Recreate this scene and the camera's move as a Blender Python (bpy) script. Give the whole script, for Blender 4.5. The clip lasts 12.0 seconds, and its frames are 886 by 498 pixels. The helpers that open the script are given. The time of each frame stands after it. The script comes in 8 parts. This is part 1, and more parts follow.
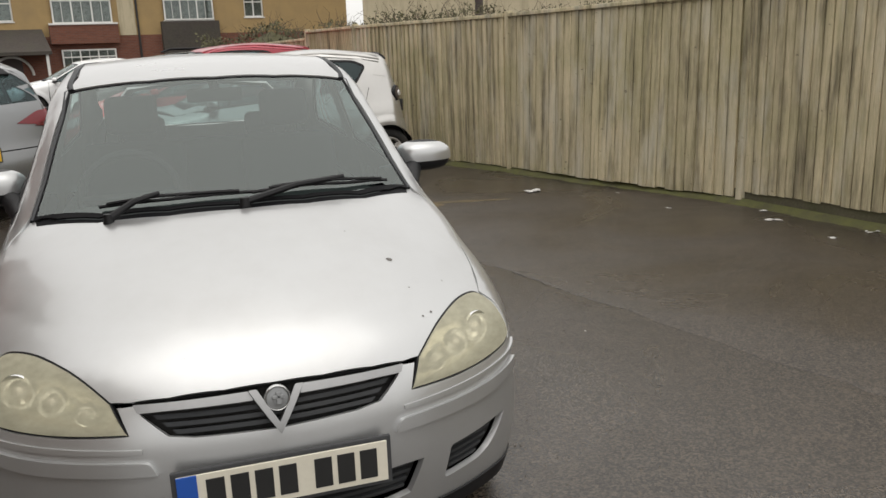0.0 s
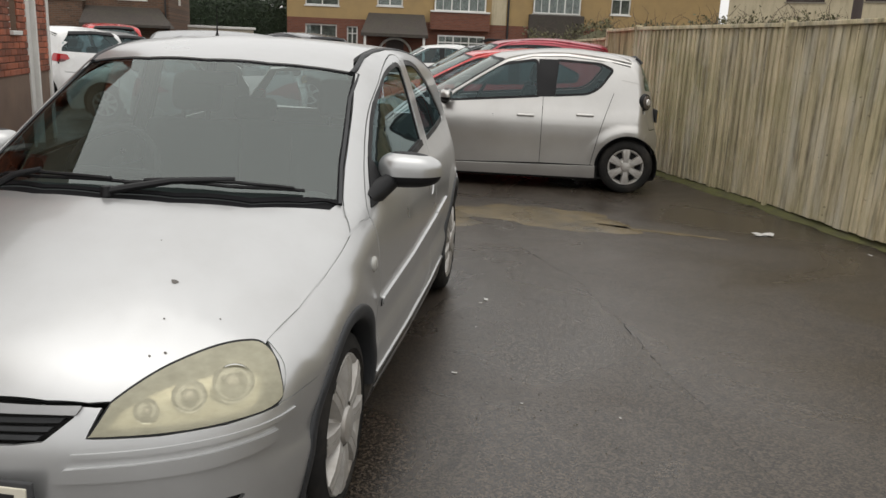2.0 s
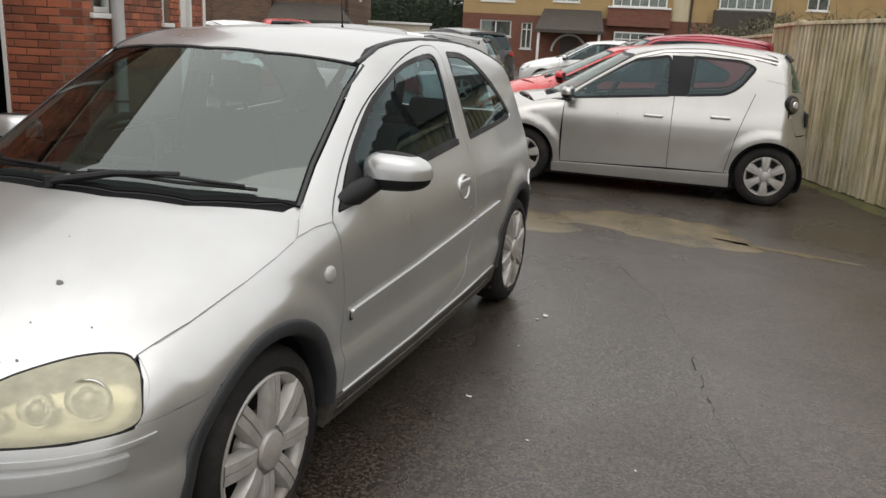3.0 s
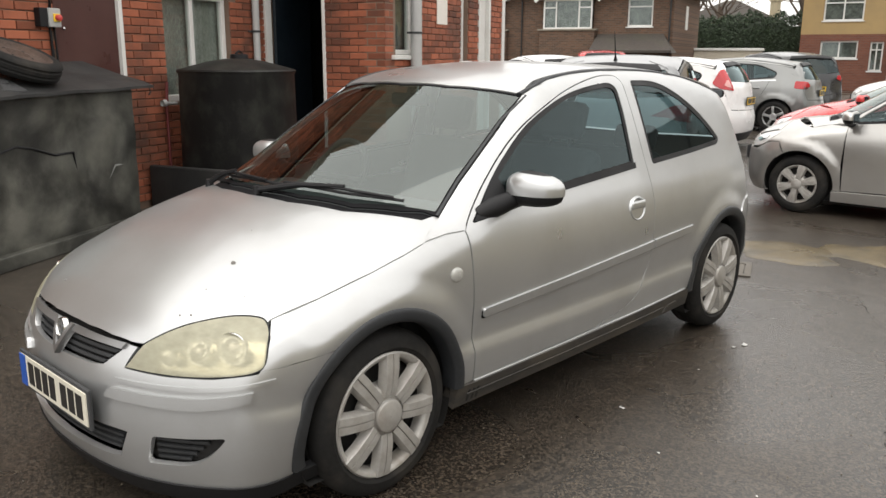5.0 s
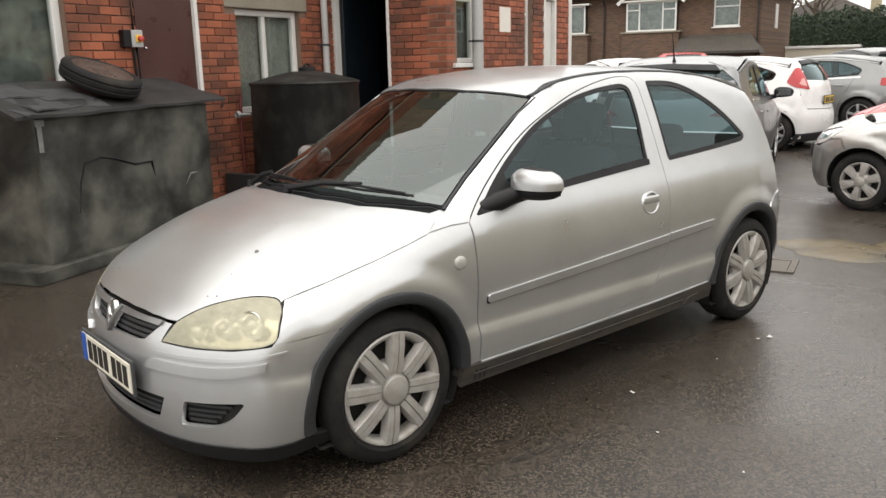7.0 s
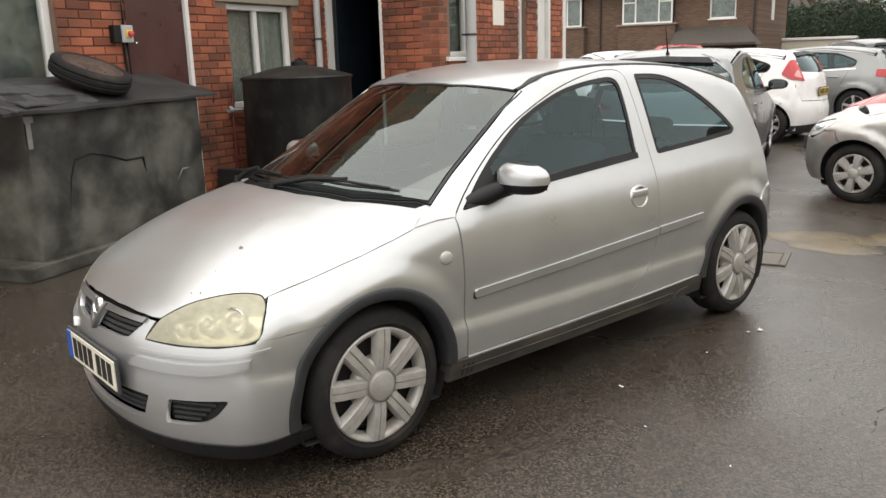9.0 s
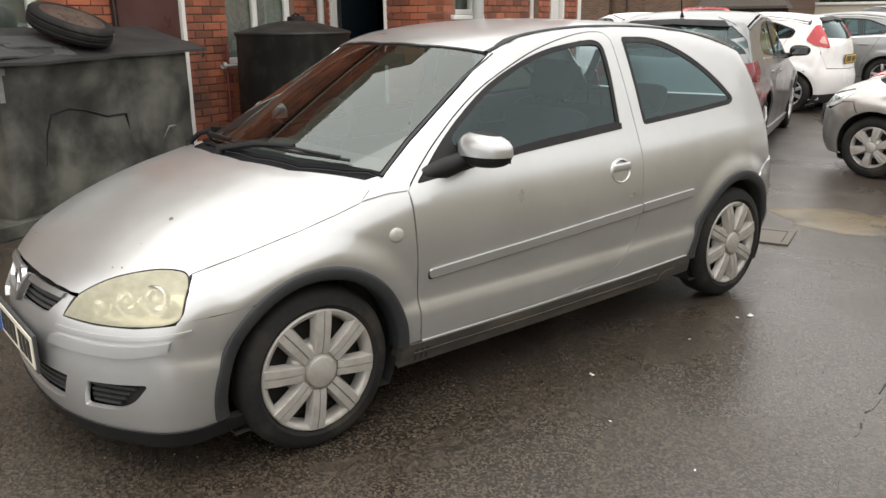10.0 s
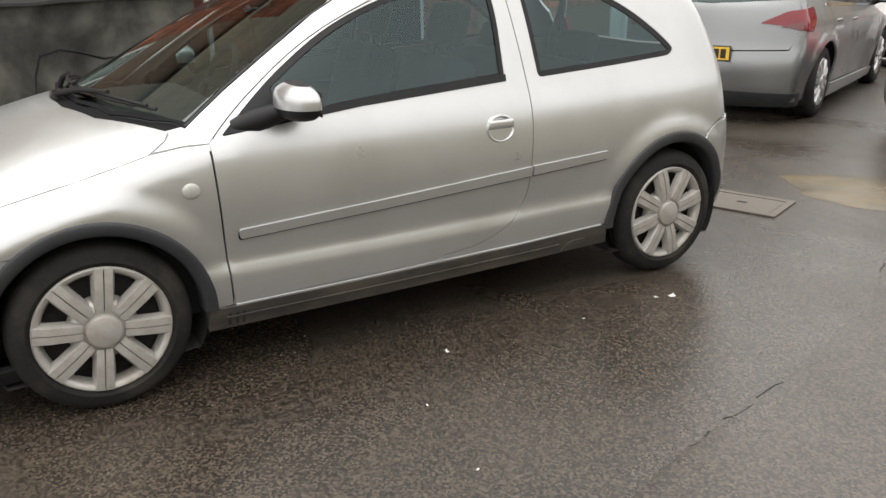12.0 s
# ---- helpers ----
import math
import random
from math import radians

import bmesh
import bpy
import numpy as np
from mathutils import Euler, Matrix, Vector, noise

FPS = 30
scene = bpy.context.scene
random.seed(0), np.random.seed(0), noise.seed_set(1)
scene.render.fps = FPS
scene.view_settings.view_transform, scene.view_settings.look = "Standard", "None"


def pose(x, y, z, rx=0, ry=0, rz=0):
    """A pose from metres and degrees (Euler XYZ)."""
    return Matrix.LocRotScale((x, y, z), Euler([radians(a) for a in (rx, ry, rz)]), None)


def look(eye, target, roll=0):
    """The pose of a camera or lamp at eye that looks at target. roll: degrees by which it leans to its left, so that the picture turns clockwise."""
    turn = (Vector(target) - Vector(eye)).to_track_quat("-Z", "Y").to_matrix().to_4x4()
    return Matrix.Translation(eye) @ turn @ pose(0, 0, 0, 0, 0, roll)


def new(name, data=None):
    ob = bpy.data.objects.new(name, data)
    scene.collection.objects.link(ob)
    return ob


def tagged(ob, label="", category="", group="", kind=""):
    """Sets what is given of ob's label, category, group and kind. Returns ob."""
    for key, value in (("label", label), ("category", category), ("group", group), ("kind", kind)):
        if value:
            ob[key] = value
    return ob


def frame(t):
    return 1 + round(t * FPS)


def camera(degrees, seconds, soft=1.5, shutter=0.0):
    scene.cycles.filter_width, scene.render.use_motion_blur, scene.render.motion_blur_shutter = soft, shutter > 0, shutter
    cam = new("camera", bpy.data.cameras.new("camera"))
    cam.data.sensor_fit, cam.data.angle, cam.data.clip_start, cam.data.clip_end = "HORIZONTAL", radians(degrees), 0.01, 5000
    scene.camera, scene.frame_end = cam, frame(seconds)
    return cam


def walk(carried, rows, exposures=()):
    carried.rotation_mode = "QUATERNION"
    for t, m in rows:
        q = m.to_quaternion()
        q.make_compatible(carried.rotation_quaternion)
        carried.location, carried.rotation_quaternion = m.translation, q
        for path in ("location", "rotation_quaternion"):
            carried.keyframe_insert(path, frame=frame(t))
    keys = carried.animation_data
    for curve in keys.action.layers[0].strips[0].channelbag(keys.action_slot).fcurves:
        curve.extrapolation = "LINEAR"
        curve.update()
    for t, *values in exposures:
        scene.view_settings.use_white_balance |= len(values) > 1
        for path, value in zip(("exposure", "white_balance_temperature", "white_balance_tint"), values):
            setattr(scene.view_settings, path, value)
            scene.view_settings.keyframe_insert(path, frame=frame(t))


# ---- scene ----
cam = camera(57.2, 12.0)
PATH = [
    (0, (-0.17, -2.645, 1.427), (0.424, -0.797, 0.946), -2.1),
    (0.5, (0.263, -2.605, 1.428), (0.782, -0.737, 0.938), 0.9),
    (1, (0.678, -2.571, 1.453), (0.952, -0.651, 0.967), 3.0),
    (1.5, (1.01, -2.383, 1.445), (1.082, -0.436, 0.994), 5.6),
    (2, (1.346, -2.236, 1.431), (1.1, -0.312, 0.946), 2.4),
    (2.5, (1.662, -2.023, 1.435), (1.202, -0.148, 0.912), 1.7),
    (3, (1.9, -1.76, 1.431), (1.243, 0.058, 0.92), 2.8),
    (3.5, (2.114, -1.564, 1.444), (1.064, 0.055, 0.917), 0.5),
    (3.7, (2.202, -1.489, 1.451), (1.01, 0.029, 0.927), -1.1),
    (5.3, (2.775, -1.731, 1.464), (1.409, -0.34, 1.02), 0.3),
    (5.5, (2.883, -1.706, 1.466), (1.481, -0.347, 1.034), 0.2),
    (6, (3.013, -1.674, 1.46), (1.55, -0.38, 1.03), -0.0),
    (6.5, (3.045, -1.678, 1.455), (1.567, -0.402, 1.019), -0.6),
    (7, (3.047, -1.675, 1.456), (1.56, -0.413, 1.014), -1.4),
    (9, (3.067, -1.63, 1.457), (1.585, -0.367, 1.0), -1.7),
    (9.5, (3.071, -1.538, 1.444), (1.582, -0.305, 0.933), -1.4),
    (10, (3.036, -1.273, 1.45), (1.538, -0.068, 0.901), -0.6),
    (10.5, (3.109, -1.01, 1.429), (1.596, 0.178, 0.882), -0.8),
    (11, (3.296, -0.728, 1.45), (1.761, 0.443, 0.927), -1.3),
    (11.5, (3.398, -0.51, 1.405), (1.845, 0.622, 0.849), -1.5),
    (12, (3.428, -0.234, 1.412), (1.789, 0.7, 0.747), -0.7),
]
EXPOSURES = [(0.0, 0.55, 6600, 10), (0.7, 0.46, 6600, 10), (1.5, 0.44, 6600, 10), (2.0, 0.46, 6550, 10), (2.5, 0.62, 6550, 10), (3.5, 0.68, 6500, 10), (5.5, 1.12, 6650, 10), (9.0, 1.14, 6650, 10), (12.0, 1.27, 6600, 10)]
walk(cam, [(t, look(eye, target, roll)) for t, eye, target, roll in PATH],
     exposures=EXPOSURES)

# ---- light: overcast sky ----
world = bpy.data.worlds.new("overcast")
scene.world = world
world.use_nodes = True
wn, wl = world.node_tree.nodes, world.node_tree.links
sky = wn.new("ShaderNodeTexSky")
sky.sky_type = 'NISHITA'
sky.sun_disc = False
sky.sun_elevation = radians(73)
sky.sun_rotation = radians(180)
sky.air_density, sky.dust_density = 1.0, 2.0
grey = wn.new("ShaderNodeHueSaturation")
grey.inputs["Saturation"].default_value = 0.12
wl.new(sky.outputs[0], grey.inputs["Color"])
wl.new(grey.outputs[0], wn["Background"].inputs["Color"])
wn["Background"].inputs["Strength"].default_value = 0.05
# the even white of the cloud layer
cloud = wn.new("ShaderNodeBackground")
cloud.inputs["Color"].default_value = (1.0, 0.985, 0.955, 1)
way, up, dome = wn.new("ShaderNodeTexCoord"), wn.new("ShaderNodeSeparateXYZ"), wn.new("ShaderNodeMapRange")
wl.new(way.outputs["Generated"], up.inputs[0])
wl.new(up.outputs["Z"], dome.inputs["Value"])
dome.inputs["To Min"].default_value, dome.inputs["To Max"].default_value = 0.46, 0.84
wl.new(dome.outputs[0], cloud.inputs["Strength"])
layers = wn.new("ShaderNodeAddShader")
wl.new(wn["Background"].outputs[0], layers.inputs[0])
wl.new(cloud.outputs[0], layers.inputs[1])
wl.new(layers.outputs[0], wn["World Output"].inputs["Surface"])
sun_data = bpy.data.lights.new("sun", 'SUN')
sun_data.energy, sun_data.angle, sun_data.color = 0.4, radians(60), (1.0, 0.97, 0.93)
sun = new("sun", sun_data)
sun.matrix_world = look((0, -9, 30), (0, 0, 0))


# ---- materials ----
def mat(name, col, rough=0.5, metal=0.0, var=0.15, scale=6.0, fine=60.0, bump=0.0, coat=0.0, stain=None, stain_amt=0.0,
        stain_scale=1.5, rough_var=0.1, stretch=(1, 1, 1), per_piece=0.0, spec=0.5, wide=False):
    """A procedural surface: base colour varied at two scales, stains, fine relief and uneven gloss."""
    m = bpy.data.materials.new(name)
    m.use_nodes = True
    n, l = m.node_tree.nodes, m.node_tree.links
    b = n["Principled BSDF"]
    tc = n.new("ShaderNodeTexCoord")
    mp = n.new("ShaderNodeMapping")
    mp.inputs["Scale"].default_value = stretch
    if wide:
        l.new(n.new("ShaderNodeNewGeometry").outputs["Position"], mp.inputs["Vector"])
    else:
        l.new(tc.outputs["Object"], mp.inputs["Vector"])
    big = n.new("ShaderNodeTexNoise")
    big.inputs["Scale"].default_value, big.inputs["Detail"].default_value = scale, 5
    sml = n.new("ShaderNodeTexNoise")
    sml.inputs["Scale"].default_value, sml.inputs["Detail"].default_value = fine, 3
    l.new(mp.outputs[0], big.inputs["Vector"])
    l.new(mp.outputs[0], sml.inputs["Vector"])
    add = n.new("ShaderNodeMath")
    add.operation = 'MULTIPLY_ADD'
    add.inputs[1].default_value = 0.5
    l.new(sml.outputs["Fac"], add.inputs[0])
    half = n.new("ShaderNodeMath")
    half.operation = 'MULTIPLY'
    half.inputs[1].default_value = 0.5
    l.new(big.outputs["Fac"], half.inputs[0])
    l.new(half.outputs[0], add.inputs[2])
    value = add.outputs[0]
    if per_piece:
        info = n.new("ShaderNodeObjectInfo")
        isl = n.new("ShaderNodeNewGeometry")
        both = n.new("ShaderNodeMath")
        both.operation = 'ADD'
        l.new(info.outputs["Random"], both.inputs[0])
        l.new(isl.outputs["Random Per Island"], both.inputs[1])
        wrap = n.new("ShaderNodeMath")
        wrap.operation = 'FRACT'
        l.new(both.outputs[0], wrap.inputs[0])
        mixp = n.new("ShaderNodeMix")
        mixp.inputs[0].default_value = per_piece
        l.new(value, mixp.inputs[2])
        l.new(wrap.outputs[0], mixp.inputs[3])
        value = mixp.outputs[0]
    ramp = n.new("ShaderNodeMapRange")
    ramp.inputs["From Min"].default_value, ramp.inputs["From Max"].default_value = (0.05, 0.95) if per_piece else (0.3, 0.7)
    ramp.inputs["To Min"].default_value, ramp.inputs["To Max"].default_value = 1 - var, 1 + var
    l.new(value, ramp.inputs["Value"])
    mul = n.new("ShaderNodeVectorMath")
    mul.operation = 'SCALE'
    mul.inputs[0].default_value = col
    l.new(ramp.outputs[0], mul.inputs["Scale"])
    out = mul.outputs[0]
    if stain is not None:
        st = n.new("ShaderNodeTexNoise")
        st.inputs["Scale"].default_value, st.inputs["Detail"].default_value, st.inputs["Roughness"].default_value = stain_scale, 6, 0.65
        l.new(mp.outputs[0], st.inputs["Vector"])
        sr = n.new("ShaderNodeMapRange")
        sr.inputs["From Min"].default_value, sr.inputs["From Max"].default_value = 0.45, 0.7
        sr.inputs["To Max"].default_value = stain_amt
        l.new(st.outputs["Fac"], sr.inputs["Value"])
        mx = n.new("ShaderNodeMix")
        mx.data_type = 'RGBA'
        l.new(sr.outputs[0], mx.inputs[0])
        l.new(out, mx.inputs[6])
        mx.inputs[7].default_value = (*stain, 1)
        out = mx.outputs[2]
    l.new(out, b.inputs["Base Color"])
    rr = n.new("ShaderNodeMapRange")
    rr.inputs["From Min"].default_value, rr.inputs["From Max"].default_value = 0.3, 0.7
    rr.inputs["To Min"].default_value, rr.inputs["To Max"].default_value = max(0.02, rough - rough_var), min(1, rough + rough_var)
    l.new(big.outputs["Fac"], rr.inputs["Value"])
    l.new(rr.outputs[0], b.inputs["Roughness"])
    b.inputs["Metallic"].default_value = metal
    b.inputs["Specular IOR Level"].default_value = spec
    if coat:
        b.inputs["Coat Weight"].default_value, b.inputs["Coat Roughness"].default_value = coat, 0.06
    if bump:
        bp = n.new("ShaderNodeBump")
        bp.inputs["Strength"].default_value, bp.inputs["Distance"].default_value = 1.0, bump
        l.new(value if not per_piece else add.outputs[0], bp.inputs["Height"])
        l.new(bp.outputs[0], b.inputs["Normal"])
    return m


def glass(name, tint, gloss=0.012, ior=1.6, sheen=(0.93, 1.0, 0.99)):
    """A pane: tinted clear glass with a mirror sheen that grows at grazing angles."""
    m = bpy.data.materials.new(name)
    m.use_nodes = True
    n, l = m.node_tree.nodes, m.node_tree.links
    n.remove(n["Principled BSDF"])
    tr, gl, mx, lw = n.new("ShaderNodeBsdfTransparent"), n.new("ShaderNodeBsdfGlossy"), n.new("ShaderNodeMixShader"), n.new("ShaderNodeLayerWeight")
    pw, fr = n.new("ShaderNodeMath"), n.new("ShaderNodeMapRange")
    pw.operation, pw.inputs[1].default_value, lw.inputs["Blend"].default_value = 'POWER', 5.0, 0.5
    head_on = ((ior - 1) / (ior + 1)) ** 2
    l.new(lw.outputs["Facing"], pw.inputs[0])
    l.new(pw.outputs[0], fr.inputs["Value"])
    fr.inputs["To Min"].default_value, fr.inputs["To Max"].default_value = head_on, 1.0
    tr.inputs[0].default_value = (*tint, 1)
    gl.inputs["Roughness"].default_value = gloss
    gl.inputs["Color"].default_value = (*sheen, 1)
    l.new(fr.outputs[0], mx.inputs[0])
    l.new(tr.outputs[0], mx.inputs[1])
    l.new(gl.outputs[0], mx.inputs[2])
    l.new(mx.outputs[0], n["Material Output"].inputs[0])
    return m


def paint(name, col, metal=0.72, rough=0.32, dirt=(0.2, 0.18, 0.15), dirt_amt=0.12):
    return mat(name, col, rough, metal, var=0.04, scale=3, fine=900, coat=0.45, stain=dirt, stain_amt=dirt_amt, stain_scale=2.5, rough_var=0.05)


SILVER = paint("silver_paint", (0.505, 0.51, 0.51))
SILVER_COOL = paint("cool_silver_paint", (0.52, 0.51, 0.49))
STEEL_GREY = paint("steel_grey_paint", (0.225, 0.232, 0.236))
GREY_GREEN = paint("grey_silver_paint", (0.26, 0.265, 0.26))
WHITE_PAINT = paint("white_paint", (0.80, 0.80, 0.79), metal=0.0, rough=0.25, dirt_amt=0.05)
RED_PAINT = paint("red_paint", (0.55, 0.03, 0.03), metal=0.0, rough=0.25)
CRIMSON = paint("crimson_paint", (0.33, 0.025, 0.045), metal=0.2, rough=0.3)
BLACK_PAINT = paint("black_paint", (0.015, 0.016, 0.018), metal=0.1, rough=0.22)
DARK_GREEN = paint("dark_green_paint", (0.02, 0.03, 0.028), metal=0.2, rough=0.22)
TRIM = mat("black_plastic_trim", (0.024, 0.026, 0.029), 0.55, var=0.2, bump=0.0006, stain=(0.06, 0.058, 0.052), stain_amt=0.25, spec=0.4)
RUBBER = mat("tyre_rubber", (0.014, 0.0135, 0.013), 0.8, var=0.3, bump=0.0008, stain=(0.050, 0.044, 0.037), stain_amt=0.7, stain_scale=5, spec=0.25)
SCUTTLE = mat("matt_black_scuttle", (0.006, 0.006, 0.007), 0.7, var=0.2, fine=120, spec=0.12)
SEAL = mat("black_seal", (0.008, 0.008, 0.009), 0.5, var=0.1, spec=0.3)
SKIRT = mat("dirty_dark_plastic", (0.048, 0.044, 0.040), 0.6, var=0.2, bump=0.0008, stain=(0.11, 0.092, 0.070), stain_amt=0.8, stain_scale=5, stretch=(1, 0.5, 1.6), spec=0.35)
HUBCAP = mat("silver_wheel_cover", (0.44, 0.425, 0.40), 0.42, 0.35, var=0.1, stain=(0.16, 0.12, 0.085), stain_amt=0.5, stain_scale=6)
ALLOY = mat("alloy_wheel", (0.50, 0.50, 0.50), 0.33, 0.7, var=0.08)
DISC = mat("dark_wheel_well", (0.02, 0.019, 0.018), 0.85, var=0.3)
SATIN = mat("satin_grille_trim", (0.30, 0.30, 0.30), 0.35, 0.8, var=0.06)
CHROME = mat("chrome_trim", (0.75, 0.75, 0.74), 0.14, 1.0, var=0.03)
MIRROR_GLASS = mat("dark_mirror_glass", (0.16, 0.17, 0.18), 0.05, 1.0, var=0.03)
CABIN = mat("cabin_fabric", (0.022, 0.023, 0.026), 0.9, var=0.15, fine=40)
CABIN_GREY = mat("grey_cabin_plastic", (0.045, 0.046, 0.048), 0.75, var=0.12)
PLATE_WHITE = mat("pale_number_plate", (0.70, 0.66, 0.55), 0.35, var=0.06)
PLATE_YELLOW = mat("yellow_number_plate", (0.75, 0.48, 0.04), 0.35, var=0.06)
PLATE_INK = mat("black_plate_bars", (0.02, 0.02, 0.02), 0.4, var=0.05)
PLATE_BLUE = mat("blue_plate_band", (0.02, 0.09, 0.40), 0.4, var=0.05)
SPECK = mat("brown_grey_dirt", (0.13, 0.12, 0.11), 0.8, var=0.2)
LAMP_RED = mat("red_lamp_plastic", (0.42, 0.010, 0.015), 0.12, var=0.1, coat=0.6)
LAMP_CLEAR = mat("clear_lamp_plastic", (0.62, 0.60, 0.58), 0.18, 0.3, var=0.1, coat=0.6)
LAMP_DARK = mat("dark_red_lamp_plastic", (0.17, 0.004, 0.010), 0.14, var=0.1, coat=0.3)
LAMP_SMOKED = mat("smoked_lamp_plastic", (0.11, 0.012, 0.014), 0.15, var=0.1, coat=0.6)
LAMP_GREY = mat("smoked_grey_lamp_plastic", (0.10, 0.085, 0.08), 0.12, 0.2, var=0.1, coat=0.6)
LAMP_PINK = mat("pale_pink_lamp_plastic", (0.62, 0.30, 0.28), 0.2, 0.1, var=0.1, coat=0.6)
REPEATER = mat("grey_clear_plastic", (0.36, 0.355, 0.33), 0.25, var=0.1, coat=0.5)
LAMP_BOWL = mat("headlamp_reflector", (0.72, 0.69, 0.58), 0.25, 0.75, var=0.08)
CAR_GLASS = glass("car_window_glass", (0.40, 0.52, 0.54), ior=1.62, sheen=(0.74, 0.90, 0.92))
SCREEN_GLASS = glass("windscreen_glass", (0.46, 0.53, 0.51), 0.0, ior=2.1, sheen=(0.93, 1.0, 0.97))


def hazed_lens():
    """Yellowed, weathered headlamp plastic."""
    m = bpy.data.materials.new("yellowed_lamp_lens")
    m.use_nodes = True
    n, l = m.node_tree.nodes, m.node_tree.links
    b = n["Principled BSDF"]
    tr, mx, nz, mr = n.new("ShaderNodeBsdfTransparent"), n.new("ShaderNodeMixShader"), n.new("ShaderNodeTexNoise"), n.new("ShaderNodeMapRange")
    tr.inputs[0].default_value = (0.96, 0.93, 0.80, 1)
    b.inputs["Base Color"].default_value = (0.66, 0.63, 0.47, 1)
    b.inputs["Roughness"].default_value = 0.3
    nz.inputs["Scale"].default_value, nz.inputs["Detail"].default_value = 9, 6
    mr.inputs["To Min"].default_value, mr.inputs["To Max"].default_value = 0.34, 0.62
    l.new(nz.outputs["Fac"], mr.inputs["Value"])
    l.new(mr.outputs[0], mx.inputs[0])
    l.new(tr.outputs[0], mx.inputs[1])
    l.new(b.outputs[0], mx.inputs[2])
    l.new(mx.outputs[0], n["Material Output"].inputs[0])
    return m


HAZED = hazed_lens()


# ---- mesh helpers ----
def mesh_of(name, verts, faces, material, parent=None, label="", smooth=True, normals=None):
    me = bpy.data.meshes.new(name)
    me.from_pydata([tuple(v) for v in verts], [], faces)
    me.validate()
    if smooth:
        me.polygons.foreach_set("use_smooth", [True] * len(me.polygons))
    me.update()
    if normals is not None and len(me.polygons) and len(me.vertices) == len(normals):
        me.normals_split_custom_set_from_vertices([tuple(v) for v in normals])
    me.materials.append(material)
    ob = new(name, me)
    ob.parent = parent
    if label:
        tagged(ob, label)
    return ob


def part(name, bm, material, parent=None, label="", smooth=False):
    """Links a bmesh as one mesh object under a thing or a part."""
    bmesh.ops.recalc_face_normals(bm, faces=bm.faces[:])
    me = bpy.data.meshes.new(name)
    bm.to_mesh(me)
    bm.free()
    if smooth:
        me.polygons.foreach_set("use_smooth", [True] * len(me.polygons))
        me.set_sharp_from_angle(angle=radians(40))
    me.materials.append(material)
    ob = new(name, me)
    ob.parent = parent
    if label:
        tagged(ob, label)
    return ob


def box(bm, lo, hi, bevel=0.0, m=None, seg=2):
    """A block from corner lo to corner hi, with rounded edges."""
    r = bmesh.ops.create_cube(bm, size=1.0)
    lo, hi = Vector(lo), Vector(hi)
    mid, size = (lo + hi) / 2, hi - lo
    bmesh.ops.transform(bm, matrix=Matrix.Translation(mid) @ Matrix.Diagonal((*size, 1)), verts=r["verts"])
    vs = r["verts"]
    if bevel:
        es = list({e for v in vs for e in v.link_edges})
        got = bmesh.ops.bevel(bm, geom=es, offset=bevel, segments=seg, affect='EDGES', profile=0.6)
        vs = list({v for f in got["faces"] for v in f.verts} | {v for v in vs if v.is_valid})
    if m is not None:
        bmesh.ops.transform(bm, matrix=m, verts=vs)
    return vs


def tube(bm, pts, radius, seg=10, cap=True, scale_z=1.0):
    """A round bar along points."""
    rings = []
    pts = [Vector(p) for p in pts]
    rad = radius if isinstance(radius, (list, tuple)) else [radius] * len(pts)
    for i, p in enumerate(pts):
        d = (pts[min(i + 1, len(pts) - 1)] - pts[max(i - 1, 0)]).normalized()
        a = d.cross(Vector((0, 0, 1)))
        if a.length < 1e-3:
            a = d.cross(Vector((1, 0, 0)))
        a.normalize()
        b = a.cross(d)
        rings.append([bm.verts.new(p + rad[i] * (math.cos(t) * a + math.sin(t) * b * scale_z)) for t in [2 * math.pi * k / seg for k in range(seg)]])
    for r0, r1 in zip(rings, rings[1:]):
        for k in range(seg):
            bm.faces.new((r0[k], r0[(k + 1) % seg], r1[(k + 1) % seg], r1[k]))
    if cap:
        bm.faces.new(rings[0][::-1])
        bm.faces.new(rings[-1])


def lathe(bm, prof, seg=48, axis='X', m=None):
    """Turns a profile of (distance along the axis, radius) round the axis."""
    rings = []
    for a, r in prof:
        ring = []
        for k in range(seg):
            t = 2 * math.pi * k / seg
            p = Vector((a, r * math.cos(t), r * math.sin(t))) if axis == 'X' else Vector((r * math.cos(t), r * math.sin(t), a))
            ring.append(bm.verts.new(m @ p if m else p))
        rings.append(ring)
    for r0, r1 in zip(rings, rings[1:]):
        for k in range(seg):
            bm.faces.new((r0[k], r0[(k + 1) % seg], r1[(k + 1) % seg], r1[k]))
    return rings


def thing(name, label, category, m=None, group="", kind=""):
    ob = new(name)
    ob.empty_display_size = 0.2
    if m is not None:
        ob.matrix_world = m
    return tagged(ob, label, category, group, kind)


# ---- car bodies: a smooth shell, cut into panels along seams ----
def soft_line(pts, n=6):
    """An open line through control points with softened corners."""
    p = [Vector(q[:2]) for q in pts]
    out = [p[0]]
    for i in range(1, len(p) - 1):
        a, b = (p[i - 1] + p[i]) / 2 if i > 1 else p[0], (p[i] + p[i + 1]) / 2 if i < len(p) - 2 else p[-1]
        for k in range(n + 1):
            t = k / n
            out.append((1 - t) ** 2 * a + 2 * t * (1 - t) * p[i] + t * t * b)
    out.append(p[-1])
    return np.array([tuple(v) for v in out])


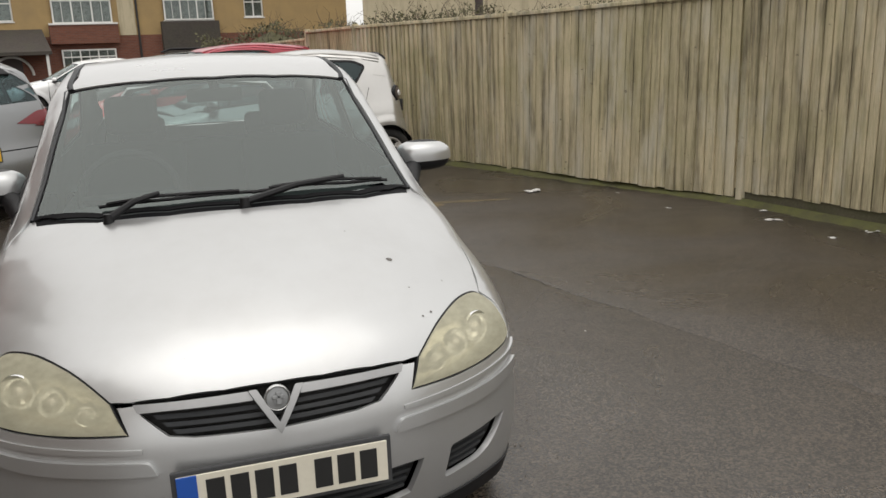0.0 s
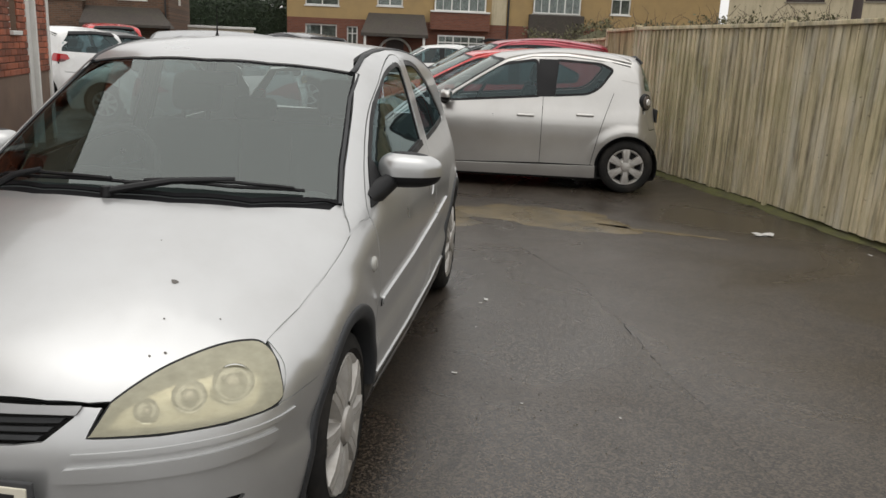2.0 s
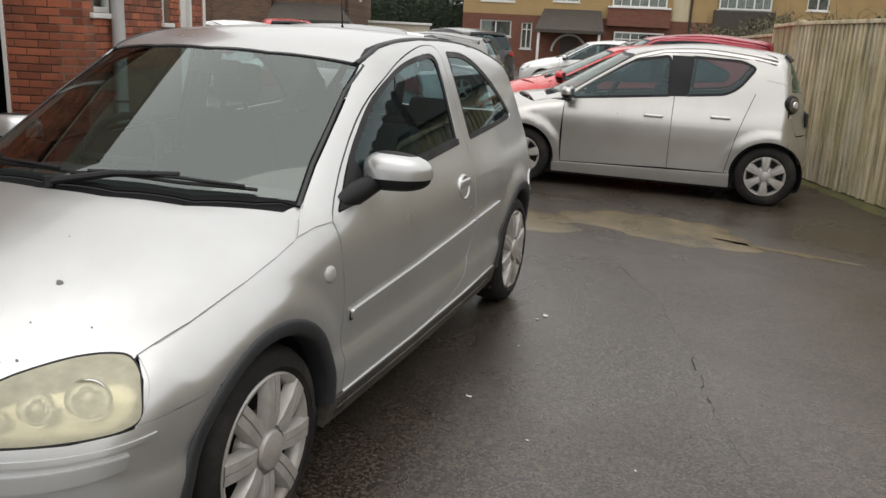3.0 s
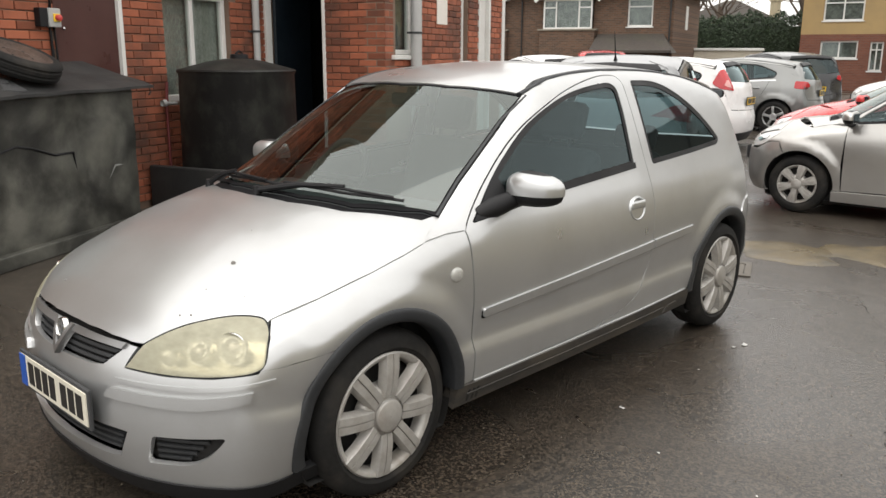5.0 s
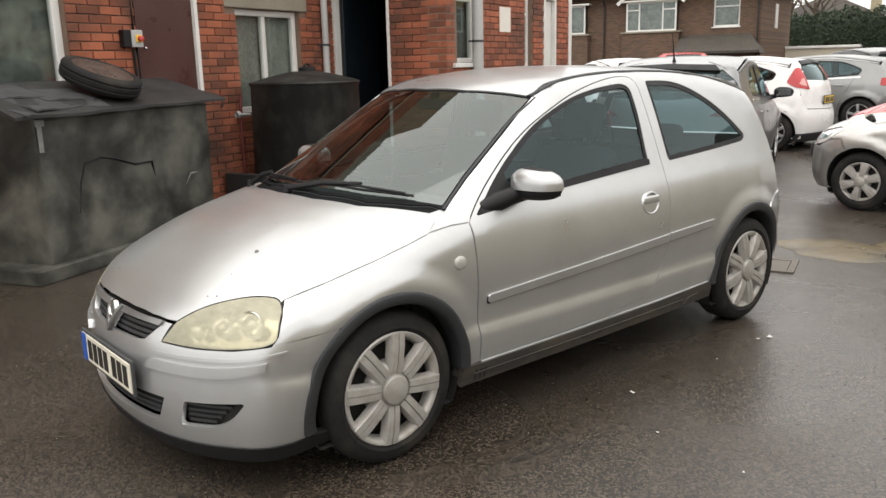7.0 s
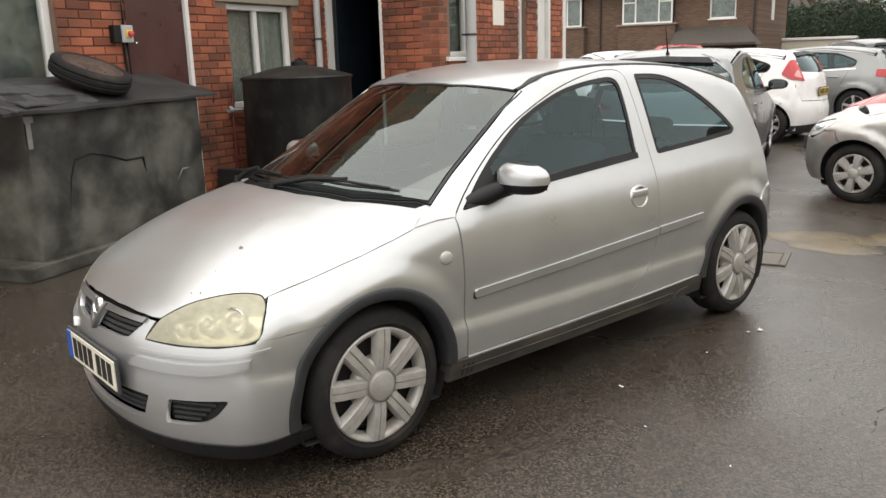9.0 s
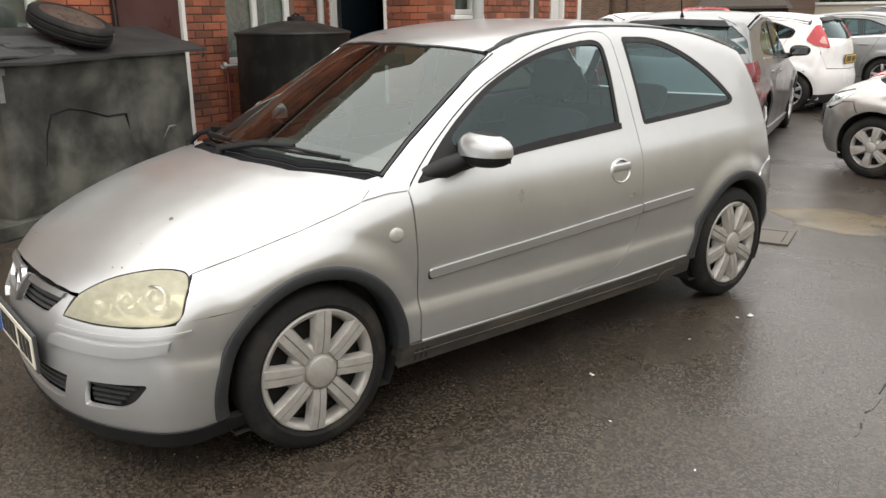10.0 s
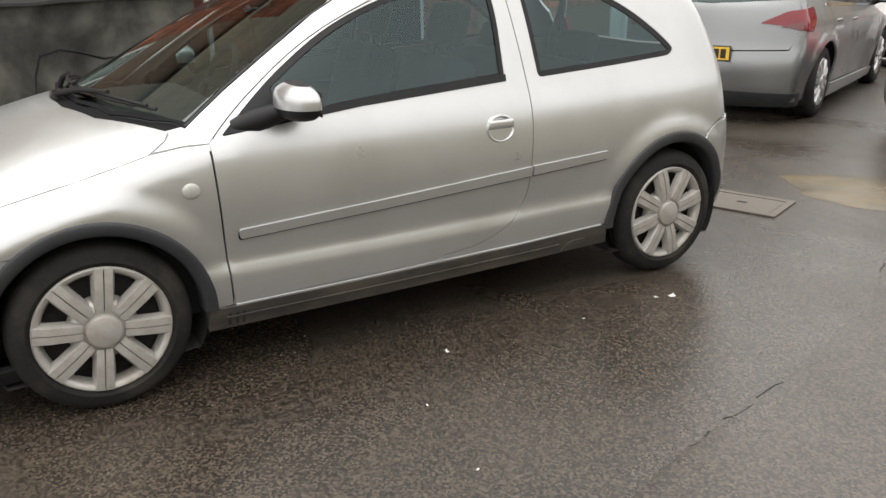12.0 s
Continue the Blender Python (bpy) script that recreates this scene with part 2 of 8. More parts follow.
def rpoly(pts, n=6):
    """A closed outline; each point may have a rounding radius as its third number."""
    out, k = [], len(pts)
    for i, q in enumerate(pts):
        p, a, b = Vector(q[:2]), Vector(pts[i - 1][:2]), Vector(pts[(i + 1) % k][:2])
        r = q[2] if len(q) > 2 else 0.0
        if r <= 0:
            out.append(p)
            continue
        s, e = p + (a - p).normalized() * min(r, (a - p).length / 2), p + (b - p).normalized() * min(r, (b - p).length / 2)
        for j in range(n + 1):
            t = j / n
            out.append((1 - t) ** 2 * s + 2 * t * (1 - t) * p + t * t * e)
    return np.array([tuple(v) for v in out])


def smax(a, b, k):
    h = np.clip(0.5 + 0.5 * (a - b) / k, 0, 1)
    return b * (1 - h) + a * h + k * h * (1 - h)


class Body:
    def __init__(self, top, front, rear, width, taper, bow, crown=0.05, k=0.07, wheels=(), flare=0.02, flare_r=0.36, bw=0.72, kt=0.05):
        t = soft_line(top)
        self.ty, self.tz = t[:, 0], t[:, 1]
        g = np.gradient(self.tz, self.ty + np.arange(len(self.ty)) * 1e-9)
        self.tn = 1 / np.sqrt(1 + g * g)
        self.fz, self.fy = soft_line(front).T
        self.rz, self.ry = soft_line(rear).T
        self.wz, self.ww = soft_line(width).T
        self.py, self.pw = np.array(taper, float).T
        self.by, self.bb = np.array(bow, float).T
        self.crown, self.k, self.wheels, self.flare, self.flare_r, self.bw, self.kt = crown, k, wheels, flare, flare_r, bw, kt

    def field(self, P):
        x, y, z = np.abs(P[:, 0]), P[:, 1], P[:, 2]
        u = x / self.bw
        ye = y - np.interp(y, self.by, self.bb) * u ** 2.5
        ze = z + self.crown * np.clip((z - 0.45) / 0.3, 0, 1) * u * u
        top = (ze - np.interp(ye, self.ty, self.tz)) * np.interp(ye, self.ty, self.tn)
        fr = (np.interp(z, self.fz, self.fy) - ye) * 0.95
        re = (ye - np.interp(z, self.rz, self.ry)) * 0.95
        w = np.interp(z, self.wz, self.ww) * np.interp(y, self.py, self.pw)
        for wy, wzc in self.wheels:
            r = np.hypot(y - wy, z - wzc)
            f = np.clip((self.flare_r + 0.10 - r) / 0.10, 0, 1)
            w = w + self.flare * f * f * (3 - 2 * f) * np.clip((z - 0.30) / 0.22, 0, 1)
        f = smax(smax(top, fr, self.kt), re, 0.06)
        return smax(f, x - w, self.k)

    def cast(self, O, D, far):
        n = 56
        lo, hi, found = np.zeros(len(O)), np.full(len(O), far), np.zeros(len(O), bool)
        for i in range(1, n + 1):
            s = far * i / n
            inside = self.field(O + D * s) < 0
            hit = inside & ~found
            lo[hit], hi[hit] = far * (i - 1) / n, s
            found |= inside
        for _ in range(15):
            mid = (lo + hi) / 2
            inside = self.field(O + D * mid[:, None]) < 0
            hi, lo = np.where(inside, mid, hi), np.where(inside, lo, mid)
        return O + D * ((lo + hi) / 2)[:, None]

    def normal(self, P):
        e, g = 1.5e-3, []
        for a in range(3):
            d = np.zeros(3)
            d[a] = e
            g.append(self.field(P + d) - self.field(P - d))
        g = np.stack(g, 1)
        return g / np.maximum(np.linalg.norm(g, axis=1, keepdims=True), 1e-9)

    PIV_R = 1.3

    def lift(self, mode, q):
        """Points of a flat outline onto the shell: S from the side (y, z), T from above (x, y), F round the nose and R round the tail (metres round, z)."""
        q = np.asarray(q, float)
        a, b, o = q[:, 0], q[:, 1], np.zeros(len(q))
        if mode == 'S':
            return self.cast(np.stack([o + 1.5, a, b], 1), np.array([-1.0, 0, 0]) + np.zeros((len(q), 3)), 1.5)
        if mode == 'T':
            return self.cast(np.stack([a, b, o + 2.3], 1), np.array([0, 0, -1.0]) + np.zeros((len(q), 3)), 2.2)
        t = a / self.PIV_R
        piv, s = (self.fp, -1) if mode == 'F' else (self.rp, 1)
        d = np.stack([np.sin(t), s * np.cos(t), o], 1)
        return self.cast(np.stack([o, o + piv, b], 1) + d * 2.2, -d, 2.2)

    def flat(self, mode, P):
        P = np.asarray(P, float)
        if mode == 'S':
            return P[:, 1:3]
        if mode == 'T':
            return P[:, 0:2]
        piv, s = (self.fp, -1) if mode == 'F' else (self.rp, 1)
        return np.stack([np.arctan2(P[:, 0], s * (P[:, 1] - piv)) * self.PIV_R, P[:, 2]], 1)

    @property
    def fp(self):
        return float(self.fy.min()) + 1.4

    @property
    def rp(self):
        return float(self.ry.max()) - 1.5


def resample(poly, step):
    out, n = [], len(poly)
    for i in range(n):
        a, b = poly[i], poly[(i + 1) % n]
        d = np.linalg.norm(b - a)
        if d < 1e-6:
            continue
        for k in range(max(1, int(math.ceil(d / step)))):
            out.append(a + (b - a) * k / max(1, int(math.ceil(d / step))))
    res = [out[0]]
    for p in out[1:]:
        if np.linalg.norm(p - res[-1]) > 1e-4:
            res.append(p)
    return np.array(res)


def inside_of(poly, pts):
    x, y, r = pts[:, 0], pts[:, 1], np.zeros(len(pts), bool)
    for (x0, y0), (x1, y1) in zip(poly, np.roll(poly, -1, 0)):
        if y0 != y1:
            r ^= ((y0 > y) != (y1 > y)) & (x < (x1 - x0) * (y - y0) / (y1 - y0) + x0)
    return r


def area(poly):
    x, y = poly.T
    return 0.5 * np.sum(x * np.roll(y, -1) - np.roll(x, -1) * y)


def inset(poly, d):
    e = np.roll(poly, -1, 0) - np.roll(poly, 1, 0)
    e = e / np.maximum(np.linalg.norm(e, axis=1, keepdims=True), 1e-9)
    n = np.stack([-e[:, 1], e[:, 0]], 1) * (1 if area(poly) > 0 else -1)
    return poly + n * d


def near_edge(loops, pts, d):
    bad = np.zeros(len(pts), bool)
    for lp in loops:
        a, b = lp, np.roll(lp, -1, 0)
        ab = b - a
        for i in range(0, len(lp)):
            t = np.clip(((pts - a[i]) @ ab[i]) / max(ab[i] @ ab[i], 1e-12), 0, 1)
            bad |= np.linalg.norm(pts - a[i] - t[:, None] * ab[i], axis=1) < d
    return bad


def panel(name, body, mode, outline, material, parent, off=0.0, step=0.04, gap=0.0022, rim=0.018, side=0, holes=(), label="", fair=False):
    """A pressed panel: the part of the shell inside an outline, with turned-in edges. side: -1 mirrors it across the car, 0 as given."""
    from mathutils.geometry import delaunay_2d_cdt
    outer = resample(np.asarray(outline, float), step * 0.6)
    outer = inset(outer, gap)
    loops = [outer] + [inset(resample(np.asarray(h, float), step * 0.6), -gap) for h in holes]
    lo, hi = outer.min(0), outer.max(0)
    gx, gy = np.meshgrid(np.arange(lo[0] + step / 2, hi[0], step), np.arange(lo[1] + step / 2, hi[1], step))
    pts = np.stack([gx.ravel(), gy.ravel()], 1)
    if len(pts):
        keep = inside_of(outer, pts)
        for h in loops[1:]:
            keep &= ~inside_of(h, pts)
        pts = pts[keep]
        pts = pts[~near_edge(loops, pts, step * 0.35)]
    verts, edges = [], []
    for lp in loops:
        s = len(verts)
        verts += [Vector(p) for p in lp]
        edges += [(s + i, s + (i + 1) % len(lp)) for i in range(len(lp))]
    verts += [Vector(p) for p in pts]
    v2, e2, f2, ov, oe, of = delaunay_2d_cdt(verts, edges, [], 1, 1e-6)
    q = np.array([tuple(v) for v in v2])
    tri = np.array([f for f in f2 if len(f) == 3])
    mid = q[tri].mean(1)
    good = inside_of(outer, mid)
    for h in loops[1:]:
        good &= ~inside_of(h, mid)
    f2 = tri[good].tolist()
    P = body.lift(mode, q)
    N = body.normal(P)
    if fair:
        # evenly curved glass: normals of a smooth surface through the shell
        x, y = P[:, 0], P[:, 1]
        A = np.stack([np.ones(len(x)), y, y * y, x * x, x * x * y], 1)
        c = np.linalg.lstsq(A, P[:, 2], rcond=None)[0]
        N = np.stack([-1.4 * x * (c[3] + c[4] * y), -(c[1] + 2 * c[2] * y + c[4] * x * x), np.ones(len(x))], 1)
        N = N / np.linalg.norm(N, axis=1, keepdims=True)
    P = P + N * off
    if side == -1:
        P, N = P * (-1, 1, 1), N * (-1, 1, 1)
    faces = [tuple(f) for f in f2]
    # face direction by the first face
    a, b, c = (P[i] for i in faces[len(faces) // 2][:3])
    if np.dot(np.cross(b - a, c - a), N[faces[len(faces) // 2][0]]) < 0:
        faces = [f[::-1] for f in faces]
    # the rim, from edges used once
    count = {}
    for f in faces:
        for i in range(len(f)):
            e = (f[i], f[(i + 1) % len(f)])
            count[tuple(sorted(e))] = None if tuple(sorted(e)) in count else e
    V, NN = [P], [N]
    base = len(P)
    if rim:
        rv, rn = [], []
        for e in count.values():
            if e is None:
                continue
            i, j = e
            t = P[j] - P[i]
            n = np.cross(t, N[i])
            n = n / max(np.linalg.norm(n), 1e-9)
            n = n * 0.8 + N[i] * 0.2
            s = base + len(rv)
            rv += [P[j], P[i], P[i] - N[i] * rim, P[j] - N[j] * rim]
            rn += [n] * 4
            faces.append((s, s + 1, s + 2, s + 3))
        if rv:
            V.append(np.array(rv))
            NN.append(np.array(rn))
    return mesh_of(name, np.concatenate(V), faces, material, parent, label, normals=np.concatenate(NN))


def ring_arc(cy, cz, r, a0, a1, n=24):
    return [(cy + r * math.cos(radians(a0 + (a1 - a0) * i / n)), cz + r * math.sin(radians(a0 + (a1 - a0) * i / n))) for i in range(n + 1)]


def wheel(parent, x, y, r, rim_r, spokes, material, wide=0.185, style="cover", turn=0.0, side=1):
    """A tyre with shoulder and tread grooves, and a spoked cover or alloy rim. x is the outer face."""
    hub = new("wheel")
    hub.parent = parent
    hub.location = (x * side, y, r)
    hub.rotation_euler = (0, 0, 0 if side > 0 else math.pi)
    bm = bmesh.new()
    w = wide
    prof = [(-w, rim_r), (-w, r * 0.86), (-w + 0.012, r * 0.95), (-w + 0.03, r * 0.985), (-w * 0.7, r * 0.998), (-w * 0.68, r * 0.985), (-w * 0.62, r * 0.985), (-w * 0.6, r),
            (-w * 0.4, r), (-w * 0.38, r * 0.985), (-w * 0.32, r * 0.985), (-w * 0.3, r), (-0.032, r * 0.988), (-0.014, r * 0.955), (-0.004, r * 0.9), (-0.001, r * 0.85),
            (0.003, r * 0.80), (0.002, rim_r + 0.022), (-0.004, rim_r + 0.008), (-0.016, rim_r)]
    lathe(bm, prof, 56)
    part("tyre", bm, RUBBER, hub, smooth=True)
    bm = bmesh.new()
    lathe(bm, [(-0.07, 0.02), (-0.07, rim_r * 0.98)], 32)
    part("brake_backing", bm, DISC, hub)
    bm = bmesh.new()
    R = rim_r
    # outer ring of the cover, then the spokes as bevelled wedges, then the boss
    if style == "alloy":
        lathe(bm, [(-0.03, R * 1.0), (-0.008, R * 1.01), (-0.003, R * 0.985), (-0.006, R * 0.955), (-0.016, R * 0.93), (-0.035, R * 0.90)], 56)
        lathe(bm, [(-0.03, R * 0.34), (0.004, R * 0.33), (0.012, R * 0.29), (0.010, R * 0.235), (0.002, R * 0.225), (0.004, R * 0.215), (0.010, R * 0.19), (0.011, 0.001)], 40)
    else:
        lathe(bm, [(-0.03, R * 1.0), (-0.008, R * 1.01), (-0.003, R * 0.985), (-0.005, R * 0.94), (-0.014, R * 0.905), (-0.034, R * 0.865), (-0.05, R * 0.86)], 56)
        lathe(bm, [(-0.05, R * 0.52), (-0.026, R * 0.49), (-0.014, R * 0.44), (-0.006, R * 0.36), (-0.004, R * 0.27), (0.004, R * 0.262), (0.010, R * 0.25), (0.013, R * 0.22), (0.014, 0.001)], 40)
    part("wheel_cover" if style != "alloy" else "rim", bm, material, hub, smooth=True)
    bm = bmesh.new()
    wo, wi = (R * 0.160, R * 0.140) if style == "cover" else ((R * 0.25, R * 0.13) if style == "six" else (R * 0.13, R * 0.10))
    secs = []
    for rr, hw, dx in ((R * (0.30 if style == 'cover' else 0.22), wi, 0.002), (R * 0.45, wi + (wo - wi) * 0.3, 0.008), (R * 0.75, wi + (wo - wi) * 0.7, 0.008), (R * 0.985, wo, 0.001)):
        ring = []
        for hx, hd in ((-1.12, -0.034), (-0.86, -0.005), (-0.80, -0.001), (-0.07, 0.0), (0, -0.010 if style == "cover" else 0.003), (0.07, 0.0), (0.80, -0.001), (0.86, -0.005), (1.12, -0.034)):
            ring.append(bm.verts.new((dx + hd, rr, hx * hw)))
        secs.append(ring)
    for r0, r1 in zip(secs, secs[1:]):
        for k in range(8):
            bm.faces.new((r0[k], r0[k + 1], r1[k + 1], r1[k]))
    first = part("spoke", bm, material, hub, smooth=True)
    first.rotation_euler = (turn, 0, 0)
    for n in range(1, spokes):
        ob = new("spoke", first.data)
        ob.parent = hub
        ob.rotation_euler = (turn + 2 * math.pi * n / spokes, 0, 0)
    return hub


def cabin(parent, y0, y1, w, floor, belt, roof, dash_y, dash_z, seat_y, rear_y, wheel_side=-1):
    """What shows through the windows: floor pan, dashboard, steering wheel, seats."""
    bm = bmesh.new()
    box(bm, (-w, y0, floor), (w, y1, floor + 0.05), 0.01)
    box(bm, (-w, y0 - 0.02, floor), (w, y0 + 0.04, dash_z - 0.05), 0.01)
    for s in (-1, 1):
        box(bm, (s * w - 0.02, y0, floor), (s * w + 0.02, y1, belt - 0.06), 0.015)
    part("cabin_floor", bm, CABIN, parent)
    bm = bmesh.new()
    box(bm, (-w + 0.03, dash_y, dash_z - 0.22), (w - 0.03, dash_y + 0.42, dash_z), 0.08, seg=4)
    part("dashboard", bm, CABIN_GREY, parent, smooth=True)
    bm = bmesh.new()
    tilt = Matrix.Translation((0.36 * wheel_side, dash_y + 0.52, dash_z + 0.0)) @ Matrix.Rotation(radians(-28), 4, 'X')
    pts = [tilt @ Vector((0.185 * math.cos(t), 0, 0.185 * math.sin(t))) for t in [2 * math.pi * k / 28 for k in range(29)]]
    tube(bm, pts, 0.016, 8, cap=False)
    for a in (0, math.pi, 1.5 * math.pi):
        tube(bm, [tilt @ Vector((0, 0, 0)), tilt @ Vector((0.18 * math.cos(a), 0, 0.18 * math.sin(a)))], 0.018, 6)
    part("steering_wheel", bm, CABIN, parent, smooth=True)
    for s in (-1, 1):
        bm = bmesh.new()
        box(bm, (s * 0.36 - 0.24, seat_y, floor + 0.12), (s * 0.36 + 0.24, seat_y + 0.5, floor + 0.34), 0.07, seg=3)
        lean = Matrix.Translation((s * 0.36, seat_y + 0.48, floor + 0.25)) @ Matrix.Rotation(radians(-17), 4, 'X')
        box(bm, (-0.23, -0.06, 0), (0.23, 0.08, 0.60), 0.06, lean, 3)
        box(bm, (-0.12, -0.04, 0.64), (0.12, 0.05, 0.82), 0.045, lean, 3)
        box(bm, (-0.07, 0, 0.55), (-0.055, 0.015, 0.68), 0, lean)
        box(bm, (0.055, 0, 0.55), (0.07, 0.015, 0.68), 0, lean)
        part("front_seat", bm, CABIN, parent, smooth=True)
    bm = bmesh.new()
    lean = Matrix.Translation((0, rear_y, floor + 0.22)) @ Matrix.Rotation(radians(-20), 4, 'X')
    box(bm, (-w + 0.1, -0.1, 0), (w - 0.1, 0.06, 0.56), 0.06, lean, 3)
    for s in (-1, 1):
        box(bm, (s * 0.34 - 0.12, -0.05, 0.57), (s * 0.34 + 0.12, 0.04, 0.70), 0.04, lean, 3)
    part("rear_seat", bm, CABIN, parent, smooth=True)


def plate(parent, m, material, w=0.52, h=0.111, band=False, bars=7):
    """A number plate with plain dark bars for its characters."""
    holder = new("number_plate")
    holder.parent = parent
    holder.matrix_local = m
    bm = bmesh.new()
    box(bm, (-w / 2 - 0.012, -0.006, -h / 2 - 0.012), (w / 2 + 0.012, 0.006, h / 2 + 0.012), 0.004)
    part("plate_holder", bm, CABIN_GREY, holder)
    bm = bmesh.new()
    box(bm, (-w / 2, -0.010, -h / 2), (w / 2, -0.004, h / 2), 0.002)
    part("plate_face", bm, material, holder)
    if band:
        bm = bmesh.new()
        box(bm, (-w / 2, -0.013, -h / 2), (-w / 2 + 0.048, -0.008, h / 2), 0.001)
        part("blue_band", bm, PLATE_BLUE, holder)
    x0 = -w / 2 + (0.062 if band else 0.03)
    pitch = (w / 2 - 0.02 - x0 - 0.03) / bars
    for i in range(bars):
        x = x0 + pitch * i + (0.03 if i >= bars * 4 // 7 else 0)
        bm = bmesh.new()
        box(bm, (x + 0.006, -0.012, -0.04), (x + pitch - 0.008, -0.0085, 0.04), 0.0008)
        part("plate_bar", bm, PLATE_INK, holder)
    return holder


def mirror(parent, x, y, z, material, side):
    """A door mirror: painted shell with a soft crease, dark underside, arm and glass."""
    hold = new("door_mirror")
    hold.parent = parent

    def pillow(bm, sx, sy, sz, tip):
        bmesh.ops.create_uvsphere(bm, u_segments=40, v_segments=28, radius=1.0)
        bend = lambda c, e: math.copysign(abs(c) ** e, c)
        for v in bm.verts:
            p = v.co
            q = Vector((bend(p.x, 0.62), bend(p.y, 0.85), bend(p.z, 0.66)))
            out = q.x * side
            lift = 0.010 * (1 - q.x * q.x)
            v.co = Vector((x * side + q.x * sx, y + q.y * sy * (1.0 if q.y < 0 else 0.55) * (1 - 0.12 * out) + 0.018 * out * out, z + q.z * sz * (1.0 - tip * out) + lift * max(q.z, 0)))

    bm = bmesh.new()
    pillow(bm, 0.120, 0.075, 0.059, 0.10)
    low = [f for f in bm.faces if f.calc_center_median().z < z - 0.016]
    bmesh.ops.delete(bm, geom=low, context='FACES')
    part("mirror_shell", bm, material, hold, smooth=True)
    bm = bmesh.new()
    pillow(bm, 0.115, 0.070, 0.060, 0.10)
    tube(bm, [((x - 0.07) * side, y - 0.005, z - 0.035), ((x - 0.12) * side, y - 0.02, z - 0.05), ((x - 0.20) * side, y - 0.05, z - 0.07)], [0.026, 0.030, 0.046], 14)
    part("mirror_base", bm, SEAL, hold, smooth=True)
    bm = bmesh.new()
    box(bm, (x * side - 0.09, y + 0.040, z - 0.042), (x * side + 0.09, y + 0.046, z + 0.045), 0.003)
    part("mirror_glass", bm, MIRROR_GLASS, hold)
    return hold


def arch_moulding(body, parent, cy, cz, ro, ri, a0, a1, side):
    """A dark plastic moulding round a wheel opening: a rounded section swept along the arc."""
    n = 48
    ang = [radians(a0 + (a1 - a0) * k / n) for k in range(n + 1)]
    x = body.lift('S', [(cy + (ro + 0.006) * math.cos(a), cz + (ro + 0.006) * math.sin(a)) for a in ang])[:, 0]
    for _ in range(6):
        x = np.concatenate([x[:1] * 0.6 + x[1:2] * 0.4, (x[:-2] + 2 * x[1:-1] + x[2:]) / 4, x[-1:] * 0.6 + x[-2:-1] * 0.4])
    bm = bmesh.new()
    w = ro - ri
    prof = [(ro, -0.02), (ro, 0.003), (ro - 0.003, 0.0075), (ro - 0.010, 0.010), (ro - w * 0.45, 0.011), (ri + 0.012, 0.009), (ri + 0.004, 0.004), (ri, -0.004), (ri - 0.002, -0.06)]
    rows = [[bm.verts.new((side * (xb + d), cy + r * math.cos(a), cz + r * math.sin(a))) for r, d in prof] for xb, a in zip(x, ang)]
    for r0, r1 in zip(rows, rows[1:]):
        for q in range(len(prof) - 1):
            bm.faces.new((r0[q], r0[q + 1], r1[q + 1], r1[q]))
    bm.faces.new(rows[0])
    bm.faces.new(rows[-1])
    return part("wheel_arch_trim", bm, TRIM, parent, "dark plastic wheel arch moulding", smooth=True)


# ---- the silver three-door hatchback ----
def sides(fn):
    for s in (1, -1):
        fn(s)


def mirror_outline(half):
    """A symmetric outline from its half with x >= 0, listed from the middle round to the middle."""
    h = np.asarray(half, float)
    return np.concatenate([h, (h * (-1, 1))[::-1][(1 if abs(h[-1][0]) < 1e-6 else 0):(-1 if abs(h[0][0]) < 1e-6 else None)]])


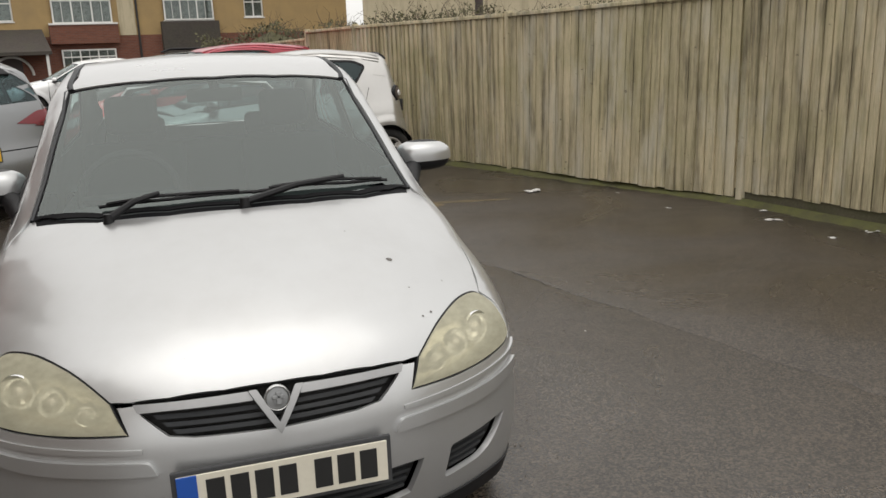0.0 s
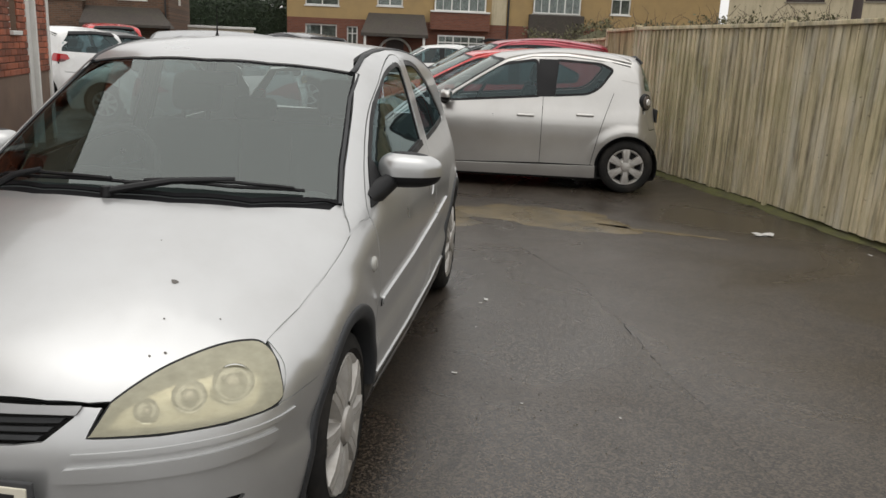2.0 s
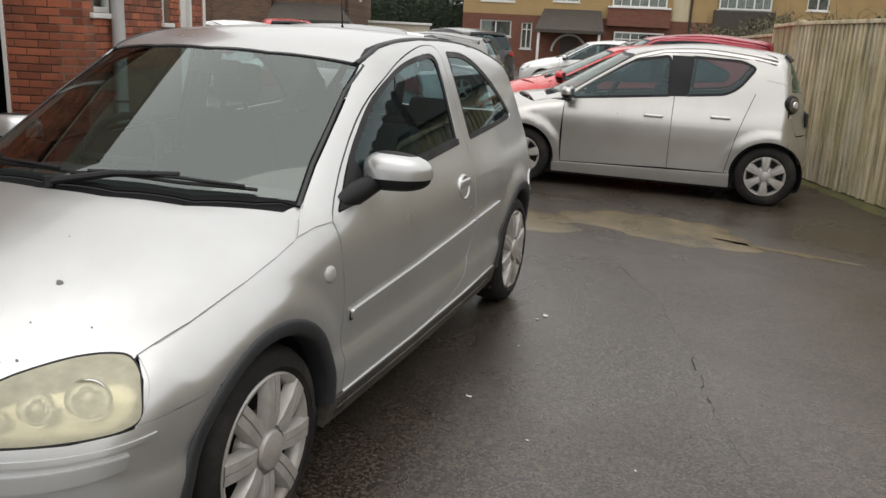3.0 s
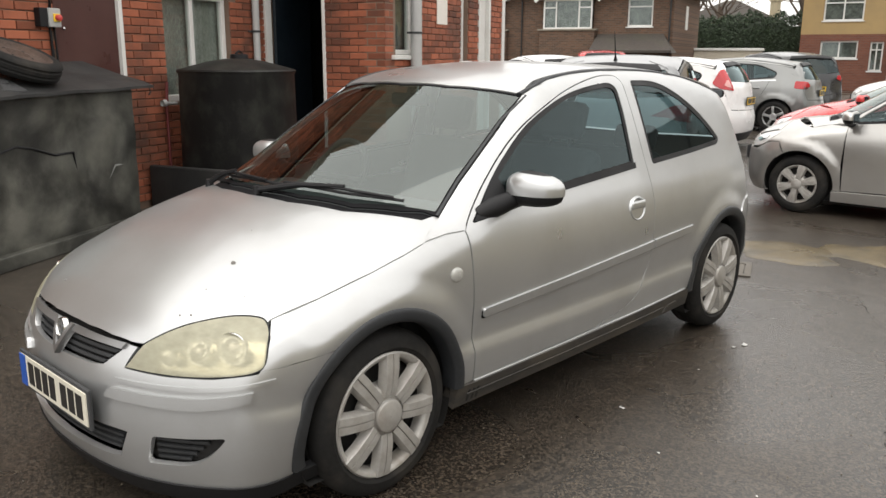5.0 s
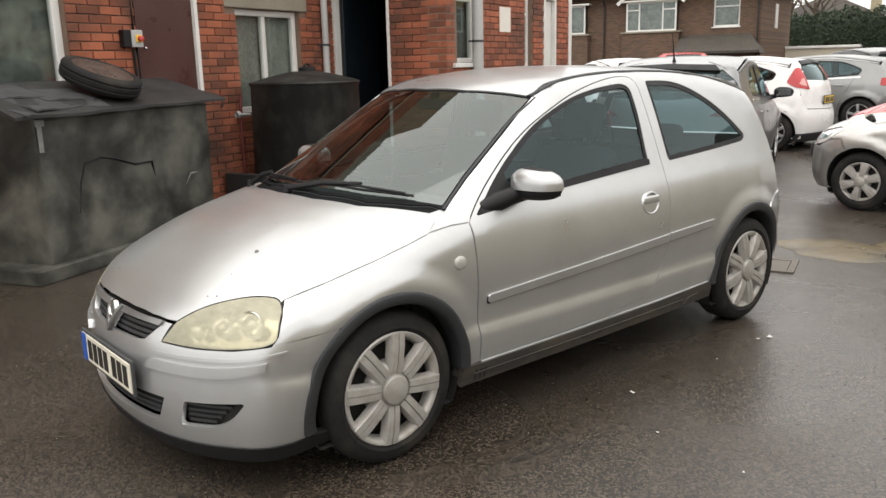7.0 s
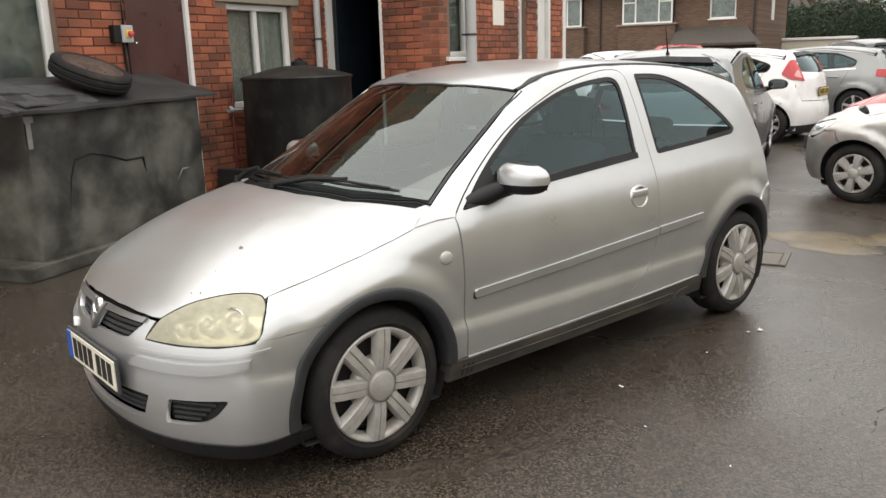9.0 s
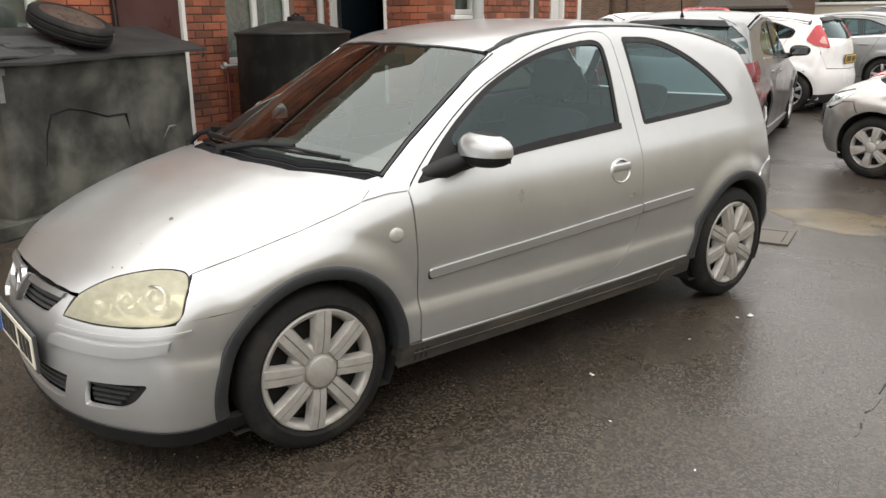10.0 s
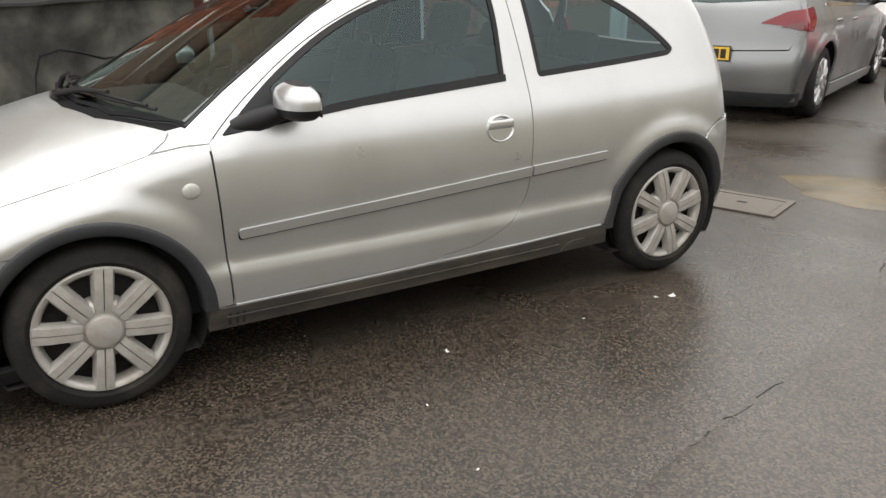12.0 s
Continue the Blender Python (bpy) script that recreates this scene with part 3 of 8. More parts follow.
def silver_hatchback():
    car = thing("hatchback_car", "silver three-door hatchback with hazed yellow headlamps, parked on wet asphalt", "car")
    W0, W1, ZC, RW = 0.0, 2.491, 0.29, 0.292
    b = Body(
        top=[(-0.80, 0.50), (-0.70, 0.640), (-0.55, 0.752), (-0.30, 0.865), (-0.05, 0.934), (0.02, 0.946), (0.06, 0.958), (0.30, 1.085), (0.60, 1.24), (0.80, 1.335), (0.90, 1.375),
             (1.10, 1.415), (1.5, 1.445), (2.1, 1.43), (2.5, 1.385), (2.75, 1.335), (3.2, 1.2)],
        front=[(0.10, -0.68), (0.14, -0.712), (0.20, -0.735), (0.30, -0.755), (0.45, -0.748), (0.55, -0.73), (0.62, -0.705), (0.70, -0.66), (0.9, -0.52), (1.5, 0)],
        rear=[(0.12, 2.92), (0.22, 3.02), (0.4, 3.06), (0.6, 3.055), (0.75, 3.02), (0.95, 2.985), (1.05, 2.94), (1.2, 2.84), (1.33, 2.72), (1.6, 2.45)],
        width=[(0.05, 0.72), (0.18, 0.757), (0.26, 0.784), (0.31, 0.795), (0.36, 0.8005), (0.395, 0.8025), (0.408, 0.8015), (0.444, 0.789), (0.454, 0.7872), (0.47, 0.788), (0.53, 0.797), (0.60, 0.806), (0.68, 0.806), (0.78, 0.797), (0.86, 0.778), (0.93, 0.752), (1.0, 0.728), (1.1, 0.697),
               (1.25, 0.65), (1.36, 0.612), (1.6, 0.52)],
        taper=[(-0.8, 0.93), (-0.5, 0.955), (-0.2, 0.97), (0.1, 0.978), (0.4, 0.985), (1.0, 1.0), (1.6, 1.0), (2.2, 0.985), (2.6, 0.965), (3.1, 0.91)],
        bow=[(-0.9, 0.23), (-0.4, 0.24), (0.0, 0.34), (0.35, 0.37), (0.9, 0.30), (1.5, 0.03), (2.0, 0.0), (2.5, -0.05), (2.8, -0.14), (3.2, -0.16)],
        crown=0.055, k=0.075, wheels=((W0, ZC), (W1, ZC)), flare=0.017, flare_r=0.385)
    S = lambda pts: b.lift('S', np.asarray(pts, float))
    hood_seam = [(-0.372, 0.690), (-0.22, 0.729), (-0.02, 0.777), (0.12, 0.813), (0.215, 0.838)]
    screen_side = [(0.355, 0.905), (0.50, 1.01), (0.65, 1.11), (0.82, 1.22), (0.975, 1.305)]
    roof_side = [(0.965, 1.312), (1.08, 1.360), (1.28, 1.390), (1.6, 1.406), (2.1, 1.390), (2.45, 1.335), (2.70, 1.252)]
    door_edge = rpoly([(0.408, 0.857), (0.527, 0.968, 0.1), (0.773, 1.152, 0.15), (1.05, 1.286, 0.15), (1.268, 1.348, 0.12), (1.494, 1.384, 0.1), (1.630, 1.378, 0.05), (1.655, 1.26, 0.08), (1.685, 1.05, 0.1), (1.700, 0.86, 0.12), (1.680, 0.62, 0.12),
                       (1.665, 0.46, 0.1), (1.50, 0.342, 0.13), (1.195, 0.306, 0.15), (0.75, 0.296, 0.1), (0.432, 0.288, 0.01), (0.418, 0.55)])
    pane = rpoly([(0.456, 0.878, 0.008), (0.651, 1.048, 0.12), (0.896, 1.211, 0.14), (1.13, 1.300, 0.12), (1.34, 1.336, 0.1), (1.525, 1.350, 0.05), (1.575, 1.325, 0.03), (1.592, 1.207, 0.08), (1.588, 0.985, 0.01), (0.97, 0.945, 0.2)])
    quarter_pane = rpoly([(1.712, 1.355, 0.025), (1.938, 1.350, 0.1), (2.12, 1.294, 0.1), (2.308, 1.203, 0.1), (2.449, 1.106, 0.06), (2.528, 1.035, 0.025), (2.49, 1.012, 0.02), (2.162, 0.992, 0.2), (1.755, 0.973, 0.02), (1.738, 1.173, 0.1)])
    TR, TR2 = 0.367, 0.385
    arch_f, arch_r = lambda a0, a1, r=TR: ring_arc(W0, ZC, r, a0, a1), lambda a0, a1, r=TR2: ring_arc(W1, ZC, r, a0, a1)
    lamp_top = soft_line([(0.385, 0.612), (0.455, 0.662), (0.59, 0.696), (0.69, 0.702), (0.754, 0.691), (0.768, 0.66)])
    lamp = np.concatenate([lamp_top, soft_line([(0.768, 0.66), (0.778, 0.60), (0.766, 0.560), (0.63, 0.543), (0.486, 0.538), (0.340, 0.541)])[1:]])

    # bonnet
    hs = b.flat('T', S(hood_seam))
    lt = b.flat('T', b.lift('F', lamp_top[:-4]))
    front = b.flat('T', b.lift('F', [(0.0, 0.622), (0.12, 0.620), (0.25, 0.616), (0.34, 0.611)]))
    half = np.concatenate([front, lt, hs, [(0.705, 0.276), (0.668, 0.300), (0.60, 0.245), (0.436, 0.110), (0.22, 0.032), (0.0, 0.012)]])
    panel("bonnet", b, 'T', mirror_outline(half), SILVER, car, step=0.035, gap=0.0011, label="silver bonnet with small chips and dirt spots")
    # dirt specks on the bonnet
    for sx, sy, sr in ((0.404, -0.323, 0.0075), (0.43, -0.44, 0.002), (0.47, -0.52, 0.003), (0.44, -0.54, 0.0025), (0.55, -0.38, 0.002), (0.30, -0.18, 0.002)):
        panel("dirt_speck", b, 'T', np.array([(sx + sr * (1.25 + 0.3 * math.sin(3 * t)) * math.cos(t), sy + sr * math.sin(t)) for t in [2 * math.pi * k / 12 for k in range(12)]]), SPECK, car, off=0.0008, step=0.01, gap=0, rim=0)
    # scuttle, windscreen and its dark border
    ss = b.flat('T', S(screen_side))
    bottom = np.array([(0.0, 0.056), (0.22, 0.077), (0.436, 0.152), (0.57, 0.262), (0.625, 0.325)])
    top_edge = np.array([(0.40, 0.905), (0.25, 0.853), (0.0, 0.828)])
    glass_half = np.concatenate([bottom, ss, top_edge])
    half = np.concatenate([[(0.0, 0.014), (0.22, 0.034), (0.436, 0.112), (0.60, 0.247), (0.664, 0.302)], ss[:1], bottom[::-1]])
    panel("scuttle_panel", b, 'T', mirror_outline(half), SCUTTLE, car, off=-0.012, gap=0.001, label="black plastic scuttle under the windscreen")
    ring = mirror_outline(glass_half)
    inner = mirror_outline(np.concatenate([bottom[:-1] * (0.975, 1) + (0, 0.016), ss[:1] * (0.966, 1) + (0, 0.006), ss[1:-1] * (0.968, 1), ss[-1:] * (0.955, 1) - (0, 0.02), top_edge * (0.985, 1) - (0, 0.012)]))
    panel("screen_border", b, 'T', ring, SCUTTLE, car, off=-0.004, holes=[inner], gap=0.001, rim=0.006, label="black windscreen surround")
    panel("windscreen", b, 'T', inner, SCREEN_GLASS, car, off=-0.006, gap=-0.004, rim=0, fair=True, label="clear glass windscreen").visible_shadow = False
    # roof and its ditch strips
    rs = b.flat('T', S(roof_side))
    rs_in = rs * np.stack([np.interp(np.arange(len(rs)), [0, 2, len(rs)], [1.0, 0.968, 0.958]), np.ones(len(rs))], 1)
    half = np.concatenate([top_edge[::-1], rs_in, [(0.35, 2.75), (0.0, 2.77)]])
    panel("roof", b, 'T', mirror_outline(half), SILVER, car, label="silver roof")
    panel("rear_shelf", b, 'T', mirror_outline([(0.0, 2.52), (0.4, 2.52), (0.4, 2.6), (0.0, 2.6)]), CABIN, car, off=-0.34, step=0.08, rim=0)

    def half_body(s):
        P = lambda name, mode, out, m, **k: panel(name, b, mode, out, m, car, side=s, **k)
        # black seal up the screen's edge, running on as the roof ditch strip
        line = S(np.concatenate([screen_side, soft_line(roof_side)[1:]]))
        bm = bmesh.new()
        tube(bm, [((p[0] - 0.010) * s, p[1], p[2] + 0.001) for p in line], [0.007] * len(screen_side) + [0.0125] * (len(line) - len(screen_side)), 8, scale_z=0.6)
        part("roof_ditch_strip", bm, TRIM, car, smooth=True)
        # painted gutter under the bonnet's edge and corner
        P("wing_gutter", 'T', np.concatenate([hs - (0.014, 0.0), (hs + (0.012, 0.004))[::-1]]), SILVER, off=-0.007, gap=0, rim=0, step=0.02)
        P("wing_gutter", 'T', rpoly([(0.640, 0.262), (0.715, 0.215), (0.745, 0.40), (0.675, 0.40), (0.650, 0.322)]), SILVER, off=-0.009, gap=0, rim=0, step=0.02)
        P("wing_gutter", 'S', rpoly([(0.20, 0.822), (0.42, 0.838), (0.43, 0.872), (0.33, 0.890), (0.215, 0.856)]), SILVER, off=-0.006, gap=0, rim=0, step=0.02)
        P("inner_sill", 'S', rpoly([(0.43, 0.286), (1.60, 0.295), (2.10, 0.304), (2.06, 0.34), (1.72, 0.50), (1.60, 0.46), (1.2, 0.33), (0.43, 0.31)]), SILVER, off=-0.006, gap=0, rim=0, step=0.025)
        # wing
        P("front_wing", 'S', np.concatenate([[(-0.455, 0.566), (-0.415, 0.62)], hood_seam, [(0.33, 0.852), (0.404, 0.857), (0.415, 0.55), (0.428, 0.288), (0.375, 0.284)], arch_f(-1, 126)]), SILVER, step=0.022, gap=0.0014, label="silver front wing")
        # side frame: pillar, rail and quarter
        rail = np.concatenate([[(0.225, 0.842), (0.30, 0.885)], screen_side[:-1], roof_side, [(2.80, 1.14), (2.885, 1.0), (2.925, 0.85), (2.93, 0.735), (2.80, 0.70), (2.70, 0.655)], arch_r(62, 178),
                               [(1.60, 0.296), (1.25, 0.300)], door_edge[[i for i in range(len(door_edge)) if door_edge[i][0] > 1.25 and door_edge[i][1] < 0.5][::-1]],
                               door_edge[[i for i in range(len(door_edge)) if door_edge[i][1] >= 0.5 and i < len(door_edge) - 1][::-1]], [(0.33, 0.856)]])
        P("side_frame", 'S', rail, SILVER, holes=[quarter_pane], step=0.028, label="silver body side with fixed rear window")
        door = P("door", 'S', door_edge, SILVER, holes=[pane], step=0.026, label="silver long front door")
        P2 = lambda name, mode, out, m, par, **k: panel(name, b, mode, out, m, par, side=s, **k)
        P2("window_seal", 'S', pane, SEAL, door, off=-0.003, holes=[inset(resample(pane, 0.03), 0.016)], gap=-0.001, rim=0.008)
        P2("window_pane", 'S', inset(resample(pane, 0.03), 0.012), CAR_GLASS, door, off=-0.008, gap=0, rim=0).visible_shadow = False
        P2("waist_seal", 'S', rpoly([(0.60, 0.892), (0.97, 0.930), (1.592, 0.968), (1.594, 0.994), (0.97, 0.954), (0.60, 0.914)]), SEAL, door, off=0.004, gap=0, rim=0.008)
        P2("mirror_sail", 'S', rpoly([(0.462, 0.880, 0.006), (0.640, 1.036, 0.01), (0.665, 0.900, 0.01)]), SEAL, door, off=0.003, gap=0, rim=0.006, step=0.02)
        P("quarter_seal", 'S', quarter_pane, SEAL, off=-0.003, holes=[inset(resample(quarter_pane, 0.03), 0.020)], gap=-0.001, rim=0.006)
        P("quarter_window", 'S', inset(resample(quarter_pane, 0.03), 0.016), CAR_GLASS, off=-0.006, gap=0, rim=0, label="fixed rear side window").visible_shadow = False
        # rubbing strips
        P2("rubbing_strip", 'S', rpoly([(0.470, 0.528, 0.012), (1.676, 0.589), (1.678, 0.627), (0.468, 0.562, 0.012)]), SILVER, door, off=0.011, gap=0, rim=0.012, step=0.02)
        P("rubbing_strip", 'S', rpoly([(1.688, 0.590), (2.085, 0.608, 0.02), (2.09, 0.642, 0.01), (1.690, 0.628)]), SILVER, off=0.011, gap=0, rim=0.012, step=0.02)
        # black panels set slightly lower: the strips' shadow line put in as colour
        P2("strip_shadow", 'S', rpoly([(0.466, 0.521, 0.012), (1.676, 0.5825), (1.678, 0.622), (0.466, 0.557, 0.012)]), SEAL, door, off=0.003, gap=0, rim=0.004, step=0.02)
        P("strip_shadow", 'S', rpoly([(1.688, 0.5835), (2.09, 0.602, 0.02), (2.092, 0.637, 0.01), (1.690, 0.623)]), SEAL, off=0.003, gap=0, rim=0.004, step=0.02)
        # arch trims, sill
        arch_moulding(b, car, W0, ZC, 0.374, 0.326, 192, -1, s)
        arch_moulding(b, car, W1, ZC, 0.391, 0.338, 181, -14, s)
        sill = P("sill_skirt", 'S', rpoly([(0.338, 0.200), (0.8, 0.204), (2.125, 0.214), (2.105, 0.306, 0.03), (1.6, 0.294), (0.44, 0.284), (0.345, 0.288)]), SKIRT, off=0.010, gap=0, rim=0.06, step=0.03, label="dirty dark plastic sill skirt")
        P2("skirt_rib", 'S', rpoly([(0.40, 0.243, 0.006), (1.85, 0.252, 0.006), (1.85, 0.259, 0.006), (0.40, 0.250, 0.006)]), SKIRT, sill, off=0.015, gap=0, rim=0.008, step=0.02)
        P2("jack_cover", 'S', rpoly([(1.86, 0.216, 0.01), (1.90, 0.262, 0.02), (1.99, 0.265, 0.02), (2.03, 0.220, 0.01)]), SKIRT, sill, off=0.014, gap=0, rim=0.01, step=0.02)
        for y in (0.405, 0.432, 0.455):
            P2("drain_slot", 'S', rpoly([(y, 0.214), (y + 0.010, 0.214), (y + 0.012, 0.262), (y + 0.002, 0.262)]), DISC, sill, off=0.0115, gap=0, rim=0.002, step=0.02)
        P("sill_edge", 'S', rpoly([(0.436, 0.2845), (1.25, 0.292), (1.62, 0.2955), (2.08, 0.304), (2.08, 0.308), (1.62, 0.300), (1.25, 0.298), (0.436, 0.2895)]), SILVER, off=0.007, gap=0, rim=0.012, step=0.03)
        # headlamp: hazed lens over bowls
        hl = new("headlamp")
        hl.parent = car
        tagged(hl, "hazed yellow headlamp")
        P2("lens", 'F', lamp, HAZED, hl, off=0.0, gap=0.003, rim=0.012, step=0.02).visible_shadow = False
        P2("lamp_surround", 'F', lamp, SEAL, hl, off=-0.002, holes=[inset(resample(lamp, 0.02), 0.006)], gap=-0.001, rim=0.02, step=0.02)
        P("lamp_flange", 'F', rpoly([(0.755, 0.553), (0.84, 0.56), (0.84, 0.70), (0.752, 0.705), (0.774, 0.65), (0.776, 0.60)]), SILVER, off=-0.004, gap=0, rim=0, step=0.02)
        P2("lamp_housing", 'F', lamp, LAMP_BOWL, hl, off=-0.075, gap=0.0, rim=-0.07, step=0.03)
        for a, z, r in ((0.655, 0.612, 0.052), (0.55, 0.598, 0.042), (0.455, 0.575, 0.030)):
            c = b.lift('F', [(a, z)])[0]
            n = b.normal(np.array([c]))[0]
            n = Vector((n[0], n[1] * 1.4, 0)).normalized()
            m = Matrix.Translation(Vector((c[0], c[1], c[2])) - n * 0.058) @ n.to_track_quat('X', 'Z').to_matrix().to_4x4()
            if s < 0:
                m = Matrix.Diagonal((-1, 1, 1, 1)) @ m
            bm = bmesh.new()
            lathe(bm, [(-0.02, 0.005), (-0.015, r * 0.5), (0.0, r * 0.85), (0.02, r), (0.026, r * 0.97), (0.024, r * 0.90)], 28, m=m)
            part("reflector_bowl", bm, CHROME, hl, smooth=True)
            bm = bmesh.new()
            bmesh.ops.create_uvsphere(bm, u_segments=14, v_segments=10, radius=r * 0.36, matrix=m @ Matrix.Translation((0.012, 0, 0)))
            part("bulb", bm, LAMP_CLEAR, hl, smooth=True)
        # bumper rubbing strip and grille inserts at the corner
        P("bumper_strip", 'F', np.concatenate([soft_line([(0.278, 0.445), (0.290, 0.474), (0.31, 0.478), (0.545, 0.482), (0.66, 0.492), (0.745, 0.508)]), soft_line([(0.738, 0.480), (0.66, 0.458), (0.545, 0.444), (0.278, 0.445)])]), SILVER,
          off=0.014, gap=0, rim=0.016, step=0.018, label="silver bumper rubbing strip")
        P("bumper_ledge", 'F', np.concatenate([soft_line([(0.310, 0.508), (0.545, 0.512), (0.70, 0.524), (0.80, 0.542)]), soft_line([(0.80, 0.534), (0.70, 0.512), (0.545, 0.498), (0.310, 0.498)])]), SILVER,
          off=0.006, gap=0, rim=0.01, step=0.018)
        P("fog_grille", 'F', fog, DISC, off=-0.035, gap=-0.01, rim=-0.03, step=0.04)
        for z0 in (0.268, 0.288, 0.308, 0.328):
            w = 0.645 - (0.36 - z0) * 1.0
            P("grille_slat", 'F', rpoly([(0.445, z0 + 0.003), (w, z0 + 0.008), (w, z0 + 0.016), (0.445, z0 + 0.011)]), TRIM, off=-0.016, gap=0, rim=0.012, step=0.03)
        # repeater and handle
        rp = b.lift('S', [(0.326, 0.716)])[0]
        bm = bmesh.new()
        lathe(bm, [(-0.004, 0.027), (0.004, 0.026), (0.009, 0.021), (0.011, 0.012), (0.012, 0.001)], 24, m=Matrix.Translation((rp[0] * s, rp[1], rp[2])) @ Matrix.Diagonal((s, 1.15, 1, 1)))
        part("side_repeater", bm, REPEATER, car, "clear round side repeater", smooth=True)
        hp = b.lift('S', [(1.535, 0.795)])[0]
        place = Matrix.Translation((hp[0] * s, hp[1], hp[2])) @ Matrix.Diagonal((s, 1, 1, 1)) @ Matrix.Rotation(radians(-5), 4, 'Y')
        bm = bmesh.new()
        lathe(bm, [(-0.006, 0.062), (0.005, 0.058), (0.007, 0.054), (0.004, 0.050), (-0.012, 0.043), (-0.02, 0.02), (-0.02, 0.001)], 36, m=place @ Matrix.Diagonal((1, 1.12, 0.92, 1)))
        part("handle_cup", bm, SILVER, door, "round silver handle recess", smooth=True)
        bm = bmesh.new()
        box(bm, (-0.012, -0.058, 0.0), (0.013, 0.060, 0.036), 0.012, place, 3)
        part("handle_flap", bm, SILVER, door, smooth=True)
        mirror(car, 0.836, 0.70, 0.978, SILVER, s)
        bm = bmesh.new()
        tube(bm, [(0.715 * s, 0.50, 0.893), (0.735 * s, 0.58, 0.915), (0.775 * s, 0.66, 0.945)], [0.032, 0.042, 0.032], 14)
        part("mirror_foot", bm, SEAL, car, smooth=True)
        # lamps at the tail
        P("tail_lamp", 'R', rpoly([(0.46, 0.80, 0.02), (0.56, 0.82, 0.02), (0.52, 1.12, 0.02), (0.47, 1.12, 0.02)]), LAMP_RED, off=0.004, gap=0, step=0.04)
        for y, turn in ((W0, radians(-7)), (W1, radians(15))):
            wheel(car, 0.782, y, RW, 0.216, 8, HUBCAP, turn=turn, side=s)
            bm = bmesh.new()
            lathe(bm, [(0.745 * s, 0.345), (0.50 * s, 0.345), (0.50 * s, 0.01)], 40, m=Matrix.Translation((0, y, ZC)))
            for v in bm.verts:
                v.co.z = max(v.co.z, 0.14)
            part("arch_liner", bm, DISC, car)

    fog = rpoly([(0.445, 0.346, 0.01), (0.56, 0.354), (0.668, 0.364, 0.012), (0.62, 0.305, 0.04), (0.56, 0.268, 0.04), (0.42, 0.257, 0.01)])
    grille_half = [(0.0, 0.612), (0.12, 0.611), (0.325, 0.604), (0.31, 0.585), (0.25, 0.536), (0.19, 0.527), (0.0, 0.520)]
    low_half = [(0.0, 0.340), (0.30, 0.344), (0.352, 0.343), (0.312, 0.255), (0.26, 0.246), (0.0, 0.238)]
    grille, low = mirror_outline(grille_half), mirror_outline(low_half)
    # bumper, from the middle round to the arch
    seam = b.flat('F', S([(-0.455, 0.566), (-0.357, 0.575), (-0.26, 0.586)]))
    arch = b.flat('F', S(arch_f(127, 194)))
    half = np.concatenate([[(0.0, 0.616), (0.12, 0.615), (0.25, 0.611), (0.34, 0.606), (0.37, 0.603)], [(0.340, 0.541), (0.486, 0.538), (0.63, 0.543), (0.756, 0.560)], seam, arch, [(0.80, 0.185), (0.5, 0.178), (0.0, 0.175)]])
    holes = [grille, low, fog, fog * (-1, 1)]
    panel("front_bumper", b, 'F', mirror_outline(half), SILVER, car, holes=holes, step=0.03, rim=0.02, label="silver front bumper with grille openings")
    lip = np.concatenate([[(0.0, 0.188), (0.5, 0.192), (0.80, 0.202), (0.90, 0.21)], [(0.90, 0.165), (0.78, 0.148), (0.5, 0.135), (0.0, 0.13)]])
    panel("bumper_lip", b, 'F', mirror_outline(lip), SEAL, car, off=0.006, gap=0, rim=0.03, label="black lower bumper lip")
    panel("grille_backing", b, 'F', grille, DISC, car, off=-0.045, gap=-0.01, rim=-0.04)
    panel("grille_backing", b, 'F', low, DISC, car, off=-0.045, gap=-0.01, rim=-0.04)
    for z0 in (0.532, 0.551, 0.570):
        w = 0.225 + (z0 - 0.526) * 1.2
        panel("grille_slat", b, 'F', mirror_outline([(0.0, z0), (w, z0 + 0.004), (w + 0.012, z0 + 0.015), (0.0, z0 + 0.011)]), TRIM, car, off=-0.014, gap=0, rim=0.014, step=0.03)
    for z0 in (0.262, 0.284, 0.306, 0.328):
        panel("grille_slat", b, 'F', mirror_outline([(0.0, z0), (0.30 + (z0 - 0.262) * 0.4, z0 + 0.004), (0.302 + (z0 - 0.262) * 0.4, z0 + 0.013), (0.0, z0 + 0.010)]), TRIM, car, off=-0.016, gap=0, rim=0.014, step=0.04)
    for s in (1, -1):
        panel("grille_bar", b, 'F', rpoly([(0.055, 0.590, 0.004), (0.25, 0.590), (0.318, 0.588, 0.004), (0.330, 0.606, 0.004), (0.066, 0.610, 0.004)]), SATIN, car, off=0.010, gap=0, rim=0.02, step=0.02, side=s, label="satin grey upper grille bar")
        panel("grille_chevron", b, 'F', rpoly([(0.0, 0.507, 0.003), (0.066, 0.610, 0.004), (0.046, 0.610, 0.004), (0.0, 0.535)]), SATIN, car, off=0.018, gap=0, rim=0.024, step=0.015, side=s, label="satin chevron round the badge")
    bm = bmesh.new()
    c = b.lift('F', [(0.0, 0.592)])[0]
    tilt = Matrix.Translation((0, c[1] - 0.008, c[2])) @ Matrix.Rotation(radians(-14), 4, 'X') @ Matrix.Rotation(radians(-90), 4, 'Z')
    lathe(bm, [(0, 0.033), (0.010, 0.033), (0.015, 0.030), (0.012, 0.027), (0.009, 0.026)], 32, m=tilt)
    part("badge_ring", bm, CHROME, car, "round chrome badge", smooth=True)
    bm = bmesh.new()
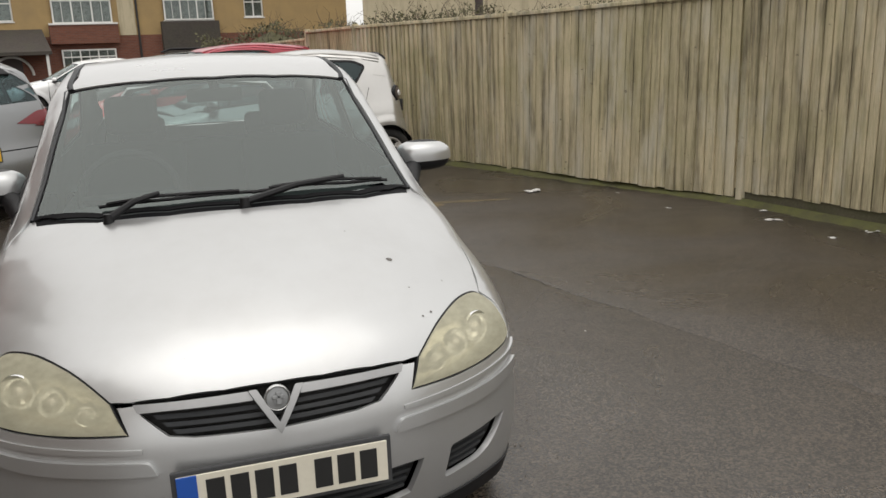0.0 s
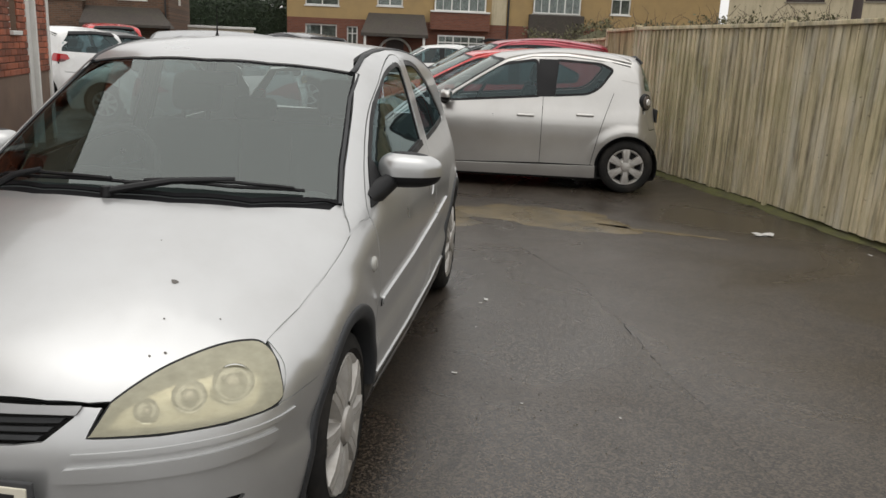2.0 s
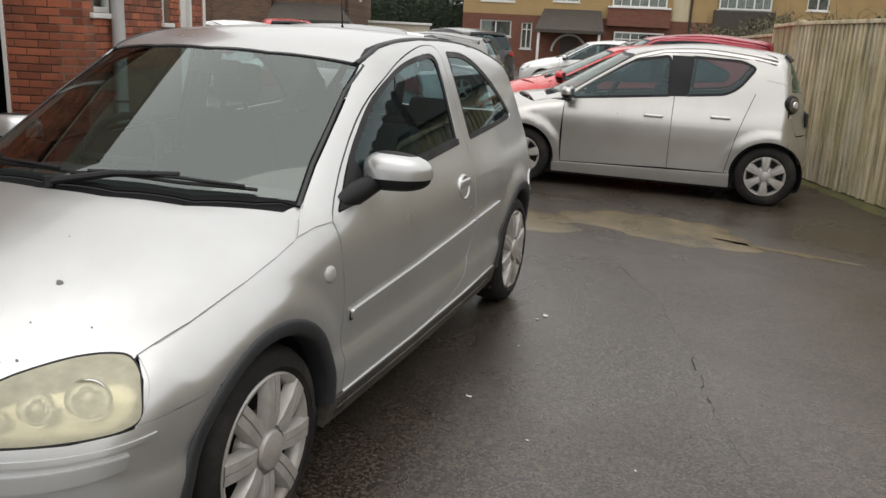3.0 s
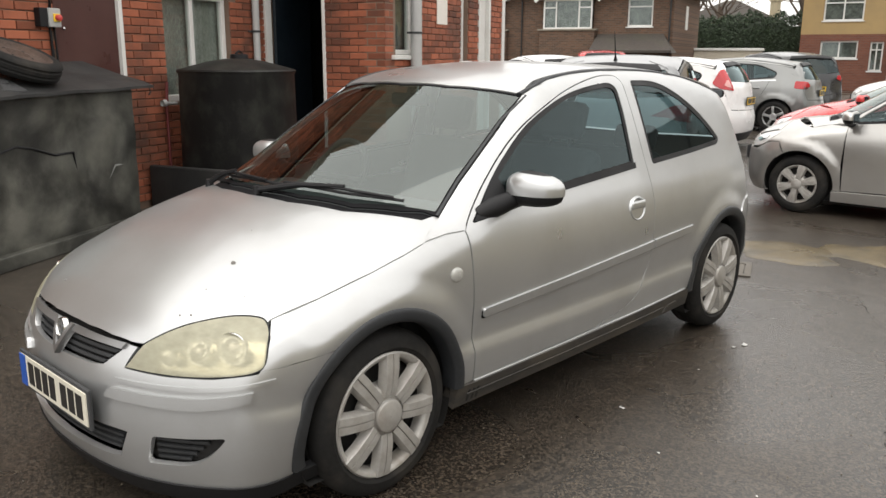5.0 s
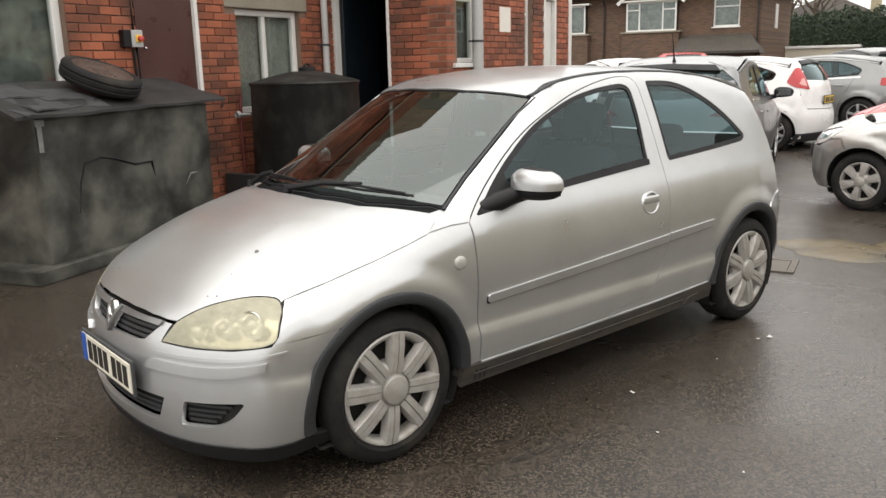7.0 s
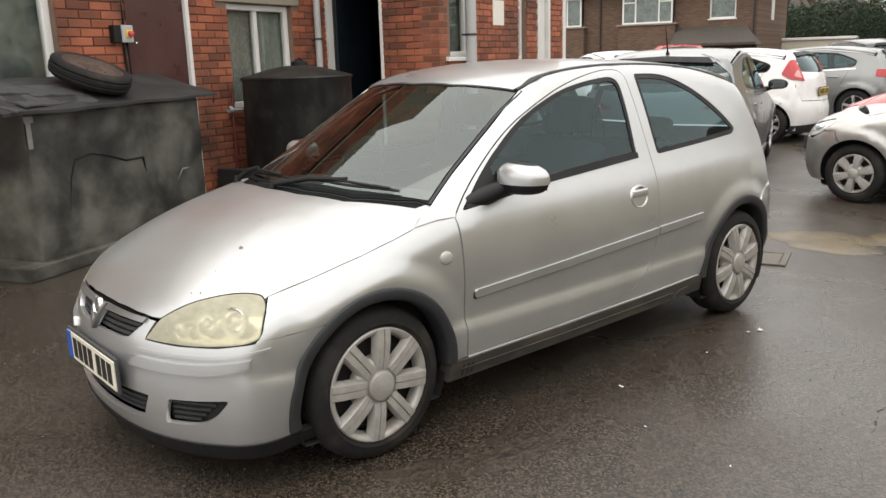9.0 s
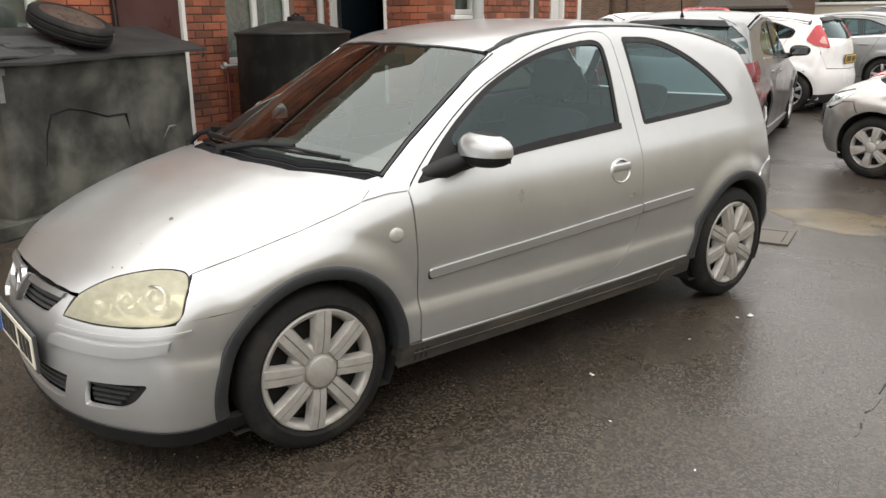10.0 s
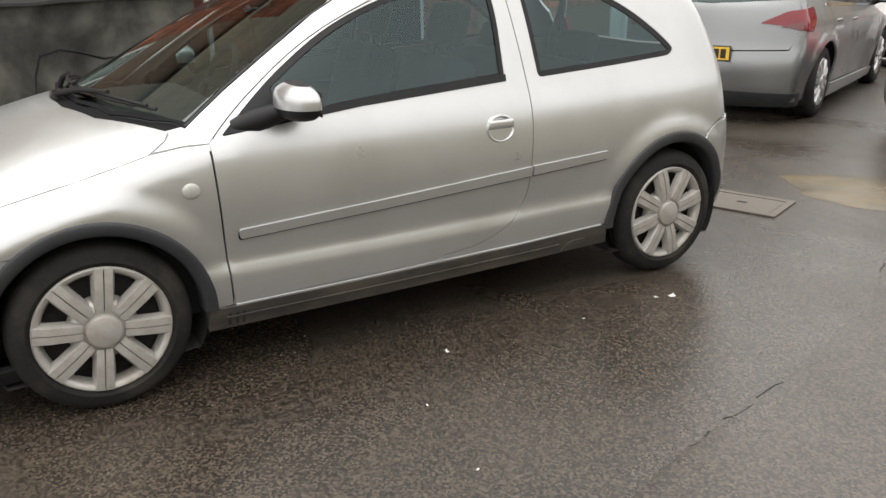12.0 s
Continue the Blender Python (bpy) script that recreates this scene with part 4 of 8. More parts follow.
    lathe(bm, [(0.008, 0.027), (0.010, 0.012), (0.010, 0.001)], 24, m=tilt)
    box(bm, (0.009, -0.014, -0.004), (0.015, 0.016, 0.008), 0.003, tilt)
    box(bm, (0.009, -0.004, -0.018), (0.015, 0.010, 0.016), 0.003, tilt)
    part("badge_face", bm, STEEL_GREY, car)
    plate(car, pose(0, float(b.lift('F', [(0.0, 0.395)])[0][1]) - 0.014, 0.396), PLATE_WHITE, band=True)
    # tail
    panel("tailgate", b, 'R', mirror_outline([(0.0, 1.31), (0.44, 1.26), (0.60, 1.02), (0.66, 0.78), (0.66, 0.60), (0.0, 0.60)]), SILVER, car, holes=[mirror_outline([(0.0, 1.28), (0.40, 1.24), (0.53, 1.02), (0.0, 1.0)])], label="silver tailgate")
    panel("rear_window", b, 'R', mirror_outline([(0.0, 1.28), (0.40, 1.24), (0.53, 1.02), (0.0, 1.0)]), CAR_GLASS, car, off=-0.004, gap=0, rim=0).visible_shadow = False
    arch2 = b.flat('R', S(arch_r(60, -14)))
    seam2 = b.flat('R', S([(2.93, 0.728), (2.80, 0.692), (2.70, 0.648)]))
    panel("rear_bumper", b, 'R', mirror_outline(np.concatenate([[(0.0, 0.594), (0.62, 0.60), (0.67, 0.70)], seam2, arch2, [(0.9, 0.17), (0.0, 0.165)]])), SILVER, car, off=0.005, rim=0.02, label="silver rear bumper")
    cabin(car, 0.2, 2.6, 0.62, 0.22, 0.9, 1.3, 0.22, 0.90, 0.85, 2.05)
    # interior mirror and the dark underside
    bm = bmesh.new()
    box(bm, (-0.11, 0.86, 1.245), (0.11, 0.885, 1.30), 0.012)
    tube(bm, [(0, 0.875, 1.29), (0, 0.90, 1.35)], 0.02, 8)
    part("rear_view_mirror", bm, CABIN, car, smooth=True)
    bm = bmesh.new()
    box(bm, (-0.55, -0.42, 0.16), (0.55, 2.75, 0.24), 0.03)
    part("underbody", bm, DISC, car)
    # wipers, parked along the foot of the screen
    for pts, pivot in (((0.05, 0.088), (0.30, 0.137), (0.45, 0.205), (0.560, 0.292)), (0.02, 0.035)), (((-0.43, 0.182), (-0.33, 0.135), (-0.15, 0.092), (0.06, 0.092)), (-0.40, 0.085)):
        base = soft_line(pts, 8)
        blade = b.lift('T', base)
        w = new("wiper")
        w.parent = car
        bm = bmesh.new()
        tube(bm, [(p[0], p[1], p[2] + 0.010) for p in blade], 0.006, 6)
        n = len(blade)
        tube(bm, [(p[0], p[1] - 0.003, p[2] + 0.026 - 0.012 * abs(i / (n - 1) - 0.5) * 2) for i, p in enumerate(blade) if 0.08 < i / (n - 1) < 0.92], 0.006, 6)
        part("wiper_blade", bm, SEAL, w)
        mid = blade[n // 2]
        pv = b.lift('T', [pivot])[0]
        bm = bmesh.new()
        tube(bm, [(pv[0], pv[1], pv[2] + 0.012), ((pv[0] + mid[0]) / 2, (pv[1] + mid[1]) / 2, (pv[2] + mid[2]) / 2 + 0.036), (mid[0], mid[1], mid[2] + 0.034)], [0.013, 0.011, 0.008], 8)
        bmesh.ops.create_cone(bm, segments=16, radius1=0.018, radius2=0.014, depth=0.03, cap_ends=True, matrix=Matrix.Translation((pv[0], pv[1], pv[2] + 0.012)))
        part("wiper_arm", bm, SEAL, w, smooth=True)
    sides(half_body)
    return car


silver_hatchback()


# ---- other parked cars ----
def hatch(label, colour, m, nose=-0.8, wb=2.5, tail=3.2, hw=0.85, roof=1.46, r=0.30, cowl=(0.25, 0.98), ws=(1.05, 1.40), end=(2.9, 1.36), belt=(0.90, 1.0),
          hood_z=0.70, wheels="alloy", spokes=5, panes=None, split=None, rear_z=1.0, lamps=None, plate_mat=PLATE_YELLOW, trim=None, bump=0.5, name="hatchback_car",
          tail_lamp=None, head=None, round_tail=False, handles=None, glass_mat=None, rail_strip=False, antenna=False, rear_slope=0.0, wheel_mat=None, rear_pane=None, plate_z=0.78, roof_rails=False, flare=0.022, lens_mat=None, lamp_mat=None):
    """A five-door car: shell cut into bonnet, wings, doors, quarter panels, roof, tailgate, bumpers, panes and lamps."""
    car = thing(name, label, "car", m)
    glass_mat = glass_mat or CAR_GLASS
    ZC = r
    b = Body(
        top=[(nose - 0.05, hood_z - 0.16), (nose + 0.06, hood_z), (nose + 0.25, hood_z + 0.09), ((nose + cowl[0]) / 2 + 0.1, (hood_z + cowl[1]) / 2 + 0.06), (cowl[0] - 0.1, cowl[1] - 0.03), (cowl[0], cowl[1]), (cowl[0] + 0.06, cowl[1] + 0.03),
             ((cowl[0] + ws[0]) / 2, (cowl[1] + ws[1]) / 2), (ws[0] - 0.05, ws[1] - 0.025), (ws[0] + 0.1, ws[1] + 0.02), ((ws[0] + end[0]) / 2, roof + 0.01), (end[0] - 0.3, end[1] + 0.03), (end[0], end[1]), (tail + 0.3, end[1] - 0.12)],
        front=[(0.12, nose + 0.12), (0.2, nose + 0.04), (0.32, nose), (bump, nose), (hood_z - 0.1, nose + 0.02), (hood_z + 0.05, nose + 0.10), (hood_z + 0.3, nose + 0.3), (1.6, 0.3)],
        rear=[(0.12, tail - 0.14), (0.22, tail - 0.04), (0.36, tail), (0.55, tail), (0.68, tail - 0.05), (rear_z - 0.1, tail - 0.09), (rear_z, tail - 0.12), ((rear_z + end[1]) / 2, (tail - 0.12 + end[0]) / 2 + 0.03), (end[1], end[0] + 0.02), (1.8, end[0] - 0.4)],
        width=[(0.05, hw - 0.11), (0.2, hw - 0.055), (0.32, hw - 0.04), (0.45, hw - 0.028), (0.6, hw - 0.008), (0.72, hw - 0.008), (belt[0] - 0.06, hw - 0.03), (belt[0] + 0.04, hw - 0.065), (1.15, hw - 0.13), (roof - 0.1, hw - 0.21), (1.7, hw - 0.32)],
        taper=[(nose, 0.92), (nose + 0.35, 0.965), (0.4, 0.99), (1.0, 1.0), (wb - 0.5, 1.0), (wb + 0.1, 0.98), (tail, 0.90)],
        bow=[(nose - 0.1, 0.26), (nose + 0.4, 0.26), (cowl[0], 0.34), (ws[0], 0.26), ((ws[0] + end[0]) / 2, 0.0), (end[0] - 0.3, -0.05), (end[0], -0.16), (tail, -0.22), (tail + 0.3, -0.22)],
        crown=0.055, k=0.06, wheels=((0, ZC), (wb, ZC)), flare=flare, flare_r=r + 0.075, bw=hw - 0.1)
    S = lambda pts: b.lift('S', np.asarray(pts, float))
    ra = r + 0.045
    af, ar = lambda a0, a1: ring_arc(0, ZC, ra, a0, a1), lambda a0, a1: ring_arc(wb, ZC, ra, a0, a1)
    B0, B1 = split or ((cowl[0] + 0.16, (ws[0] + wb) / 2 - 0.10, wb - 0.28), None) if split is None else (split, None)
    d0, d1, d2 = B0
    zr = roof - 0.115
    zb = lambda y: belt[0] + (belt[1] - belt[0]) * (y - cowl[0]) / (end[0] - cowl[0])
    if panes is None:
        panes = [[(cowl[0] + 0.22, zb(cowl[0]) + 0.005, 0.02), (ws[0] - 0.12, ws[1] - 0.20, 0.1), (ws[0] + 0.15, zr - 0.045, 0.15), (d1 - 0.06, zr - 0.01, 0.03), (d1 - 0.04, zb(d1) + 0.01, 0.02)],
                 [(d1 + 0.04, zr - 0.01, 0.03), (d2 - 0.1, zr - 0.03, 0.12), (d2 + 0.28, zb(d2) + 0.16, 0.1), (d2 + 0.22, zb(d2) + 0.05, 0.04), (d1 + 0.05, zb(d1) + 0.012, 0.02)]]
    panes = [rpoly(p) for p in panes]
    hood_side = [(nose + 0.42, hood_z + 0.045), (cowl[0] - 0.35, (hood_z + cowl[1]) / 2 + 0.05), (cowl[0] - 0.05, cowl[1] - 0.11), (cowl[0] + 0.10, cowl[1] - 0.075)]
    screen_side = [(cowl[0] + 0.28, cowl[1] - 0.01), ((cowl[0] + ws[0]) / 2 + 0.2, (cowl[1] + ws[1]) / 2 - 0.035), (ws[0] + 0.12, ws[1] - 0.07)]
    roof_side = [(ws[0] + 0.12, ws[1] - 0.07), (ws[0] + 0.4, roof - 0.075), ((ws[0] + end[0]) / 2, roof - 0.062), (end[0] - 0.35, end[1] - 0.035), (end[0] - 0.08, end[1] - 0.085)]
    hs, ss, rs = (b.flat('T', S(q)) for q in (hood_side, screen_side, roof_side))
    head = np.array(head) if head is not None else soft_line([(0.40, hood_z - 0.13), (0.46, hood_z - 0.03), (0.60, hood_z + 0.02), (0.72, hood_z + 0.05), (0.78, hood_z + 0.04), (0.80, hood_z - 0.05), (0.66, hood_z - 0.12), (0.40, hood_z - 0.13)])
    front = b.flat('T', b.lift('F', [(0.0, hood_z - 0.02), (0.2, hood_z - 0.02), (0.40, hood_z - 0.015), (0.52, hood_z + 0.025), (0.62, hood_z + 0.055)]))
    panel("bonnet", b, 'T', mirror_outline(np.concatenate([front, hs, [(0.55, cowl[0] + 0.06), (0.3, cowl[0] - 0.02), (0.0, cowl[0] - 0.06)]])), colour, car, step=0.06)
    bot = [(0.0, cowl[0] + 0.0), (0.3, cowl[0] + 0.04), (0.52, cowl[0] + 0.15)]
    te = [(0.4, ws[0] + 0.02), (0.2, ws[0] - 0.03), (0.0, ws[0] - 0.045)]
    scr = mirror_outline(np.concatenate([bot, ss, te]))
    panel("windscreen", b, 'T', inset(resample(scr, 0.04), 0.02), SCREEN_GLASS, car, off=-0.004, gap=0, rim=0, step=0.07).visible_shadow = False
    panel("screen_border", b, 'T', scr, SEAL, car, off=-0.003, holes=[inset(resample(scr, 0.04), 0.03)], gap=0, rim=0, step=0.07)
    panel("scuttle_panel", b, 'T', mirror_outline(np.concatenate([[(0.0, cowl[0] - 0.055), (0.3, cowl[0] - 0.015), (0.54, cowl[0] + 0.065)], bot[::-1]])), SCUTTLE, car, off=-0.01, gap=0, step=0.07)
    panel("roof", b, 'T', mirror_outline(np.concatenate([te[::-1], rs * (0.985, 1), [(0.3, end[0] - 0.01), (0.0, end[0])]])), colour, car, step=0.07)
    rp = rear_pane or [(0.0, end[1] - 0.045), (hw - 0.36, end[1] - 0.06), (hw - 0.24, (rear_z + end[1]) / 2 - 0.02), (hw - 0.22, rear_z + 0.04), (0.0, rear_z + 0.01)]
    rp = mirror_outline(rp)
    tl = rpoly(tail_lamp or [(hw - 0.34, rear_z - 0.10, 0.02), (hw - 0.30, rear_z - 0.02, 0.02), (hw - 0.08, rear_z + 0.0, 0.03), (hw - 0.04, rear_z - 0.14, 0.03), (hw - 0.2, rear_z - 0.16, 0.03)])
    gate = mirror_outline([(0.0, end[1] - 0.01), (hw - 0.25, end[1] - 0.03), (hw - 0.13, rear_z + 0.02), (hw - 0.17, rear_z - 0.2), (hw - 0.26, 0.66), (0.0, 0.64)])
    panel("tailgate", b, 'R', gate, colour, car, holes=[rp], step=0.06, off=0.003)
    panel("rear_window", b, 'R', rp, glass_mat, car, off=-0.004, gap=0, rim=0, step=0.07).visible_shadow = False
    panel("roof_spoiler", b, 'R', mirror_outline([(0.0, end[1] - 0.012), (hw - 0.37, end[1] - 0.03), (hw - 0.34, end[1] - 0.085), (0.0, end[1] - 0.06)]), SEAL, car, off=0.025, gap=0, rim=0.03, step=0.06)
    s_arch = S(ar(64, -14))
    rear_top = [(0.0, 0.634), (hw - 0.26, 0.654), (hw - 0.19, rear_z - 0.2), (hw - 0.15, rear_z - 0.19), (hw - 0.02, rear_z - 0.2)]
    panel("rear_bumper", b, 'R', mirror_outline(np.concatenate([rear_top, b.flat('R', S([(wb + ra * 0.6, 0.62)])), b.flat('R', s_arch), [(hw - 0.05, 0.20), (0.0, 0.19)]])), colour, car, step=0.06)
    panel("bumper_lip", b, 'R', mirror_outline([(0.0, 0.30), (hw - 0.12, 0.28), (hw - 0.10, 0.16), (0.0, 0.15)]), TRIM, car, off=0.006, gap=0, rim=0.03, step=0.08)
    plate(car, pose(0, float(b.lift('R', [(0.0, plate_z)])[0][1]) + 0.02, plate_z) @ pose(0, 0, 0, 0, 0, 180), plate_mat)
    f_arch = b.flat('F', S(af(116, 194)))
    nose_top = [(0.0, hood_z - 0.026), (0.2, hood_z - 0.026), (0.385, hood_z - 0.03), (0.385, hood_z - 0.14), (0.66, hood_z - 0.13), (0.80, hood_z - 0.06)]
    mouth = rpoly([(-0.36, 0.26, 0.03), (0.36, 0.26, 0.03), (0.30, 0.44, 0.03), (-0.30, 0.44, 0.03)])
    panel("front_bumper", b, 'F', mirror_outline(np.concatenate([nose_top, b.flat('F', S([(-0.2, hood_z - 0.045)])), f_arch, [(0.80, 0.19), (0.0, 0.18)]])), colour, car, holes=[mouth], step=0.05)
    panel("grille_backing", b, 'F', mouth, DISC, car, off=-0.04, gap=-0.01, rim=-0.03, step=0.08)
    plate(car, pose(0, float(b.lift('F', [(0.0, 0.50)])[0][1]) - 0.012, 0.50), PLATE_WHITE)
    cabin(car, cowl[0] + 0.05, wb + 0.2, hw - 0.2, 0.24, belt[0] - 0.02, roof, cowl[0] + 0.05, belt[0], ws[0] - 0.25, wb - 0.45)
    bm = bmesh.new()
    box(bm, (-hw + 0.16, nose + 0.75, 0.10), (hw - 0.16, tail - 0.65, 0.26), 0.03)
    part("underbody", bm, DISC, car)

    def one(s):
        P = lambda name, mode, out, mm, par=car, **k: panel(name, b, mode, out, mm, par, side=s, **k)
        P("cowl_corner", 'T', np.concatenate([[(0.50, cowl[0] + 0.03)], hs[-1:] + (0.01, -0.02), ss[:1] + (0.01, 0.0), [(0.50, cowl[0] + 0.16)]]), colour, off=0.002, gap=0, rim=0.004, step=0.05)
        P("pillar_corner", 'R', [(hw - 0.36, end[1] + 0.02), (hw - 0.20, end[1] - 0.01), (hw - 0.05, rear_z + 0.14), (hw - 0.16, rear_z + 0.10), (hw - 0.27, end[1] - 0.05)], colour, off=0.004, gap=0, rim=0.006, step=0.05)
        top_line = lambda y: float(np.interp(y, [q[0] for q in screen_side + roof_side[1:]], [q[1] for q in screen_side + roof_side[1:]])) - 0.012
        wing = np.concatenate([[(nose + 0.36, hood_z - 0.05)], hood_side, [(d0, zb(d0) - 0.02), (d0 - 0.02, 0.5), (d0 - 0.01, 0.245), (ra * 0.97, 0.245)], af(-4, 116), [(-0.2, hood_z - 0.045)]])
        P("front_wing", 'S', wing, colour, step=0.05)
        pil = d1
        ys = [y for y in np.linspace(d0, d1, 9)]
        frame_top = [(y, min(top_line(y) - 0.02, top_line(d1) - 0.02)) for y in ys if y > screen_side[0][0] + 0.03]
        door1 = np.concatenate([[(d0, zb(d0) - 0.02), (d0 + 0.02, zb(d0))], frame_top, [(d1, zb(d1)), (d1, 0.28), (d0 - 0.005, 0.25)]])
        o1 = P("front_door", 'S', door1, colour, holes=[panes[0]], step=0.05)
        ys2 = np.linspace(d1 + 0.001, d2 + 0.12, 7)
        door2 = np.concatenate([[(y, top_line(y) - 0.02) for y in ys2], [(d2 + 0.20, zb(d2) + 0.10), (d2 + 0.10, zb(d2) - 0.22), (d2 + 0.0, 0.62), (wb - ra - 0.02, 0.42), (wb - ra - 0.05, 0.28), (d1 + 0.001, 0.28)]])
        mid_holes = [panes[1]] if panes[1][:, 0].max() < d2 + 0.16 else []
        body2 = np.concatenate([[(y, top_line(y) - 0.02) for y in ys2[:-1]], [(end[0] - 0.3, top_line(end[0] - 0.3) - 0.01), (end[0] - 0.1, end[1] - 0.11), ((end[0] + tail) / 2 - 0.10, (end[1] + rear_z) / 2), (tail - 0.28, rear_z), (tail - 0.26, rear_z - 0.19)],
                                [(wb + ra * 0.62, 0.63)], ar(63, 184), [(wb - ra - 0.02, 0.28), (d1 + 0.001, 0.28)]])
        o2 = P("rear_body_side", 'S', body2, colour, holes=[panes[1]] + [rpoly(p) for p in (lamps or [])], step=0.024 if flare > 0.025 else 0.05)
        # the rear door's shut line, as a shallow dark seal
        line = np.array([(d2 + 0.16, panes[1][:, 1].min() + 0.06), (d2 + 0.07, zb(d2) - 0.18), (wb - ra * 0.95, 0.62), (wb - ra - 0.03, 0.40), (wb - ra - 0.05, 0.285)])
        sl = soft_line(line)
        P("door_shut_line", 'S', np.concatenate([sl, (sl + (0.006, 0))[::-1]]), SEAL, o2, off=0.0008, gap=0, rim=0, step=0.05)
        for o, p in ((o1, panes[0]), (o2, panes[1])):
            P("window_seal", 'S', p, SEAL, o, off=-0.002, holes=[inset(resample(p, 0.04), 0.022)], gap=-0.001, rim=0.004, step=0.06)
            P("window_pane", 'S', inset(resample(p, 0.04), 0.018), glass_mat, o, off=-0.006, gap=0, rim=0, step=0.08).visible_shadow = False
        P("pillar_cover", 'S', rpoly([(panes[0][:, 0].max() - 0.012, max(zb(d1) + 0.01, panes[1][:, 1].min() - 0.008)), (panes[1][:, 0].min() + 0.012, max(zb(d1) + 0.012, panes[1][:, 1].min())), (panes[1][:, 0].min() + 0.026, zr - 0.012), (panes[0][:, 0].max() - 0.024, zr - 0.012)]), SEAL, off=0.003, gap=0, rim=0.004, step=0.06)
        rail = np.concatenate([[(cowl[0] + 0.11, cowl[1] - 0.073)], screen_side[:-1], roof_side, [(end[0] - 0.1, end[1] - 0.1), (end[0] - 0.3, top_line(end[0] - 0.3) - 0.006)], [(y, top_line(y) - 0.014) for y in ys2[::-1]], [(q[0], q[1] + 0.006) for q in frame_top[::-1]], [(d0 + 0.01, zb(d0) + 0.005)]])
        P("roof_rail", 'S', rail, colour, step=0.05, gap=0.0008)
        P("sill", 'S', rpoly([(ra * 0.97, 0.15), (wb - ra * 0.97, 0.15), (wb - ra * 0.99, 0.274), (d0, 0.244), (ra * 0.98, 0.24)]), colour, off=0.020, gap=0, rim=0.03, step=0.07)
        hl = P("headlamp", 'F', head, LAMP_CLEAR, off=0.004, gap=0.002, rim=0.012, step=0.05)
        P("lamp_bowl", 'F', head * 0.5 + np.array(head.mean(0)) * 0.5, CHROME, hl, off=0.006, gap=0.002, rim=0.0, step=0.04)
        if round_tail:
            c = b.lift('R', [(hw - 0.185, rear_z - 0.075)])[0]
            bm = bmesh.new()
            n = Vector((0.62, 0.78, 0.08)).normalized()
            mm = Matrix.Diagonal((s, 1, 1, 1)) @ Matrix.Translation(c) @ n.to_track_quat('X', 'Z').to_matrix().to_4x4()
            lathe(bm, [(-0.05, 0.092), (0.0, 0.09), (0.02, 0.082), (0.024, 0.07)], 28, m=mm)
            ring = part("tail_lamp", bm, SEAL, car, "round dark tail lamp", smooth=True)
            bm = bmesh.new()
            lathe(bm, [(0.020, 0.074), (0.034, 0.056), (0.042, 0.001)], 28, m=mm)
            part("lens", bm, LAMP_GREY, ring, smooth=True)
            bm = bmesh.new()
            lathe(bm, [(0.034, 0.036), (0.048, 0.028), (0.05, 0.001)], 28, m=mm)
            part("lens", bm, LAMP_CLEAR, ring, smooth=True)
        else:
            t = P("tail_lamp", 'R', tl, lamp_mat or LAMP_RED, off=0.012, gap=0, rim=0.02, step=0.04)
            P("lens", 'R', tl * (0.40, 0.34) + np.array(tl.mean(0)) * (0.60, 0.66) + (-0.02, -0.05), lens_mat or LAMP_SMOKED, t, off=0.014, gap=0, rim=0.002, step=0.04)
        for y in ((d1 - 0.17, d2 - 0.12) if handles is None else handles):
            p = b.lift('S', [(y, zb(y) - 0.14)])[0]
            bm = bmesh.new()
            box(bm, (p[0] * s - 0.012, y - 0.09, p[2] - 0.016), (p[0] * s + 0.02, y + 0.09, p[2] + 0.012), 0.012, None, 3)
            part("door_handle", bm, colour, car, smooth=True)
        mirror(car, hw + 0.06, cowl[0] + 0.33, belt[0] + 0.075, trim or colour, s)
        for y in (0, wb):
            wheel(car, hw - 0.035, y, r, r * 0.66, spokes, wheel_mat or (ALLOY if wheels == "alloy" else HUBCAP), style=wheels, turn=0.3 + y, side=s)
            bm = bmesh.new()
            lathe(bm, [((hw - 0.08) * s, ra + 0.005), ((hw - 0.32) * s, ra + 0.005), ((hw - 0.32) * s, 0.01)], 32, m=Matrix.Translation((0, y, ZC)))
            for v in bm.verts:
                v.co.z = max(v.co.z, 0.14)
            part("arch_liner", bm, DISC, car)
        if roof_rails:
            bm = bmesh.new()
            tube(bm, [(s * (hw - 0.24), ws[0] + 0.3, roof - 0.02), (s * (hw - 0.24), ws[0] + 0.45, roof + 0.03), (s * (hw - 0.24), end[0] - 0.5, roof + 0.02), (s * (hw - 0.24), end[0] - 0.3, roof - 0.03)], 0.018, 8)
            part("roof_bar", bm, SEAL, car, smooth=True)
        if rail_strip:
            P("window_strip", 'S', np.concatenate([[(panes[0][:, 0].min(), zb(panes[0][:, 0].min()) - 0.006), (panes[1][:, 0].max(), zb(panes[1][:, 0].max()) + 0.01)], [(panes[1][:, 0].max(), zb(panes[1][:, 0].max()) - 0.012), (panes[0][:, 0].min(), zb(panes[0][:, 0].min()) - 0.026)]]), CHROME, off=0.004, gap=0, rim=0.006, step=0.06)

    sides(one)
    if antenna:
        bm = bmesh.new()
        p = b.lift('T', [(0.0, end[0] - 0.25)])[0]
        tube(bm, [p, (p[0], p[1] + 0.02, p[2] + 0.05), (p[0], p[1] + 0.16, p[2] + 0.30)], [0.022, 0.008, 0.003], 8)
        part("antenna", bm, SEAL, car)
    return car


